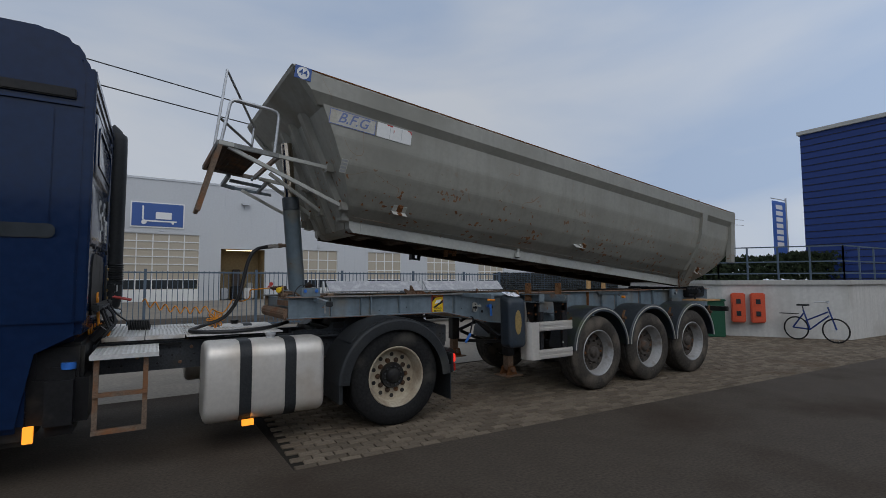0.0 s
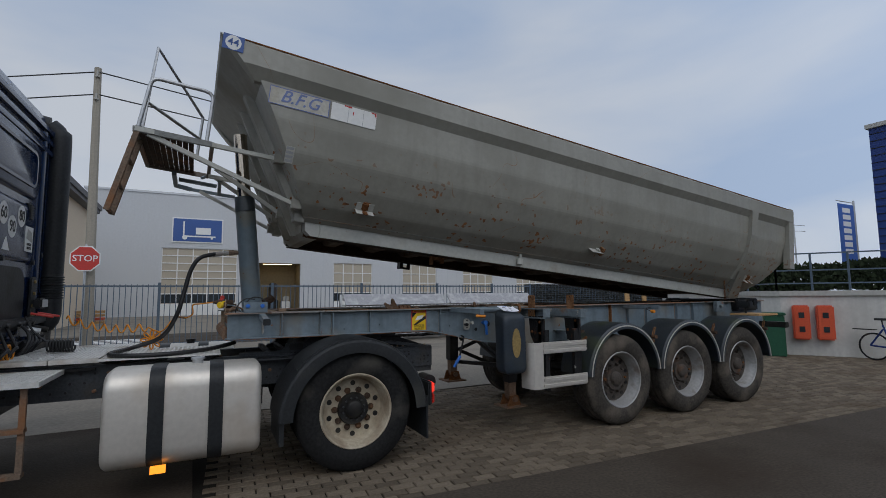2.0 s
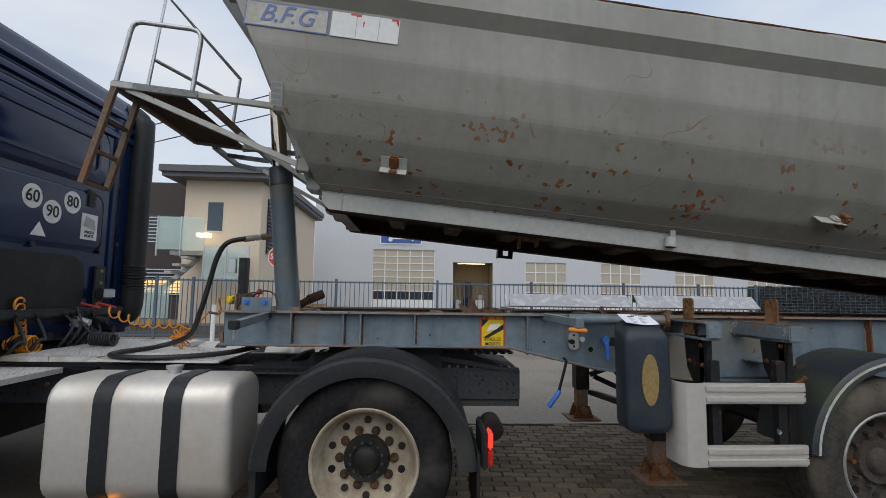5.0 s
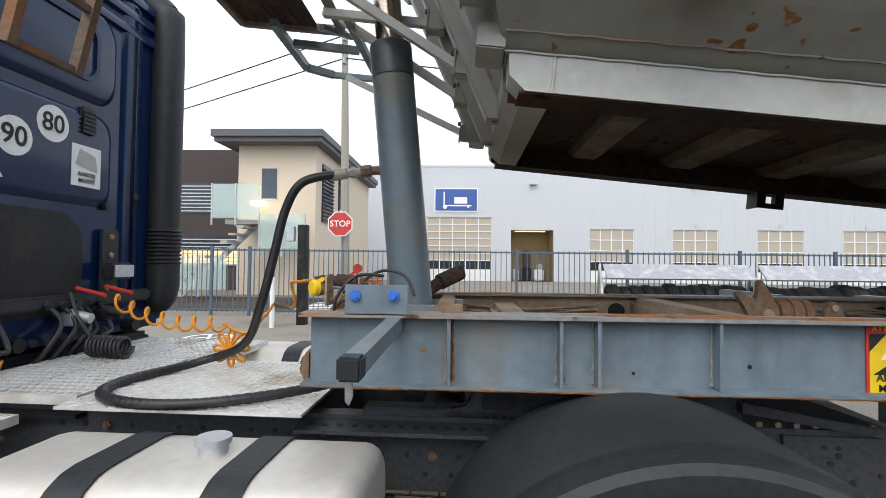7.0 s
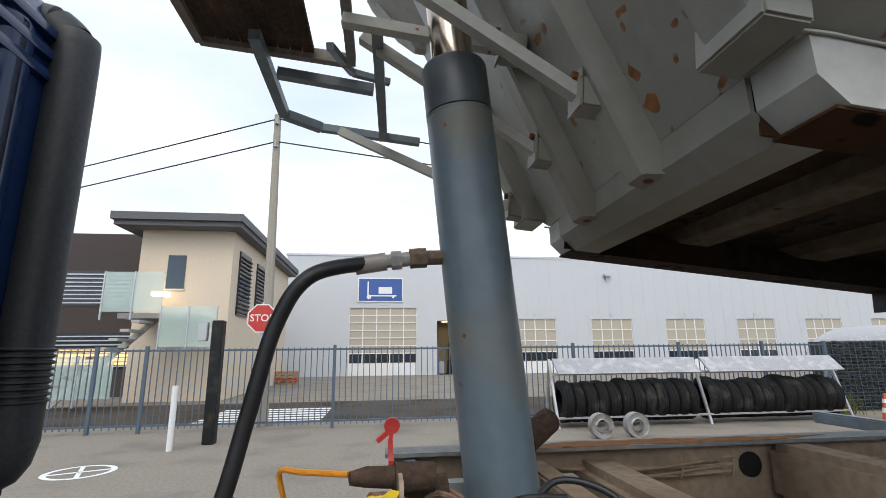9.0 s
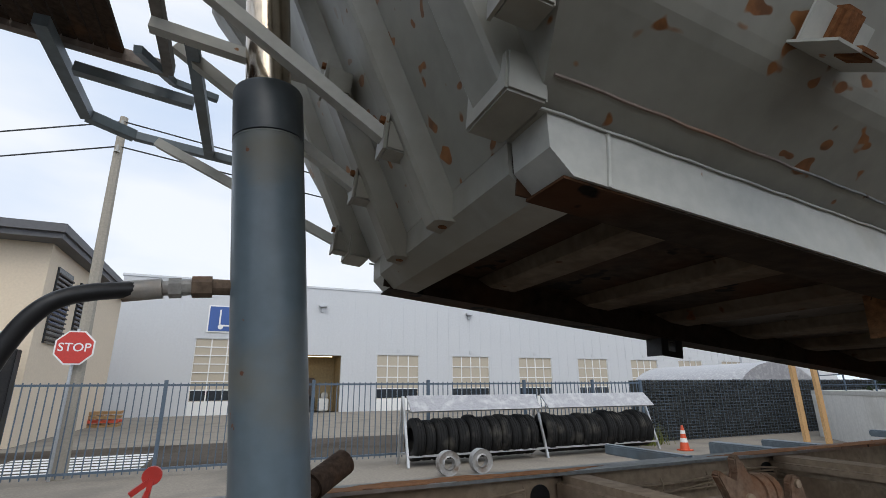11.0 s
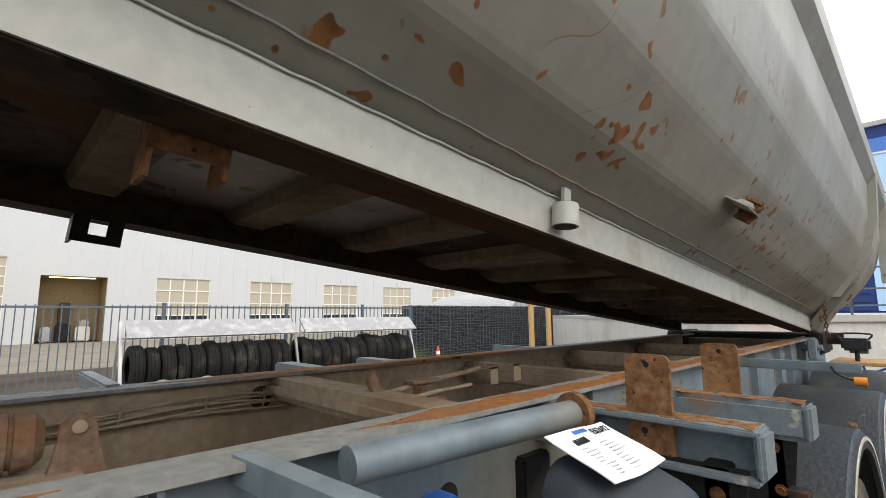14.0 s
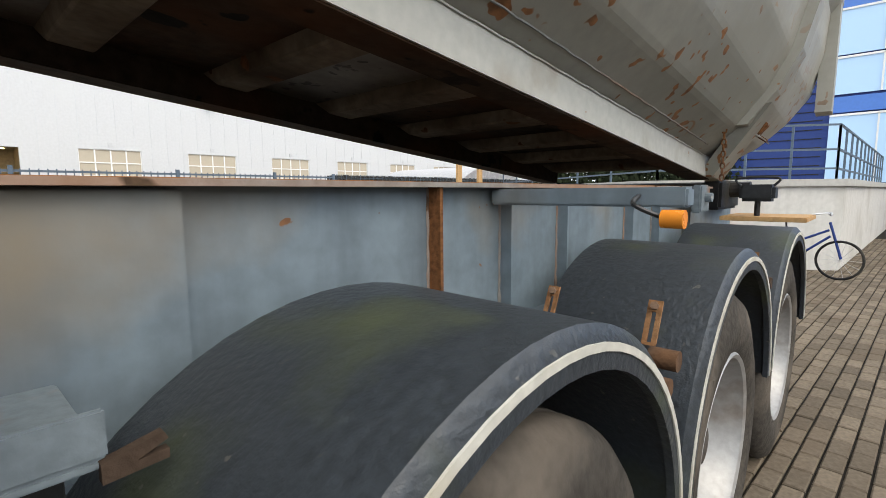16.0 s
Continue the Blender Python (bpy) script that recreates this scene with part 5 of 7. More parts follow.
# ---- wheels ----
def wheel(parent, x, y, z, R, flip, w, rim_mat, deep, name="wheel"):
    b = BM()
    d0 = deep
    lathe(b, [(0.0, d0 - 0.09), (0.065, d0 - 0.09), (0.08, d0 - 0.08), (0.092, d0 - 0.045), (0.145, d0 - 0.05), (0.155, d0 - 0.01)], (x, y, z), 24, flip)
    hub = part(name, b, "hub" if rim_mat == "rimw" else "black", parent, "hub with wheel nuts", smooth=40)
    for k in range(10):
        a = k * math.tau / 10
        cx, cz = x + 0.18 * math.cos(a), z + 0.18 * math.sin(a)
        b = BM()
        if rim_mat == "rimc":
            tube(b, [(cx, y + flip * (d0 - 0.018), cz), (cx, y + flip * d0, cz)], 0.03, 14)
            tube(b, [(cx, y + flip * (d0 - 0.03), cz), (cx, y + flip * d0, cz)], 0.017, 6)
        else:
            tube(b, [(cx, y + flip * (d0 - 0.05), cz), (cx, y + flip * d0, cz)], 0.016, 6)
        part("wheel_nut", b, "tread" if rim_mat == "rimc" else ("rust" if k % 5 == 0 else "hub"), hub)
    for k in range(12 if rim_mat == "rimc" else 0):
        a = (k + 0.5) * math.tau / 12
        b = BM()
        tube(b, [(x + 0.108 * math.cos(a), y + flip * (d0 - 0.04), z + 0.108 * math.sin(a)), (x + 0.108 * math.cos(a), y + flip * (d0 - 0.062), z + 0.108 * math.sin(a))], 0.010, 6)
        part("hub_bolt", b, "railsteel", hub)
    b = BM()
    lathe(b, tyre_profile(w, R, 0.343), (x, y, z), 56, flip)
    part("tyre", b, "dustytyre" if rim_mat == "rimw" else "rubber", hub, "dusty worn tyre", smooth=40)
    b = BM()
    lathe(b, [(0.343, 0.035), (0.354, 0.02), (0.346, 0.012), (0.332, 0.02), (0.327, 0.05), (0.31, 0.07), (0.30, d0 - 0.03), (0.286, d0 - 0.005)] + ([(0.22, d0), (0.13, d0 - 0.012), (0.12, d0 + 0.02)] if rim_mat == "rimc" else []), (x, y, z), 56, flip)
    rim = part("rim", b, rim_mat, hub, smooth=35)
    # disc takes the dark hub colour to paint the shade of the deep dish
    if rim_mat == "rimw":
        b = BM()
        lathe(b, [(0.286, d0 - 0.004), (0.22, d0), (0.13, d0 - 0.012), (0.12, d0 + 0.02)], (x, y, z), 40, flip)
        part("disc", b, "hub", hub, "rusty wheel disc, darkened for the shade in the dish", smooth=35)
    for k in range(10):
        a = (k + 0.5) * math.tau / 10
        cx, cz = x + 0.243 * math.cos(a), z + 0.243 * math.sin(a)
        b = BM()
        tube(b, [(cx, y + flip * (d0 - 0.008), cz), (cx, y + flip * (d0 + 0.02), cz)], 0.025, 12)
        part("hand_hole", b, "black", hub)


for x in (7.65, 8.96, 10.27):
    for y, f in ((7.99, 1), (10.51, -1)):
        wheel(trailer, x, y, 0.525, 0.565, f, 0.385, "rimw", 0.17)
    b = BM()
    tube(b, [(x, 8.2, 0.55), (x, 10.3, 0.55)], 0.075, 12)
    part("axle", b, "black", trailer)
    # arched mudguard, near and far
    for y0, y1 in ((7.98, 8.50), (10.0, 10.52)):
        b = BM()
        R0 = 0.63
        A0, A1 = radians(2), radians(178)
        lathe(b, [(R0 - 0.05, 0.0), (R0, 0.0), (R0 + 0.025, 0.02), (R0 + 0.03, y1 - y0), (R0 - 0.0, y1 - y0), (R0 - 0.01, 0.03), (R0 - 0.05, 0.02), (R0 - 0.05, 0)], (x + 0.085, y0, 0.585), 30, 1, A0, A1)
        mg = part("mudguard", b, "mudguard", trailer, "black plastic mudguard with green algae", smooth=40)
        if y0 < 9:
            b = BM()
            lathe(b, [(R0 - 0.018, -0.004), (R0 - 0.003, -0.004), (R0 - 0.003, 0.001), (R0 - 0.018, 0.001), (R0 - 0.018, -0.004)], (x + 0.085, y0, 0.585), 30, 1, A0, A1)
            part("white_edge", b, "nameplate", mg, "white edge strip")
            for dx, z in ((0.67, 1.035), (0.61, 0.985)):
                b = BM()
                tube(b, [(x + dx, 8.0, z), (x + dx, 8.02, z), (x + dx, 8.6, z + 0.01)], 0.024, 14)
                st_ = part("stay", b, "black", mg, "black stay tube with a bare end", smooth=40)
                b = BM()
                tube(b, [(x + dx, 7.992, z), (x + dx, 8.06, z)], 0.0255, 14)
                part("sleeve", b, "tread", st_, "rusty sleeve", smooth=40)
            for yc_ in (8.075, 8.37):
                b = BM()
                m_ = Matrix.Translation((x + 0.695, yc_, 1.04)) @ Matrix.Rotation(radians(24), 4, "Y")
                for x0, x1, z0, z1 in ((-0.018, -0.006, -0.03, 0.13), (0.006, 0.018, -0.03, 0.13), (-0.006, 0.006, -0.03, 0.02), (-0.006, 0.006, 0.10, 0.13)):
                    box(b, -0.004, 0.004, x0, x1, z0, z1, m_)
                cl = part("clamp", b, "pitted", mg, "slotted rusty strap")
                for z in (0.0, 0.115):
                    b = BM()
                    tube(b, [m_ @ Vector((-0.014, 0, z)), m_ @ Vector((0.006, 0, z))], 0.011, 6)
                    part("bolt", b, "dustrust", cl)
# side guard
guard = part("side_guard", prism(BM(), [(6.37, 7.985), (6.30, 7.985), (6.25, 8.0), (6.22, 8.04), (6.21, 8.10), (6.21, 8.2), (6.225, 8.2), (6.225, 8.1), (6.235, 8.05), (6.26, 8.015), (6.30, 8.0), (6.37, 8.0)], 0.535, 1.06, "z"), "alu", trailer, "ribbed aluminium side guard", smooth=35)
for z0 in (0.535, 0.93):
    b = BM()
    for k in range(2):
        box(b, 6.36, 7.055, 7.98, 8.02, z0 + 0.068 * k, z0 + 0.06 + 0.068 * k, bevel=0.014)
        box(b, 6.365, 7.05, 7.99, 8.015, z0 + 0.055 + 0.06 * k, z0 + 0.072 + 0.06 * k)
    part("profile", b, "alu", guard)
for x in (6.44, 6.89):
    b = BM()
    box(b, x, x + 0.06, 8.03, 8.08, 0.5, 1.2)
    part("bracket", b, "flake", guard)
b = BM()
tube(b, smooth_path([(6.99, 8.14, 0.93), (7.03, 8.12, 1.0), (7.10, 8.08, 1.06), (7.12, 8.06, 1.09)]), 0.016, 8)
part("release_lever", b, "rust", guard, "rusty release lever", smooth=50)
# tool box with papers
b = BM()
rings = [[b.verts.new((p[0] + 0.012 * (1.4 - p[1]), y, p[1] - 0.032 + (0.36 * (y - 8.08) if p[1] > 1.2 else 0))) for p in rounded(5.88 + i_, 6.19 - i_, 0.75 + i_, 1.425 - i_, 0.07, 6)] for y, i_ in ((8.055, 0.05), (8.06, 0.022), (8.078, 0.004), (8.10, 0), (8.235, 0), (8.255, 0.008), (8.262, 0.03))]
for p, q in zip(rings, rings[1:]):
    for i in range(len(p)):
        b.faces.new((p[i], p[(i + 1) % len(p)], q[(i + 1) % len(p)], q[i]))
b.faces.new(rings[0]), b.faces.new(rings[-1])
tb = part("tool_box", b, "toolbox", trailer, "dark blue-grey moulded plastic canister box", smooth=35)
b = BM()
prism(b, [(6.04 + 0.057 * math.cos(k * math.tau / 24), 1.07 + 0.167 * math.sin(k * math.tau / 24)) for k in range(24)], 8.048, 8.06)
part("oval_plate", b, "ochre", tb, "worn ochre oval plate")
# landing legs
for x, y, foot in ((6.385, 8.68, 0.21), (6.22, 9.92, 0.355)):
    b = BM()
    box(b, x - 0.07, x + 0.07, y - 0.07, y + 0.07, foot + 0.3, 1.3, bevel=0.008)
    leg = part("landing_leg", b, "black", trailer)
    b = BM()
    box(b, x - 0.055, x + 0.055, y - 0.055, y + 0.055, foot + 0.12, foot + 0.34, bevel=0.006)
    part("inner_leg", b, "dustrust", leg, "rusty inner leg")
    b = BM()
    box(b, x - 0.16, x + 0.16, y - 0.15, y + 0.15, foot, foot + 0.018, bevel=0.005)
    part("foot_plate", b, "dustrust", leg, "bent rusty foot plate")
    for s in (-1, 1):
        b = BM()
        prism(b, [(x - 0.10, foot + 0.018), (x + 0.10, foot + 0.018), (x + 0.06, foot + 0.14), (x - 0.06, foot + 0.14)], y + s * 0.075 - 0.01, y + s * 0.075 + 0.01)
        part("foot_bracket", b, "rust", leg)
    b = BM()
    tube(b, [(x, y - 0.12, foot + 0.10), (x, y + 0.12, foot + 0.10)], 0.035, 14)
    part("foot_axle", b, "dustrust", leg, smooth=40)
for p, q in (((6.36, 9.92, 0.95), (6.95, 9.92, 1.28)), ((6.36, 9.92, 0.78), (7.0, 9.85, 0.5)), ((6.36, 9.9, 1.2), (6.75, 9.6, 0.75))):
    b = BM()
    bar(b, p, q, 0.05, 0.05)
    part("leg_strut", b, "black", trailer)
b = BM()
for p, q in (((6.32, 9.92, 0.8), (6.9, 9.6, 1.1)), ((6.32, 9.92, 0.62), (6.32, 8.68, 0.72)), ((6.32, 8.68, 0.8), (6.9, 8.9, 1.1)), ((6.32, 9.8, 1.15), (6.32, 8.8, 0.78))):
    bar(b, p, q, 0.05)
part("brace", b, "black", trailer)
b = BM()
tube(b, [(6.95, 8.75, 0.85), (6.95, 9.85, 0.85)], 0.14, 18)
part("air_tank", b, "black", trailer, smooth=40)
# warning sticker
def warn(x0, y, z0, parent):
    b = BM()
    box(b, x0, x0 + 0.19, y - 0.004, y, z0, z0 + 0.25)
    w = part("warning_sticker", b, "red", parent, "yellow blind-spot warning sticker with red border")
    b = BM()
    box(b, x0 + 0.01, x0 + 0.18, y - 0.006, y - 0.003, z0 + 0.01, z0 + 0.215)
    part("panel", b, "yellow", w)
    b = BM()
    prism(b, [(x0 + 0.01, z0 + 0.155), (x0 + 0.065, z0 + 0.215), (x0 + 0.01, z0 + 0.215)], y - 0.0075, y - 0.005)
    prism(b, [(x0 + 0.02, z0 + 0.075), (x0 + 0.06, z0 + 0.075), (x0 + 0.18, z0 + 0.14), (x0 + 0.18, z0 + 0.18)], y - 0.0075, y - 0.005)
    part("stripe", b, "ink", w)
    b = BM()
    prism(b, [(x0 + 0.045, z0 + 0.125), (x0 + 0.13, z0 + 0.142), (x0 + 0.155, z0 + 0.185), (x0 + 0.075, z0 + 0.175)], y - 0.009, y - 0.007)
    part("pictogram", b, "white", w)
    fx = Matrix.Translation((x0 + 0.095, y - 0.008, 0)) @ pose(0, 0, 0, 90)
    text("lettering", "ANGLES\nMORTS", 0.036, Matrix.Translation((0, 0, z0 + 0.046)) @ fx, "ink", w, 0.0005)
    text("heading", "ATTENTION", 0.028, Matrix.Translation((0, 0, z0 + 0.232)) @ fx, "yellow", w, 0.0005)
warn(4.989, 8.643, 1.208, trailer)
b = BM()
prism(b, rounded(5.677, 5.757, 1.20, 1.335, 0.03, 4), 8.615, 8.637)
vv = part("valve", b, "rail", trailer, "pale valve plate with brake release studs")
for x, z, mt_ in ((5.687, 1.265, "black"), (5.765, 1.285, "rail")):
    b = BM()
    tube(b, [(x, 8.62, z), (x, 8.57, z)], 0.014, 12)
    tube(b, [(x, 8.57, z), (x, 8.555, z)], 0.021, 6)
    part("stud", b, mt_, vv, smooth=40)
b = BM()
tube(b, [(5.717, 8.612, 1.31), (5.717, 8.616, 1.31)], 0.009, 10)
part("hole", b, "black", vv)
b = BM()
tube(b, [(5.717, 8.612, 1.225), (5.717, 8.616, 1.225)], 0.009, 10)
part("hole", b, "black", vv)
for x, z, r in ((6.03, 1.26, 0.035), (5.86, 1.2, 0.02), (4.6, 1.30, 0.007), (4.2, 1.27, 0.006), (5.49, 1.255, 0.008)):
    b = BM()
    tube(b, [(x, 8.641, z), (x, 8.645, z)], r, 18)
    part("web_hole", b, "black", trailer)
b = BM()
tube(b, [(5.49, 8.03, 1.395), (5.50, 8.03, 1.395), (5.60, 8.03, 1.388), (5.61, 8.03, 1.388)], [0.010, 0.016, 0.016, 0.010], 12)
part("side_lamp", b, "amber", trailer, "orange side lamp", smooth=50)
b = BM()
tube(b, smooth_path([(5.95, 8.63, 1.28), (5.95, 8.58, 1.28), (5.955, 8.56, 1.25), (5.965, 8.555, 1.135)]), 0.017, 10)
tube(b, [(5.95, 8.60, 1.28), (5.95, 8.55, 1.28)], 0.028, 14)
part("lever", b, "lblue", trailer, "blue handle", smooth=50)
b = BM()
tube(b, [(8.30, 7.99, 1.377), (8.30, 8.04, 1.377)], 0.022, 14)
part("marker_lamp", b, "amber", trailer, "orange marker lamp", smooth=40)
b = BM()
tube(b, smooth_path([(8.30, 8.04, 1.38), (8.28, 8.10, 1.41), (8.42, 8.14, 1.43)]), 0.006, 6)
part("lamp_wire", b, "hose", trailer)
b = BM()
for k in range(9):
    z = 1.82 - 0.037 * k
    tube(b, [(10.58 + 0.012 * math.cos(a) * (k % 2), 8.42 + 0.012 * math.cos(a) * (1 - k % 2), z + 0.022 * math.sin(a)) for a in np.linspace(0, math.tau, 9)], 0.005, 5)
part("chain", b, "rust", trailer)

b = BM()
box(b, 10.72, 11.25, 7.98, 8.45, 1.245, 1.275, bevel=0.004)
part("rear_board", b, "wood", trailer, "weathered wooden board over the rear mudguard")
b = BM()
box(b, 10.78, 10.92, 8.16, 8.36, 1.37, 1.48, bevel=0.02)
tube(b, [(10.85, 8.26, 1.27), (10.85, 8.26, 1.38)], 0.018, 10)
rl = part("rear_work_lamp", b, "plastic", trailer, "black work lamp on a stem", smooth=40)
b = BM()
tube(b, smooth_path([(10.8, 8.17, 1.47), (10.8, 8.15, 1.52), (10.8, 8.37, 1.52), (10.8, 8.35, 1.47)]), 0.008, 6)
part("lamp_grip", b, "plastic", rl)
b = BM()
box(b, 10.46, 10.66, 8.5, 8.56, 1.3, 1.48, bevel=0.01)
tube(b, [(10.56, 8.46, 1.4), (10.56, 8.6, 1.4)], 0.03, 12)
part("hinge_plate", b, "chipped", trailer)

# ---- hydraulic ram ----
C0, C1 = Vector((3.345, 9.32, 1.40)), Vector((3.145, 9.28, 3.55))
def cyl_at(z):
    return C0.lerp(C1, (z - C0.z) / (C1.z - C0.z))
b = BM()
tube(b, [cyl_at(1.3), cyl_at(2.57)], 0.105, 48)
tube(b, [cyl_at(2.57), cyl_at(2.575)], 0.1065, 48)
ram = part("hydraulic_ram", b, "cyl", trailer, "dark grey telescopic ram", smooth=40)
b = BM()
tube(b, [cyl_at(2.74), cyl_at(3.45)], 0.07, 32)
part("piston_rod", b, "chrome", ram, "polished piston rod", smooth=40)
b = BM()
tube(b, [cyl_at(2.58), cyl_at(2.735), cyl_at(2.745)], [0.106, 0.106, 0.102], 48)
part("collar", b, "collar", ram, "dark painted collar", smooth=40)
b = BM()
f = cyl_at(2.115)
tube(b, [f + Vector((-0.09, 0, 0)), f + Vector((-0.15, 0, -0.002))], 0.022, 12)
tube(b, [f + Vector((-0.15, 0, -0.002)), f + Vector((-0.20, 0, -0.006))], 0.030, 6)
part("hose_fitting", b, "ladder", ram, "rusty elbow and nut", smooth=30)
b = BM()
tube(b, [f + Vector((-0.20, 0, -0.006)), f + Vector((-0.225, 0, -0.01))], 0.022, 12)
tube(b, [f + Vector((-0.225, 0, -0.01)), f + Vector((-0.255, 0, -0.013))], 0.028, 6)
tube(b, [f + Vector((-0.255, 0, -0.013)), f + Vector((-0.27, 0, -0.015))], 0.02, 12)
tube(b, [f + Vector((-0.27, 0, -0.015)), f + Vector((-0.36, 0, -0.03))], 0.0275, 16)
part("hose_crimp", b, "crimp", ram, "grey steel hose crimp", smooth=30)
b = BM()
hp = smooth_path([f + Vector((-0.32, 0, -0.02)), (2.80, YC, 2.045), (2.715, YC, 1.91), (2.66, YC, 1.68), (2.60, YC, 1.44), (2.47, YC + 0.1, 1.22), (2.22, YC + 0.12, 1.12), (2.08, YC - 0.2, 1.106), (2.13, YC - 0.43, 1.106), (2.36, YC - 0.55, 1.106), (2.63, YC - 0.52, 1.106), (2.93, YC - 0.34, 1.115), (3.15, YC - 0.2, 1.15)], 44)
tube(b, hp, [0.022 if k < 250 else (0.0215 if k % 5 else 0.0192) for k in range(len(hp))], 12)
part("hydraulic_hose", b, "hose", ram, "thick black hydraulic hose", smooth=60)
b = BM()
box(b, 3.10, 3.62, YC - 0.594, YC + 0.594, 1.25, 1.34)
box(b, 3.14, 3.60, YC - 0.2, YC - 0.15, 1.34, 1.46)
box(b, 3.14, 3.60, YC + 0.15, YC + 0.2, 1.34, 1.46)
box(b, 3.09, 3.13, YC - 0.594, YC + 0.594, 1.25, 1.45)
part("ram_cradle", b, "chassis", trailer)
b = BM()
box(b, 3.185, 3.405, 8.585, 8.605, CZ + 0.01, CZ + 0.115)
pt_ = part("bolt_plate", b, "chassis", trailer)
for x in (3.223, 3.357):
    b = BM()
    tube(b, [(x, 8.587, 1.535), (x, 8.572, 1.535)], 0.021, 6)
    tube(b, [(x, 8.572, 1.535), (x, 8.562, 1.535)], 0.012, 8)
    part("bolt", b, "lblue", pt_, "blue marked bolt")
b = BM()
tube(b, [(3.47, 9.52, 1.545), (3.585, 9.60, 1.60)], 0.043, 18)
tube(b, [(3.38, 9.46, 1.48), (3.48, 9.53, 1.55)], 0.034, 16)
part("stub_pipe", b, "tread", trailer, smooth=40)
for k, (y, dz) in enumerate(((8.80, 0.0), (8.86, 0.03), (8.93, -0.02), (9.02, 0.02))):
    b = BM()
    tube(b, smooth_path([(3.2, y, 1.43 + dz), (3.45, y + 0.05, 1.37 + dz), (3.7, y + 0.12, 1.36), (4.1, y + 0.1, 1.33 + dz), (4.6, y + 0.2, 1.3)]), 0.009, 6)
    part("air_pipe", b, "dustrust" if k % 2 else "hose", trailer, smooth=50)
b = BM()
tube(b, smooth_path([(3.22, 8.64, 1.5), (3.22, 8.68, 1.57), (3.29, 8.74, 1.62), (3.38, 8.72, 1.6), (3.42, 8.68, 1.53)]), 0.006, 8)
tube(b, smooth_path([(3.12, 8.68, 1.42), (3.13, 8.68, 1.52), (3.2, 8.7, 1.6), (3.3, 8.72, 1.6)]), 0.006, 8)
part("black_wire", b, "hose", trailer, smooth=50)
b = BM()
box(b, 3.48, 3.56, 8.9, 9.6, 1.40, 1.47, bevel=0.008)
box(b, 3.52, 3.60, 8.66, 8.72, 1.42, 1.50, bevel=0.006)
part("cradle_bar", b, "inner", trailer)
# air couplings on the front
b = BM()
box(b, 3.055, 3.1, 8.8, 9.2, 1.36, 1.42)
for k in range(5):
    tube(b, smooth_path([(3.05, 8.85 + 0.07 * k, 1.44), (3.12, 8.86 + 0.07 * k, 1.52), (3.2, 8.82 + 0.06 * k, 1.50), (3.3, 8.84 + 0.03 * k, 1.42)]), 0.007, 6)
for y in (8.9, 9.0, 9.08):
    tube(b, [(3.04, y, 1.49), (3.16, y, 1.5)], 0.015, 10)
cp = part("coupling_block", b, "dustrust", trailer, smooth=40)
b = BM()
prism(b, rounded(8.85, 8.95, 1.47, 1.60, 0.02, 4), 3.035, 3.043, "x")
part("coupling_plate", b, "inner", cp, "worn bracket plate")
b = BM()
tube(b, [(3.045, 8.90, 1.545), (3.01, 8.885, 1.545), (2.985, 8.875, 1.545)], [0.022, 0.034, 0.036], 20)
yc_ = part("yellow_coupling", b, "dustrust", cp, "round coupling head with a yellow cap", smooth=40)
b = BM()
tube(b, [(2.999, 8.872, 1.545), (2.983, 8.858, 1.545), (2.978, 8.853, 1.545)], [0.033, 0.033, 0.026], 22)
prism(b, [(2.985, 1.545), (3.03, 1.575), (3.035, 1.585), (3.02, 1.588), (2.975, 1.56)], 8.852, 8.86)
part("cap", b, "yellow", yc_, "yellow plastic cap with a tab", smooth=40)
b = BM()
tube(b, smooth_path([(3.045, 8.91, 1.54), (3.08, 8.92, 1.54), (3.15, 8.86, 1.52), (3.20, 8.72, 1.44)]), 0.0065, 8)
part("feed_pipe", b, "cyl", yc_, "blue-grey feed pipe", smooth=50)
b = BM()
tube(b, [(2.935, 9.03, 1.57), (2.97, 9.04, 1.57), (3.03, 9.05, 1.565)], [0.014, 0.022, 0.024], 14)
tube(b, [(3.03, 9.05, 1.565), (3.12, 9.06, 1.56)], 0.032, 14)
tube(b, [(3.05, 9.12, 1.51), (3.16, 9.12, 1.52)], 0.034, 14)
rc = part("red_coupling", b, "tread", cp, "worn coupling with a red lever", smooth=40)
b = BM()
bar(b, (2.99, 9.44, 1.575), (3.03, 9.45, 1.605), 0.014, 0.014)
bar(b, (3.03, 9.45, 1.57), (3.035, 9.45, 1.61), 0.016, 0.012)
tube(b, [(3.035, 9.445, 1.617), (3.035, 9.46, 1.617)], 0.024, 18)
bar(b, (3.03, 9.30, 1.54), (3.03, 9.45, 1.575), 0.014, 0.014)
part("lever", b, "red", rc, "red lever with a round knob")

# ---- access platform and ladder on the front wall ----
pf = thing("access_platform", (2.5, 9.1, 3.0), "rusty steel access platform with rails on brackets", "platform")
def T(x, y, z):
    """Places fixed to the body turn with it."""
    return BT @ Vector((x, y, z))
PZ, PX0, PX1, PY0, PY1 = 0.68, -9.28, -8.66, 8.42, 9.75
b = BM()
for k in range(9):
    x = PX0 + 0.02 + 0.05 * k
    box(b, x, x + 0.043, PY0, PY1, PZ, PZ + 0.02, BT)
part("tread_plate", b, "tread", pf, "dark rusty tread")
b = BM()
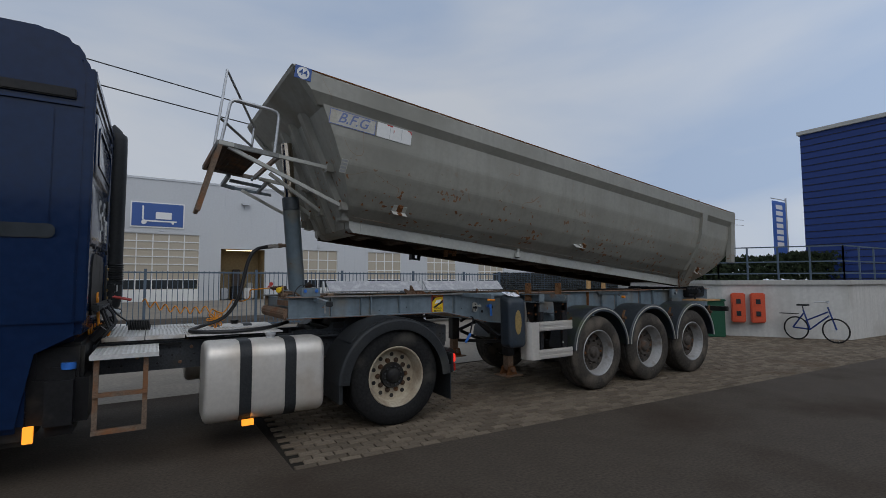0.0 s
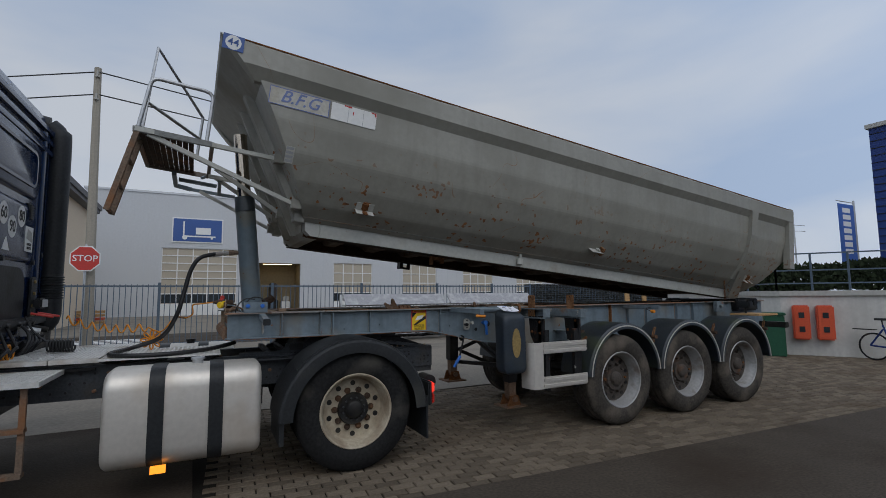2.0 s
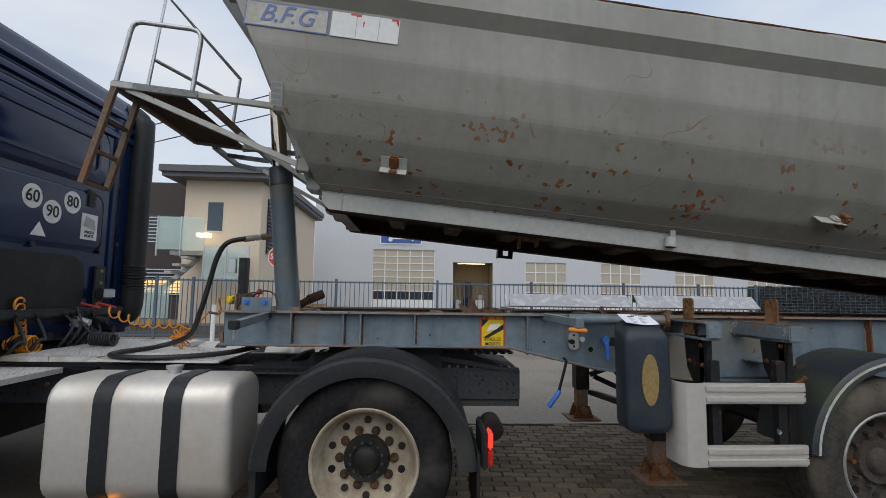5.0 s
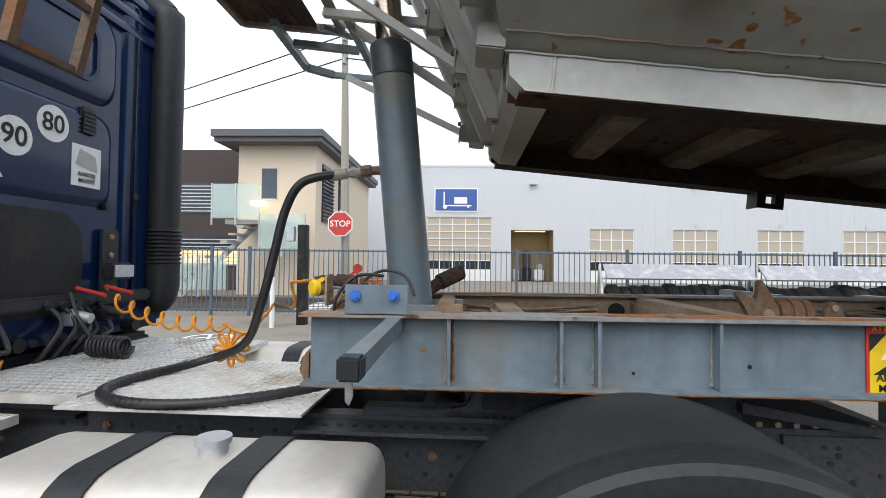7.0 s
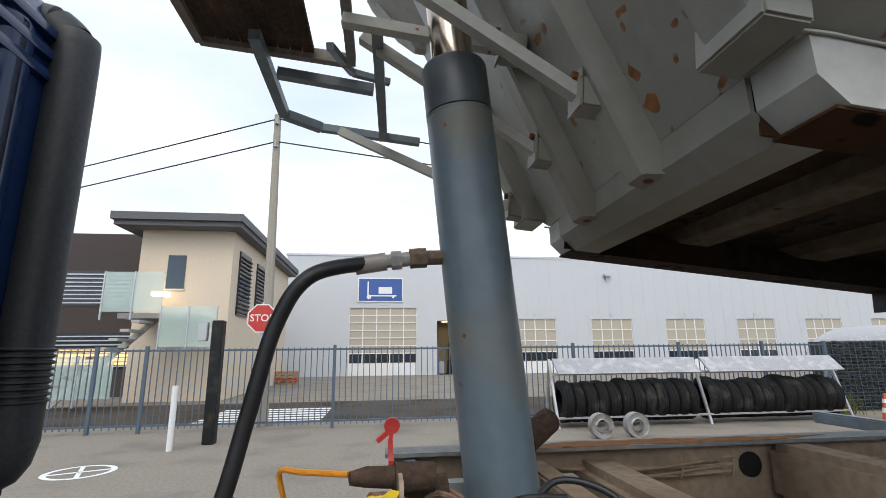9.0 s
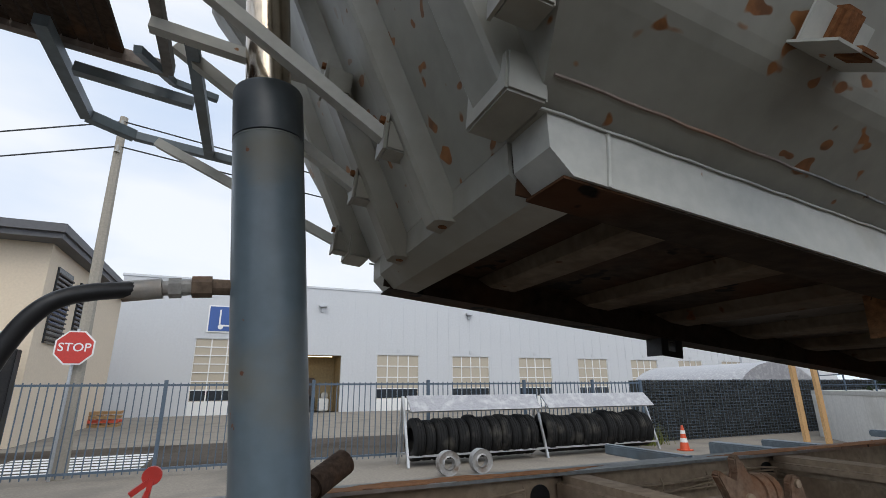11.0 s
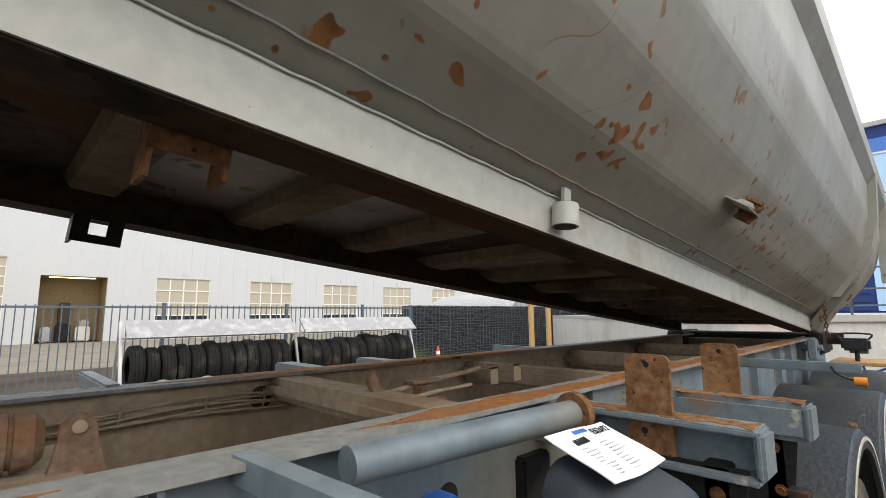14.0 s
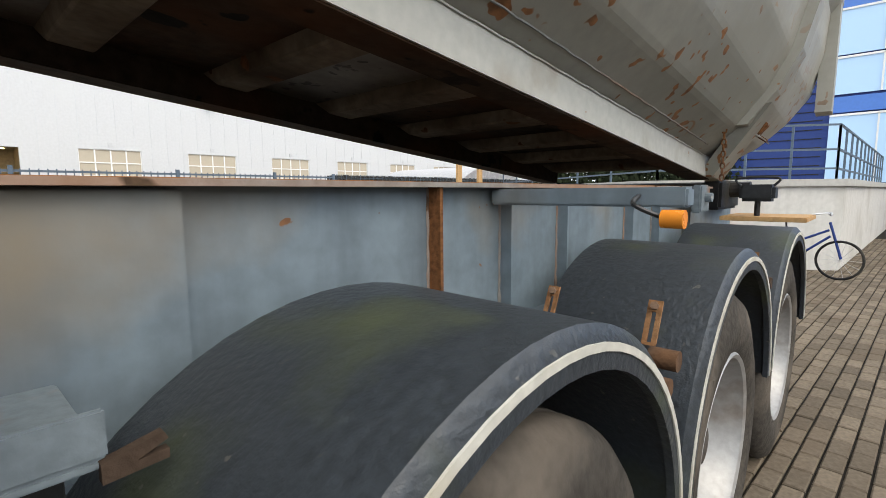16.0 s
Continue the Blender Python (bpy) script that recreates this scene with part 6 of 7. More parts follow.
for p, q in (((PX0, PY0, PZ), (PX1, PY0, PZ)), ((PX0, PY1, PZ), (PX1, PY1, PZ)), ((PX0, PY0, PZ), (PX0, PY1, PZ)), ((PX1, PY0, PZ), (PX1, PY1, PZ))):
    bar(b, p, q, 0.035, 0.05, BT)
part("frame", b, "flange", pf)
for p, q in (((PX0, PY0, PZ), (front(0.68) - 0.05, PY0 + 0.02, 0.68)), ((PX0 + 0.1, PY0 + 0.02, PZ - 0.02), (front(0.26) - 0.06, PY0 + 0.04, 0.26)),
             ((-8.60, 9.11, 0.63), (front(0.26) - 0.10, 9.11, 0.26)), ((-8.60, 9.51, 0.63), (front(0.26) - 0.10, 9.51, 0.26)),
             ((-8.73, 10.21, 0.57), (front(0.19) - 0.11, 9.98, 0.19)), ((PX1, 9.39, 0.6), (front(0.59) - 0.10, 9.39, 0.59))):
    b = BM()
    bar(b, p, q, 0.04, 0.04, BT)
    part("bracket_arm", b, "rail", pf)
    b = BM()
    box(b, q[0] - 0.03, q[0] - 0.022, q[1] - 0.045, q[1] + 0.045, q[2] - 0.05, q[2] + 0.07, BT)
    box(b, q[0] - 0.022, q[0] + 0.07, q[1] - 0.04, q[1] + 0.04, q[2] - 0.045, q[2] + 0.05, BT, bevel=0.005)
    part("lug", b, "bodyplain", pf, "welded lug with a rusty bolt plate")
    b = BM()
    tube(b, [(q[0] - 0.045, q[1] - 0.02, q[2] + 0.055), (q[0] - 0.028, q[1] - 0.02, q[2] + 0.055)], 0.013, 6, BT)
    part("bolt", b, "rust", pf)
# open frame that carries on past the tread
for p, q, r in (((-9.0, 9.55, 0.6), (-8.995, 10.13, 0.58), 0.022), ((-8.995, 10.13, 0.58), (-8.83, 10.22, 0.58), 0.022), ((-8.83, 10.22, 0.58), (-8.32, 10.23, 0.58), 0.018), ((-8.956, 9.77, 0.585), (-8.555, 9.79, 0.585), 0.02), ((-8.54, 9.40, 0.6), (-8.51, 10.24, 0.58), 0.02), ((-8.72, 9.55, 0.6), (-8.67, 9.9, 0.72), 0.014), ((-8.67, 9.9, 0.72), (-8.5, 9.95, 0.73), 0.014)):
    b = BM()
    bar(b, p, q, 2 * r, 2 * r, BT)
    part("frame_bar", b, "chassis", pf, "dark worn square tube")
b = BM()
tube(b, [T(*p) for p in ((PX0 + 0.02, PY0, PZ), (PX0 + 0.055, PY0, PZ + 0.42), (PX0 + 0.065, PY0, PZ + 0.465), (PX0 + 0.09, PY0, PZ + 0.49), (PX0 + 0.13, PY0, PZ + 0.5), (PX1 - 0.13, PY0, PZ + 0.5), (PX1 - 0.085, PY0, PZ + 0.49), (PX1 - 0.06, PY0, PZ + 0.465), (PX1 - 0.05, PY0, PZ + 0.42), (PX1 - 0.05, PY0, PZ))], 0.017, 10)
part("hand_rail", b, "galv", pf, smooth=50)
b = BM()
for p in ([(PX0, PY0 + 0.4, PZ), (PX0 + 0.02, PY0 + 0.4, PZ + 0.97), (-8.8, 9.4, 1.25), (-8.8, 9.4, 0.8)], [(PX0 + 0.01, PY0 + 0.4, PZ + 0.4), (-8.8, 9.4, 1.0)]):
    tube(b, [T(*q) for q in p], 0.016, 8)
part("guard_rail", b, "galv", pf, smooth=50)
for dy in (0.0, 0.28):
    b = BM()
    bar(b, T(PX0 + 0.02, PY0 + dy, PZ - 0.02), T(PX0 - 0.10, PY0 + 0.02 + dy, PZ - 0.75), 0.03, 0.045)
    part("ladder_stile", b, "ladder", pf)
for k in range(3):
    b = BM()
    t_ = (k + 1) / 3.05
    p = T(PX0 + 0.02, PY0, PZ - 0.02).lerp(T(PX0 - 0.10, PY0 + 0.02, PZ - 0.75), t_)
    bar(b, p, p + Vector((0, 0.28, 0)), 0.025)
    part("rung", b, "ladder", pf)

# ---- tractor unit ----
truck = thing("tractor_truck", (4.2, YC + 0.08, 0), "dark blue tractor unit with aluminium tank", "truck")
truck.rotation_euler = (0, 0, radians(-1.5))
CX = 1.205          # rear wall of the cab
b = BM()
prism(b, [(-1.0, 0.42), (-1.05, 1.2), (-0.85, 2.4), (-0.55, 3.5), (0.15, 3.85), (CX - 0.35, 3.86), (CX - 0.14, 3.79), (CX - 0.04, 3.64), (CX, 3.48), (CX, 1.15), (0.85, 1.1), (0.85, 0.42)], 8.02, 10.50, bevel=0.05)
cab = part("cab", b, "blue", truck, "dark blue sleeper cab", smooth=35)
def pressed(y0, y1, z0, z1, r, d, label="", material="blue"):
    """A sheet pressing with rounded corners and a sloping rim."""
    b = BM()
    rings = [[b.verts.new((x, *p)) for p in rounded(y0 + i_, y1 - i_, z0 + i_, z1 - i_, r, 6)] for x, i_ in ((CX - 0.004, 0), (CX + d * 0.3, 0.012), (CX + d * 0.8, 0.03), (CX + d, 0.05))]
    m_ = len(rings[0])
    for p, q in zip(rings, rings[1:]):
        for i in range(m_):
            b.faces.new((p[i], p[(i + 1) % m_], q[(i + 1) % m_], q[i]))
    b.faces.new(rings[-1])
    return part("pressed_panel", b, material, cab, label, smooth=50)
pressed(8.2, 9.9, 2.64, 3.26, 0.16, 0.03)
pressed(8.2, 9.88, 1.98, 2.58, 0.12, 0.02)
pressed(9.94, 10.16, 1.3, 3.5, 0.08, 0.025)
for z in (3.22, 3.34, 3.46):
    b = BM()
    prism(b, [(CX - 0.01, z), (CX + 0.028, z + 0.02), (CX + 0.028, z + 0.07), (CX - 0.01, z + 0.11)], 8.1, 10.42)
    part("pressed_rib", b, "blue", cab, smooth=50)
# inner frame of the large pressing
b = BM()
out, inn = rounded(8.4, 9.72, 2.76, 3.14, 0.1, 6), rounded(8.43, 9.69, 2.79, 3.11, 0.08, 6)
m_ = len(out)
vs = [[b.verts.new((x, *p)) for p in ring] for ring, x in ((out, CX + 0.028), (out, CX + 0.042), (inn, CX + 0.042), (inn, CX + 0.028))]
for p, q in zip(vs, vs[1:]):
    for i in range(m_):
        b.faces.new((p[i], p[(i + 1) % m_], q[(i + 1) % m_], q[i]))
part("pressed_rim", b, "blue", cab, smooth=40)
b = BM()
prism(b, [p for p in rounded(8.55, 9.66, 1.32, 1.93, 0.2, 6)], CX - 0.01, CX + 0.012, "x")
part("wall_recess", b, "black", cab, "black recess in the rear wall", smooth=30)
for y, z in ((9.83, 2.0), (9.0, 1.99), (8.5, 1.99), (10.08, 2.1)):
    b = BM()
    tube(b, [(CX + 0.01, y, z), (CX + 0.034, y, z)], 0.025, 16)
    part("plug", b, "plastic", cab)
b = BM()
prism(b, [(8.97, 2.07), (9.13, 2.07), (9.05, 2.19)], CX + 0.018, CX + 0.026, "x")
part("triangle_sticker", b, "white", cab, "small white triangle sticker")
# mounting bracket with bolts, lower beam, side trim
b = BM()
prism(b, rounded(9.78, 9.92, 1.38, 1.85, 0.04, 4), CX + 0.02, CX + 0.04, "x")
box(b, CX + 0.02, CX + 0.08, 8.5, 10.2, 1.36, 1.44, bevel=0.015)
mb = part("mounting_bracket", b, "plastic", truck, "black cab mounting bracket")
for y, z in ((9.85, 1.8), (9.85, 1.68), (9.82, 1.46), (9.88, 1.46), (9.82, 1.55)):
    b = BM()
    tube(b, [(CX + 0.04, y, z), (CX + 0.055, y, z)], 0.017, 6)
    part("bolt", b, "ochre", mb)
b = BM()
box(b, CX - 0.12, CX + 0.03, 8.03, 8.07, 1.3, 3.55, bevel=0.015)
part("side_deflector", b, "blue", cab, "rear edge air deflector", smooth=30)
b = BM()
box(b, CX, CX + 0.03, 9.6, 9.72, 2.42, 2.6, bevel=0.02)
for k in range(6):
    box(b, CX + 0.03, CX + 0.036, 9.61, 9.71, 2.435 + 0.026 * k, 2.447 + 0.026 * k)
part("vent_grille", b, "plastic", cab)
b = BM()
box(b, -0.25, CX - 0.25, 8.005, 8.02, 2.05, 3.15, bevel=0.006)
box(b, -0.55, CX - 0.06, 8.0, 8.02, 3.18, 3.21)
box(b, 0.45, CX - 0.06, 8.005, 8.02, 1.3, 2.02, bevel=0.006)
part("side_panel", b, "blue", cab, smooth=30)
b = BM()
prism(b, rounded(-0.85, 1.0, 2.02, 2.14, 0.05, 4), 7.996, 8.004)
part("side_hatch", b, "dark", cab, "dark glossy side hatch")
b = BM()
box(b, -0.95, 1.1, 7.985, 8.02, 3.24, 3.33, bevel=0.01)
part("side_ledge", b, "black", cab)
b = BM()
tube(b, smooth_path([(CX - 0.06, 10.34, 3.62), (CX + 0.02, 10.36, 3.54), (CX + 0.05, 10.36, 3.40), (CX + 0.05, 10.36, 1.9)]), 0.118, 24)
pipe = part("air_intake", b, "plastic", cab, "black vertical air intake duct", smooth=50)
b = BM()
tube(b, [(CX + 0.05, 10.36, 1.6), (CX + 0.05, 10.36, 1.92)], 0.117, 24)
part("bellows", b, "hose", pipe, "ribbed rubber bellows", smooth=40)
for k in range(9):
    b = BM()
    z = 1.62 + 0.03 * k
    tube(b, [(CX + 0.05, 10.36, z), (CX + 0.05, 10.36, z + 0.006), (CX + 0.05, 10.36, z + 0.012), (CX + 0.05, 10.36, z + 0.018)], [0.124, 0.132, 0.132, 0.124], 24)
    part("bellows_rib", b, "plastic", pipe, smooth=40)
b = BM()
tube(b, [(CX + 0.05, 10.36, 1.63), (CX + 0.05, 10.36, 1.45), (CX + 0.04, 10.35, 1.36), (CX + 0.03, 10.34, 1.29), (CX + 0.02, 10.34, 1.26), (CX + 0.02, 10.34, 1.25)], [0.122, 0.122, 0.115, 0.085, 0.05, 0.02], 20)
part("duct_elbow", b, "plastic", pipe, smooth=50)
b = BM()
tube(b, [(CX - 0.3, 10.30, 3.66), (CX - 0.05, 10.34, 3.62)], 0.115, 18)
part("duct_head", b, "plastic", pipe, smooth=50)
for y, z, n_ in ((8.96, 2.40, "60"), (9.185, 2.30, "90"), (9.415, 2.43, "80")):
    b = BM()
    tube(b, [(CX, y, z), (CX + 0.022, y, z)], 0.105, 28)
    d = part("speed_disc", b, "white", cab, "round white speed disc")
    b = BM()
    tube(b, [(CX, y, z), (CX + 0.018, y, z)], 0.112, 28)
    part("disc_rim", b, "ink", d)
    text("lettering", n_, 0.15, Matrix.Translation((CX + 0.024, y, z)) @ pose(0, 0, 0, 90, 0, 90), "ink", d)
b = BM()
box(b, CX, CX + 0.024, 9.545, 9.765, 2.10, 2.355)
st = part("blind_spot_sticker", b, "white", cab, "white blind-spot sticker")
text("lettering", "ANGLES\nMORTS", 0.038, Matrix.Translation((CX + 0.026, 9.655, 2.155)) @ pose(0, 0, 0, 90, 0, 90), "ink", st)
b = BM()
prism(b, [(9.57, 2.23), (9.74, 2.20), (9.72, 2.30), (9.60, 2.33)], CX + 0.024, CX + 0.026, "x")
part("pictogram", b, "plinth", st)
# machinery behind the cab, plus a black mass added for the deep shadow below
b = BM()
box(b, 0.85, CX + 0.02, 8.15, 10.3, 0.55, 1.12, bevel=0.03)
box(b, -0.95, 0.9, 8.08, 10.4, 0.3, 1.1, bevel=0.05)
for k in range(6):
    tube(b, [(CX + 0.03, 8.6 + 0.28 * k, 1.1 + 0.05 * (k % 3)), (CX + 0.12, 8.6 + 0.28 * k, 1.2)], 0.04, 8)
part("rear_machinery", b, "black", truck)
b = BM()
box(b, 0.88, 1.27, 8.02, 8.6, 0.35, 0.92, bevel=0.1)
afc = part("air_filter_canister", b, "black", truck, smooth=40)
b = BM()
tube(b, [(1.12, 8.14, 0.9), (1.12, 8.14, 0.955)], 0.055, 20)
part("filler_cap", b, "lblue", afc, "light blue filler cap", smooth=40)
b = BM()
box(b, 0.86, 0.925, 7.985, 8.03, 0.345, 0.475)
part("side_marker", b, "lamp", truck, "lit amber side marker")
# frame rails
b = BM()
tube(b, [(0, 0.004, 0), (0, -0.012, 0)], 0.019, 6)
tube(b, [(0, -0.012, 0), (0, -0.02, 0)], 0.011, 8)
rail_bolt = finish(b, "dustrust", "rail_bolt")
b = BM()
tube(b, [(0, 0.004, 0), (0, -0.0005, 0)], 0.011, 12)
rail_hole = finish(b, "ink", "rail_hole")
for s in (-1, 1):
    b = BM()
    box(b, 0.5, 5.35, YC + s * 0.40 - 0.04, YC + s * 0.40 + 0.04, 0.72, 1.02)
    fr_ = part("frame_rail", b, "railsteel", truck, "dark grey pierced frame rail")
    yy = YC + s * 0.40 - 0.043
    for i in range(40):
        for k, z in enumerate((0.79, 0.865, 0.945)):
            x = 1.05 + 0.105 * i + 0.03 * (k % 2)
            if (7 * i + 3 * k) % 11 < 3:
                continue
            proud = (5 * i + 2 * k) % 9 == 0
            ob = new("rail_bolt" if proud else "rail_hole", rail_bolt if proud else rail_hole)
            ob.matrix_basis = Matrix.Translation((x, yy, z))
            ob.parent = fr_
for x in (1.5, 2.6, 3.5, 4.9):
    b = BM()
    box(b, x - 0.08, x + 0.08, YC - 0.36, YC + 0.36, 0.76, 0.96)
    part("cross_member", b, "black", truck)
# decks
def pierced(b, x0, x1, y0, y1, z, px, py, hx, hy, thick=0.012):
    """A plate with rows of real holes."""
    nx, ny = int((x1 - x0) / px), int((y1 - y0) / py)
    px, py = (x1 - x0) / nx, (y1 - y0) / ny
    for i in range(nx):
        for j in range(ny):
            cx, cy = x0 + px * (i + 0.5), y0 + py * (j + 0.5)
            o = [(cx - px / 2, cy - py / 2, z), (cx + px / 2, cy - py / 2, z), (cx + px / 2, cy + py / 2, z), (cx - px / 2, cy + py / 2, z)]
            h = [(cx - hx, cy - hy, z + 0.002), (cx + hx, cy - hy, z + 0.002), (cx + hx, cy + hy, z + 0.002), (cx - hx, cy + hy, z + 0.002)]
            u = [(x, y, z - thick) for x, y, _ in h]
            put(b, o + h + u, [(k, (k + 1) % 4, 4 + (k + 1) % 4, 4 + k) for k in range(4)] + [(4 + k, 4 + (k + 1) % 4, 8 + (k + 1) % 4, 8 + k) for k in range(4)])
    bmesh.ops.remove_doubles(b, verts=b.verts, dist=0.0004)
for x0, x1, y0, y1, zd in ((1.27, 1.79, 8.02, 8.71, 1.01), (1.30, 1.66, 8.72, 9.50, 1.09), (1.67, 2.03, 8.72, 9.50, 1.09), (1.30, 1.75, 9.51, 10.15, 1.09), (1.76, 2.2, 9.51, 10.15, 1.09)):
    b = BM()
    pierced(b, x0, x1, y0, y1, zd, 0.034, 0.052, 0.008, 0.018)
    dk = part("deck_plate", b, "deck", truck, "worn perforated aluminium deck plate")
    b = BM()
    for e in (y0, y1 - 0.008):
        box(b, x0, x1, e, e + 0.008, zd - 0.04, zd - 0.001)
    for e in (x0, x1 - 0.008):
        box(b, e, e + 0.008, y0 + 0.008, y1 - 0.008, zd - 0.04, zd - 0.001)
    part("edge", b, "deck", dk)
b = BM()
box(b, 1.3, 2.0, 8.75, 10.1, 0.98, 1.0)
part("deck_frame", b, "black", truck)
b = BM()
box(b, 2.04, 3.02, 8.60, 9.50, 1.07, 1.082)
dk2 = part("tread_deck", b, "deck", truck, "worn tread plate deck")
b = BM()
for i in range(23):
    for j in range(21):
        x, y = 2.06 + 0.042 * i, 8.62 + 0.042 * j
        a = 0.012 if (i + j) % 2 else -0.012
        bar(b, (x - 0.012, y - a, 1.083), (x + 0.012, y + a, 1.083), 0.006, 0.004)
part("tread_pattern", b, "deck", dk2)["kind"] = "stuff"
b = BM()
for z in (0.32, 0.64):
    box(b, 1.30, 1.71, 8.05, 8.13, z, z + 0.03)
box(b, 1.67, 1.71, 8.07, 8.10, 0.32, 0.985)
box(b, 1.30, 1.34, 8.07, 8.10, 0.32, 0.985)
part("step", b, "ladder", truck, "rusty two-rung step")
# fuel tank
def tank(y0, y1, x0, x1, z0, z1):
    b = BM()
    stations = [(x0 + 0.06 - 0.06 * math.sin(radians(18 * k)), 0.06 * (1 - math.cos(radians(18 * k)))) for k in range(5, -1, -1)]
    stations += [(x1 - 0.06 + 0.06 * math.sin(radians(18 * k)), 0.06 * (1 - math.cos(radians(18 * k)))) for k in range(6)]
    rings = [[b.verts.new((x, *p)) for p in rounded(y0 + i_, y1 - i_, z0 + i_, z1 - i_, 0.16 - i_)] for x, i_ in stations]
    m_ = len(rings[0])
    for p, q in zip(rings, rings[1:]):
        for i in range(m_):
            b.faces.new((p[i], p[(i + 1) % m_], q[(i + 1) % m_], q[i]))
    b.faces.new(rings[0]), b.faces.new(rings[-1])
    t = part("fuel_tank", b, "alu", truck, "satin aluminium fuel tank", smooth=30)
    for fx, mt in ((0.317, "plastic"), (0.69, "rust" if y0 < 9 else "plastic")):
        b = BM()
        xc = x0 + (x1 - x0) * fx
        out, inn = rounded(y0 - 0.008, y1 + 0.008, z0 - 0.008, z1 + 0.008, 0.165), rounded(y0 - 0.002, y1 + 0.002, z0 - 0.002, z1 + 0.002, 0.16)
        n_ = len(out)
        vs = [[b.verts.new((x, p[0], p[1])) for p in ring] for ring in (out, inn) for x in (xc - 0.056, xc + 0.056)]
        for i in range(n_):
            j = (i + 1) % n_
            for a, c in ((0, 1), (1, 3), (3, 2), (2, 0)):
                b.faces.new((vs[a][i], vs[a][j], vs[c][j], vs[c][i]))
        part("strap", b, "plastic", t, "black steel strap", smooth=40)
    b = BM()
    xc, yc = x0 + (x1 - x0) * 0.56, y0 + 0.3
    tube(b, [(xc, yc, z1 - 0.01), (xc, yc, z1 + 0.03)], 0.045, 20)
    tube(b, [(xc, yc, z1 + 0.03), (xc, yc, z1 + 0.05)], 0.055, 20)
    part("filler_cap", b, "galv" if y0 < 9 else "black", t, smooth=40)
    return t
tank(8.04, 8.60, 2.17, 3.35, 0.25, 1.04)
tank(9.90, 10.44, 2.1, 3.2, 0.36, 1.06)
b = BM()
box(b, 2.52, 2.63, 8.05, 8.09, 0.215, 0.27)
part("side_marker", b, "lamp", truck, "lit amber side marker")
# drive axle
for y, f in ((8.02, 1), (10.48, -1)):
    wheel(truck, 4.21, y, 0.525, 0.565, f, 0.30, "rimc", 0.17)
    b = BM()
    lathe(b, tyre_profile(0.30, 0.565, 0.343), (4.21, y + f * 0.33, 0.525), 48, f)
    part("inner_tyre", b, "rubber", truck, smooth=40)
for y0, y1 in ((7.98, 8.62), (9.88, 10.52)):
    b = BM()
    lathe(b, [(0.60, 0.0), (0.64, -0.004), (0.70, 0.0), (0.72, 0.02), (0.725, y1 - y0), (0.69, y1 - y0), (0.68, 0.03), (0.60, 0.012), (0.60, 0.0)], (4.21, y0, 0.48), 30, 1, radians(2), radians(178))
    fd = part("mudguard", b, "plastic", truck, "black plastic mudguard", smooth=40)
    b = BM()
    lathe(b, [(0.72, 0.1), (0.735, 0.1), (0.74, 0.12), (0.74, y1 - y0 - 0.1), (0.72, y1 - y0 - 0.08), (0.72, 0.1)], (4.21, y0, 0.48), 30, 1, radians(40), radians(140))
    part("raised_band", b, "plastic", fd, smooth=40)
    b = BM()
    box(b, 4.93, 4.95, y0 + 0.03, y1, 0.18, 0.6)
    part("mud_flap", b, "plastic", fd)
    b = BM()
    box(b, 3.50, 3.54, y0 + 0.03, y1, 0.3, 0.6)
    part("mud_flap", b, "plastic", fd)
    b = BM()
    ya, yb = (y0 + 0.05, y0 + 0.2) if y0 < 9 else (y1 - 0.2, y1 - 0.05)
    box(b, 4.96, 5.0, ya - 0.01, yb + 0.25 * (1 if y0 < 9 else 0), 0.50, 0.74, bevel=0.012)
    tl = part("tail_lamp", b, "plastic", truck, "black lamp cluster with red lenses", smooth=40)
    b = BM()
    tube(b, [(5.055, yb + 0.03, 0.70), (5.055, yb + 0.22, 0.70)] if y0 < 9 else [(5.055, ya - 0.22, 0.70), (5.055, ya - 0.03, 0.70)], 0.075, 20)
    part("cluster_drum", b, "black", tl, smooth=40)
    for z0, z1 in ((0.514, 0.615), (0.622, 0.726)):
        b = BM()
        box(b, 5.0, 5.035, ya, yb, z0, z1, bevel=0.012)
        part("lens", b, "tail" if z0 > 0.6 else "redlens", tl, "red lens")
# fifth wheel and rear frame
b = BM()
prism(b, [(3.75, 1.06), (4.9, 1.02), (5.1, 0.96), (5.1, 1.02), (4.85, 1.2), (3.9, 1.2)], YC - 0.42, YC + 0.42, bevel=0.02)
part("fifth_wheel", b, "railsteel", truck, "greasy black fifth wheel")
b = BM()
box(b, 4.85, 5.35, YC - 0.46, YC - 0.36, 0.78, 1.0)
box(b, 4.85, 5.35, YC + 0.36, YC + 0.46, 0.78, 1.0)
prism(b, [(4.7, 1.08), (5.35, 0.98), (5.35, 1.01), (4.7, 1.12)], YC - 0.46, YC + 0.46)
rmp = part("ramp", b, "railsteel", truck, "dark rear frame end")
for k, (x, z) in enumerate(((5.0, 0.96), (5.05, 0.93), (5.05, 0.96), (5.02, 0.90), (5.20, 0.86), (5.25, 0.90), (5.25, 0.86), (5.30, 0.90), (4.95, 0.84), (5.10, 0.83), (5.30, 0.83))):
    b = BM()
    tube(b, [(x, YC - 0.4635, z), (x, YC - 0.457, z)], 0.009 + 0.003 * (k % 2), 10)
    part("hole", b, "ink", rmp)
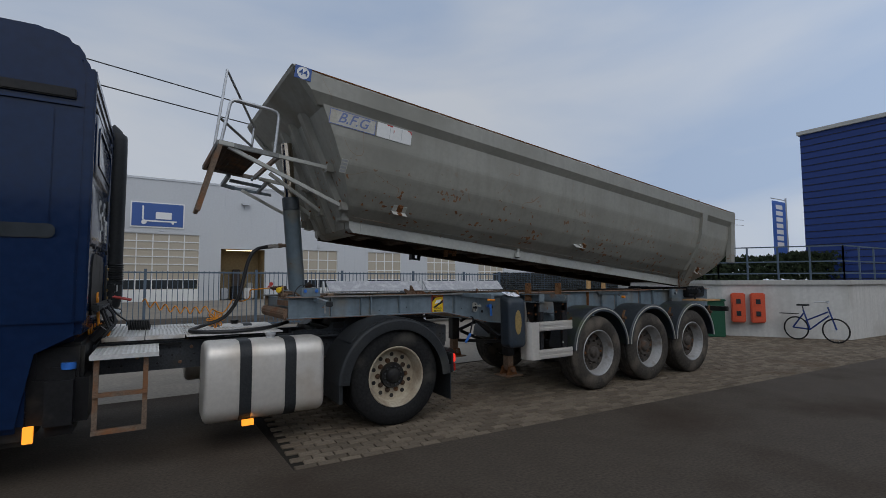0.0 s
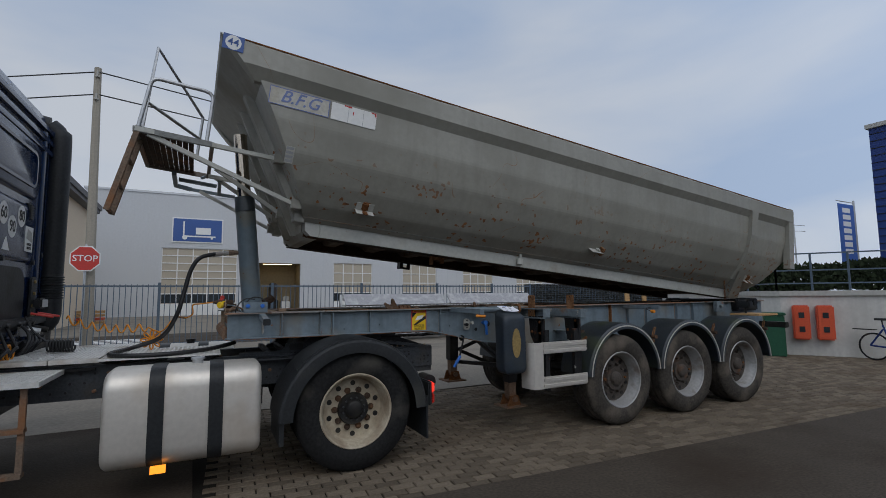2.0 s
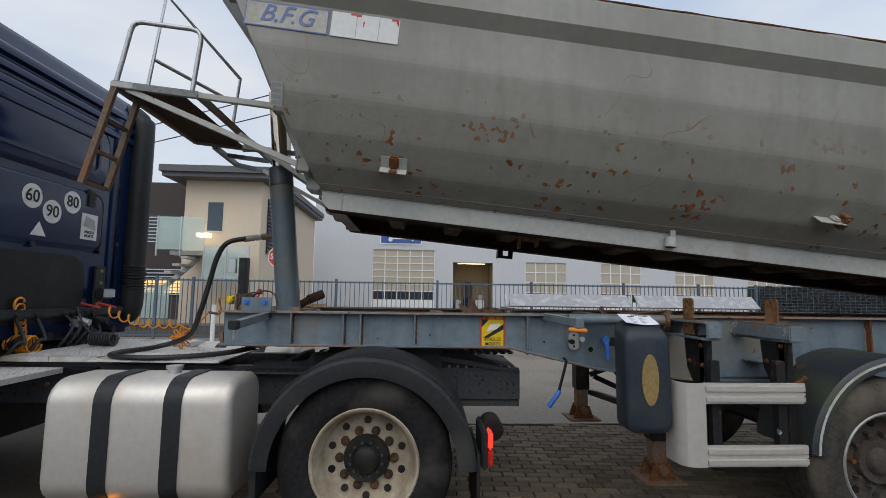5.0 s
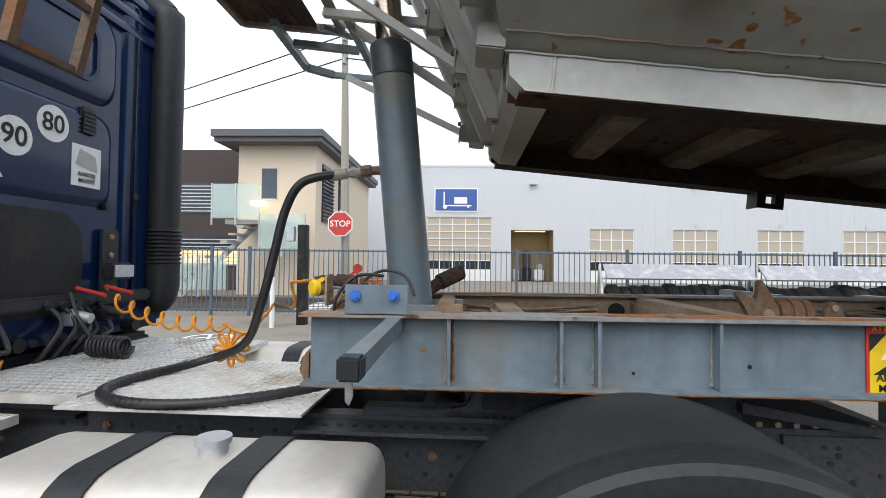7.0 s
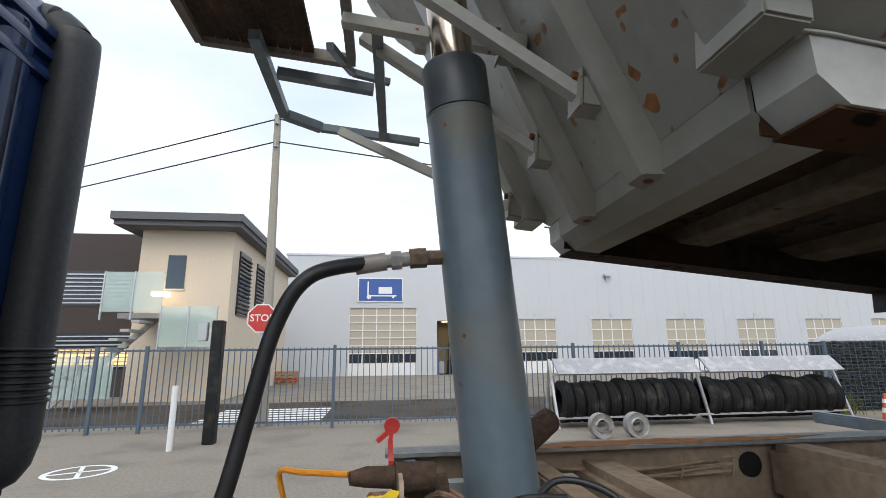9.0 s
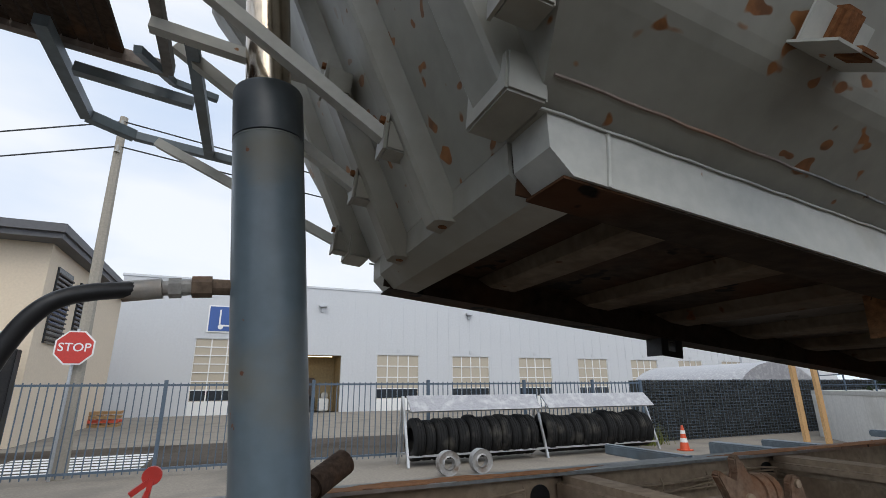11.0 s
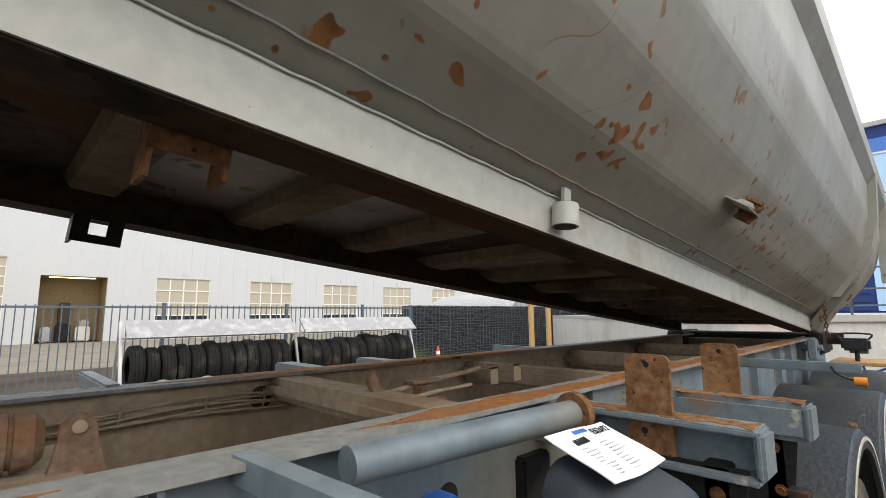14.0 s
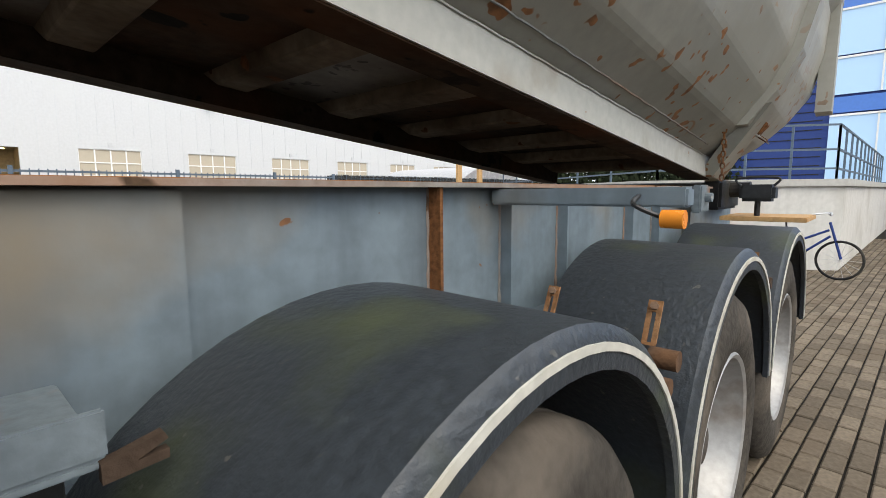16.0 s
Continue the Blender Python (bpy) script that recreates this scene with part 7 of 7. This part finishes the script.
for s in (-1, 1):
    b = BM()
    pierced(b, 4.75, 5.32, YC + s * 0.27 - 0.13, YC + s * 0.27 + 0.13, 1.14, 0.06, 0.05, 0.018, 0.014)
    rp = part("ramp_grid", b, "black", truck, "black pierced coupling ramp")
    b = BM()
    prism(b, [(4.72, 1.0), (5.34, 0.95), (5.34, 1.0), (4.9, 1.15), (4.72, 1.16)], YC + s * 0.41 - 0.012, YC + s * 0.41 + 0.012)
    part("ramp_cheek", b, "black", rp)
    for k in range(8):
        b = BM()
        tube(b, [(4.78 + 0.07 * k, YC + s * 0.42, 1.03), (4.78 + 0.07 * k, YC + s * 0.43, 1.03)], 0.013, 6)
        part("bolt", b, "inner", rp)
b = BM()
for x in (3.45, 3.62):
    box(b, x, x + 0.05, 8.86, 9.64, 1.02, 1.07, bevel=0.006)
box(b, 3.2, 3.8, 8.82, 8.92, 1.0, 1.05, bevel=0.006)
tube(b, [(3.3, 8.98, 0.95), (3.7, 8.98, 0.95)], 0.07, 14)
tube(b, [(3.3, 9.45, 0.95), (3.7, 9.45, 0.95)], 0.08, 14)
part("frame_gear", b, "railsteel", truck, "black brackets and air vessels on the frame", smooth=35)
b = BM()
prism(b, [(8.70, 0.99), (8.80, 1.005), (8.80, 0.94), (8.788, 0.94), (8.788, 0.99), (8.70, 0.975)], 2.95, 3.75, "x")
lg = part("pierced_ledge", b, "railsteel", truck, "dark pierced angle along the frame")
for k in range(12):
    b = BM()
    tube(b, [(3.0 + 0.062 * k, 8.75, 0.994), (3.0 + 0.062 * k, 8.75, 1.0)], 0.015, 12)
    part("hole", b, "ink", lg)
for s in (-1, 1):
    b = BM()
    prism(b, [(3.50, 0.99), (3.56, 1.06), (3.64, 1.06), (3.66, 1.13), (3.86, 1.13), (3.88, 1.05), (3.96, 1.04), (4.06, 0.98), (4.06, 0.955), (3.90, 0.99), (3.84, 0.975), (3.68, 0.975), (3.60, 1.0), (3.50, 0.96)], YC + s * 0.40 - 0.03, YC + s * 0.40 + 0.03, bevel=0.008)
    pd = part("pedestal", b, "railsteel", truck, "cast coupling pedestal", smooth=30)
    b = BM()
    prism(b, rounded(3.69, 3.83, 1.055, 1.12, 0.02, 3), YC + s * 0.40 - 0.034, YC + s * 0.40 - 0.0305)
    part("recess", b, "ink", pd)
    b = BM()
    for k in range(4):
        box(b, 3.70 + 0.034 * k, 3.724 + 0.034 * k, YC + s * 0.40 - 0.0345, YC + s * 0.40 - 0.030, 1.0, 1.03)
    part("cast_mark", b, "black", pd)
    for x in (3.47, 3.56, 4.0):
        b = BM()
        tube(b, [(x, YC + s * 0.40, 0.94), (x, YC + s * 0.40, 1.01)], 0.018, 8)
        tube(b, [(x, YC + s * 0.40, 0.96), (x, YC + s * 0.40, 0.985)], 0.03, 6)
        part("bolt", b, "dustrust", pd)
# coiled air lines
def coil(p0, p1, turns, r, sag):
    P = []
    for i in range(turns * 10 + 1):
        t_ = i / (turns * 10)
        c = Vector(p0).lerp(Vector(p1), t_) - Vector((0, 0, sag * math.sin(math.pi * t_)))
        a = t_ * turns * math.tau
        P.append(c + Vector((0, r * math.cos(a), r * math.sin(a))))
    return P
b = BM()
tube(b, coil((1.62, 9.42, 1.42), (2.34, 9.28, 1.32), 7, 0.04, 0.05), 0.0075, 6)
tube(b, smooth_path([(2.34, 9.28, 1.32), (2.46, 9.3, 1.27), (2.55, 9.36, 1.38), (2.58, 9.37, 1.42), (2.68, 9.33, 1.405), (2.75, 9.22, 1.45), (2.75, 9.16, 1.54), (2.82, 9.08, 1.555), (2.94, 8.975, 1.57)]), 0.0075, 6)
for k in range(8):
    a = k * math.tau / 8
    c = Vector((2.38, 9.28, 1.19))
    e = c + Vector((0.10 * math.cos(a), 0.02, 0.10 * math.sin(a)))
    tube(b, smooth_path([c, c.lerp(e, 0.7) + Vector((0.015 * -math.sin(a), 0, 0.015 * math.cos(a))), e, c.lerp(e, 0.7) - Vector((0.015 * -math.sin(a), 0, 0.015 * math.cos(a))), c], 3), 0.0075, 6)
part("air_line", b, "orange", truck, "orange coiled air line", smooth=60)
b = BM()
tube(b, coil((2.575, 9.368, 1.42), (2.68, 9.33, 1.405), 8, 0.009, 0.0), 0.0045, 6)
part("spring_guard", b, "dustrust", truck, "brass-coloured spring on the air line", smooth=50)
b = BM()
tube(b, coil((CX + 0.03, 8.92, 1.5), (CX + 0.05, 8.95, 1.2), 6, 0.05, 0.0), 0.009, 6)
tube(b, coil((CX - 0.04, 8.94, 1.16), (CX + 0.14, 8.98, 1.15), 7, 0.07, 0.0), 0.009, 6)
part("spare_air_line", b, "orange", truck, "orange coiled hose", smooth=60)
b = BM()
tube(b, coil((CX + 0.28, 9.43, 1.16), (CX + 0.5, 9.42, 1.155), 9, 0.055, 0.0), 0.010, 6)
tube(b, smooth_path([(CX + 0.28, 9.43, 1.2), (CX + 0.16, 9.48, 1.3), (CX + 0.08, 9.5, 1.45)]), 0.01, 6)
part("electric_coil", b, "hose", truck, "black coiled cable", smooth=60)
for y in (9.5, 9.72):
    b = BM()
    tube(b, [(CX + 0.12, y, 1.48), (CX + 0.3, y, 1.44)], 0.012, 8)
    part("red_lever", b, "red", truck)
b = BM()
box(b, CX + 0.06, CX + 0.14, 9.75, 9.95, 1.52, 1.63, bevel=0.02)
wl_ = part("work_lamp", b, "plastic", truck, "black work lamp with clear lens")
b = BM()
box(b, CX + 0.138, CX + 0.146, 9.765, 9.935, 1.535, 1.615, bevel=0.003)
part("lens", b, "galv", wl_)
# lines and levers at the foot of the cab
for k, (y, mt_) in enumerate(((9.35, "hose"), (9.45, "hose"), (9.55, "hose"), (9.6, "black"), (9.72, "hose"), (9.05, "hose"), (8.85, "hose"))):
    b = BM()
    tube(b, smooth_path([(CX + 0.06, y, 1.4), (CX + 0.14, y + 0.03, 1.3 - 0.02 * k), (CX + 0.16, y - 0.06, 1.18), (CX + 0.05, y - 0.1, 1.02)]), 0.014, 8)
    tube(b, [(CX + 0.04, y, 1.4), (CX + 0.10, y, 1.38)], 0.026, 10)
    part("air_hose", b, mt_, truck, smooth=50)
for k, y in enumerate((9.5, 9.75)):
    b = BM()
    tube(b, [(CX + 0.08, y, 1.33), (CX + 0.2, y + 0.02, 1.3)], 0.03, 12)
    box(b, CX + 0.05, CX + 0.13, y - 0.04, y + 0.04, 1.26, 1.34, bevel=0.008)
    part("line_coupling", b, "galv" if k == 0 else "black", truck, smooth=35)

truck.location.y += 0.06

# ---- papers on the tool box ----
b = BM()
mp = pose(6.033, 8.198, 1.458, 0, 2.5, 2) @ pose(0, 0, 0, 23)
nx_, ny_ = 8, 6
def sag(u, v):
    """The sheet lifts a little at its corners."""
    return 0.003 * math.sin(3 * u + 2 * v) + 0.004 * u * u
top = [(-0.118 + 0.236 * i / nx_, -0.074 + 0.148 * j / ny_, sag(2 * i / nx_ - 1, 2 * j / ny_ - 1)) for j in range(ny_ + 1) for i in range(nx_ + 1)]
for dz, turn in ((0.0, 1), (-0.002, -1)):
    put(b, [mp @ Vector((x, y, z + dz)) for x, y, z in top], [tuple([k, k + 1, k + nx_ + 2, k + nx_ + 1][::turn]) for j in range(ny_) for k in range(j * (nx_ + 1), j * (nx_ + 1) + nx_)])
paper = single("paper_sheet", b, "paper", "printed white sheet lying on the tool box", "paper")
def on_sheet(name, x0, x1, y0, y1, material):
    b = BM()
    z = sag((x0 + x1) / 0.236, (y0 + y1) / 0.148)
    box(b, x0, x1, y0, y1, z - 0.001, z + 0.0012, mp)
    part(name, b, material, paper)
text("lettering", "E62692", 0.024, mp @ Matrix.Translation((0.06, 0.048, 0.006)), "ink", paper, 0.0006)
on_sheet("logo_bar", -0.03, 0.02, 0.056, 0.066, "lblue")
for k in range(12):
    on_sheet("barcode_bar", -0.06 + 0.004 * k, -0.058 + 0.004 * k + 0.0007 * (k % 3), 0.030, 0.046, "ink")
for k in range(9):
    y = 0.018 - 0.0095 * k
    on_sheet("print_bar", -0.06, -0.06 + 0.02 + 0.009 * (k * 7 % 4), y, y + 0.0022, "print")
    on_sheet("print_bar", 0.01, 0.01 + 0.03 + 0.012 * (k * 5 % 4), y, y + 0.0018, "print")

# ---- cone, grass, pallet stack by the fence ----
cone = thing("traffic_cone", (16.1, 19.3, 0), "orange traffic cone with white bands beside the gabion", "cone")
b = BM()
box(b, 15.93, 16.27, 19.13, 19.47, 0, 0.04, bevel=0.01)
tube(b, [(16.1, 19.3, 0.04), (16.1, 19.3, 0.72)], [0.14, 0.03], 20)
part("body", b, "fire", cone, smooth=40)
for z0, z1 in ((0.24, 0.36), (0.48, 0.58)):
    b = BM()
    tube(b, [(16.1, 19.3, z0), (16.1, 19.3, z1)], [0.145 - 0.16 * (z0 - 0.04), 0.145 - 0.16 * (z1 - 0.04)], 20, caps=False)
    part("band", b, "white", cone, smooth=40)
rg = random.Random(12)
b = BM()
for k in range(260):
    x, y = 16.25 + rg.gauss(0, 0.3), 20.9 + rg.gauss(0, 0.15)
    h, a_ = rg.uniform(0.25, 0.75), rg.uniform(0, math.tau)
    dx, dy = 0.25 * h * math.cos(a_), 0.25 * h * math.sin(a_)
    put(b, [(x - 0.012, y, 0), (x + 0.012, y, 0), (x + dx + 0.004, y + dy, h)], [(0, 1, 2)])
single("grass_tuft", b, "leaf", "wild yellow-green grass tuft beside the gabion", "grass", kind="stuff")
pal = thing("pallet_stack", (-3.3, 40.8, 0), "low stack of orange timber pallets before the hall", "pallets")
for k in range(4):
    b = BM()
    for i in range(5):
        box(b, -4.4 + 0.45 * i, -4.1 + 0.45 * i, 40.2, 41.4, 0.12 + 0.22 * k, 0.16 + 0.22 * k)
    for i in range(3):
        box(b, -4.4, -2.3, 40.25 + 0.5 * i, 40.35 + 0.5 * i, 0.0 + 0.22 * k, 0.12 + 0.22 * k)
    part("pallet", b, "fire" if k == 1 else "wood", pal)

b = BM()
for k in range(5200):
    t_ = rg.random()
    x, y = 23.5 + 8.0 * t_ + rg.gauss(0, 0.1), 17.2 - 4.4 * t_ + rg.gauss(0, 0.3)
    z = 1.68 + rg.random() * (1.25 + 0.15 * math.sin(9 * t_))
    s_, a_ = rg.uniform(0.06, 0.13), rg.uniform(0, math.tau)
    put(b, [(x - s_ * math.cos(a_), y - s_ * math.sin(a_), z), (x + s_ * math.cos(a_), y + s_ * math.sin(a_), z + rg.uniform(-0.05, 0.05)), (x + rg.uniform(-0.05, 0.05), y, z + 1.5 * s_)], [(0, 1, 2)])
single("hedge", b, "hedge", "low dark clipped hedge on the terrace", "hedge", kind="stuff")

# ---- planks behind the chassis ----
for i, x in enumerate((17.6, 18.55)):
    b = BM()
    box(b, x - 0.09, x + 0.09, 16.58, 16.66, 0, 2.65 - 0.1 * i)
    single("plank", b, "wood", "pale sawn timber plank standing upright", "plank", "planks")

# ---- paving blocks ----
rngp = random.Random(9)
L_, W_ = 0.215, 0.108
def block_mesh():
    b = BM()
    box(b, -L_ / 2 + 0.006, L_ / 2 - 0.006, -W_ / 2 + 0.006, W_ / 2 - 0.006, -0.03, 0.0)
    top = [v for v in b.verts if v.co.z > -0.01]
    es = [e for e in b.edges if all(v in top for v in e.verts)]
    bmesh.ops.bevel(b, geom=es, offset=0.007, segments=1, affect="EDGES")
    return finish(b, "paver", "block")
block = block_mesh()
count = 0
verts, faces = [], []
base = [v.co.copy() for v in block.vertices]
polys = [tuple(p.vertices) for p in block.polygons]
ang = math.atan2(-3.67, 57.2)
ux, uy = Vector((math.cos(ang), math.sin(ang))), Vector((-math.sin(ang), math.cos(ang)))
org = Vector((2.8, 7.42))
for j in range(40):
    for i in range(110):
        c = org + ux * (0.12 + L_ * (i + 0.5 * (j % 2))) + uy * (W_ * (j + 0.5))
        if c.y > 11.15 or c.x < 2.86:
            continue
        z = rngp.uniform(-0.003, 0.004)
        if j < 8 and 3.0 < c.x < 11.0 and count < 300:
            ob = new("block", block)
            ob.matrix_basis = Matrix.Translation((c.x, c.y, z)) @ Matrix.Rotation(ang, 4, "Z")
            ob.parent = pavement
            count += 1
        else:
            k = len(verts)
            verts += [(c.x + ux.x * v.x + uy.x * v.y, c.y + ux.y * v.x + uy.y * v.y, v.z + z) for v in base]
            faces += [tuple(q + k for q in p) for p in polys]
me = bpy.data.meshes.new("blocks")
me.from_pydata(verts, [], faces)
me.materials.append(M["paver"])
ob = new("blocks", me)
ob.parent = pavement
ob["kind"] = "stuff"

# the site lies a little below the datum of the vehicles
for ob in scene.objects:
    if ob.parent is None and ob.name not in ("camera", "sun", "tipping_trailer", "tractor_truck", "access_platform", "paper_sheet"):
        ob.location.z -= 0.04
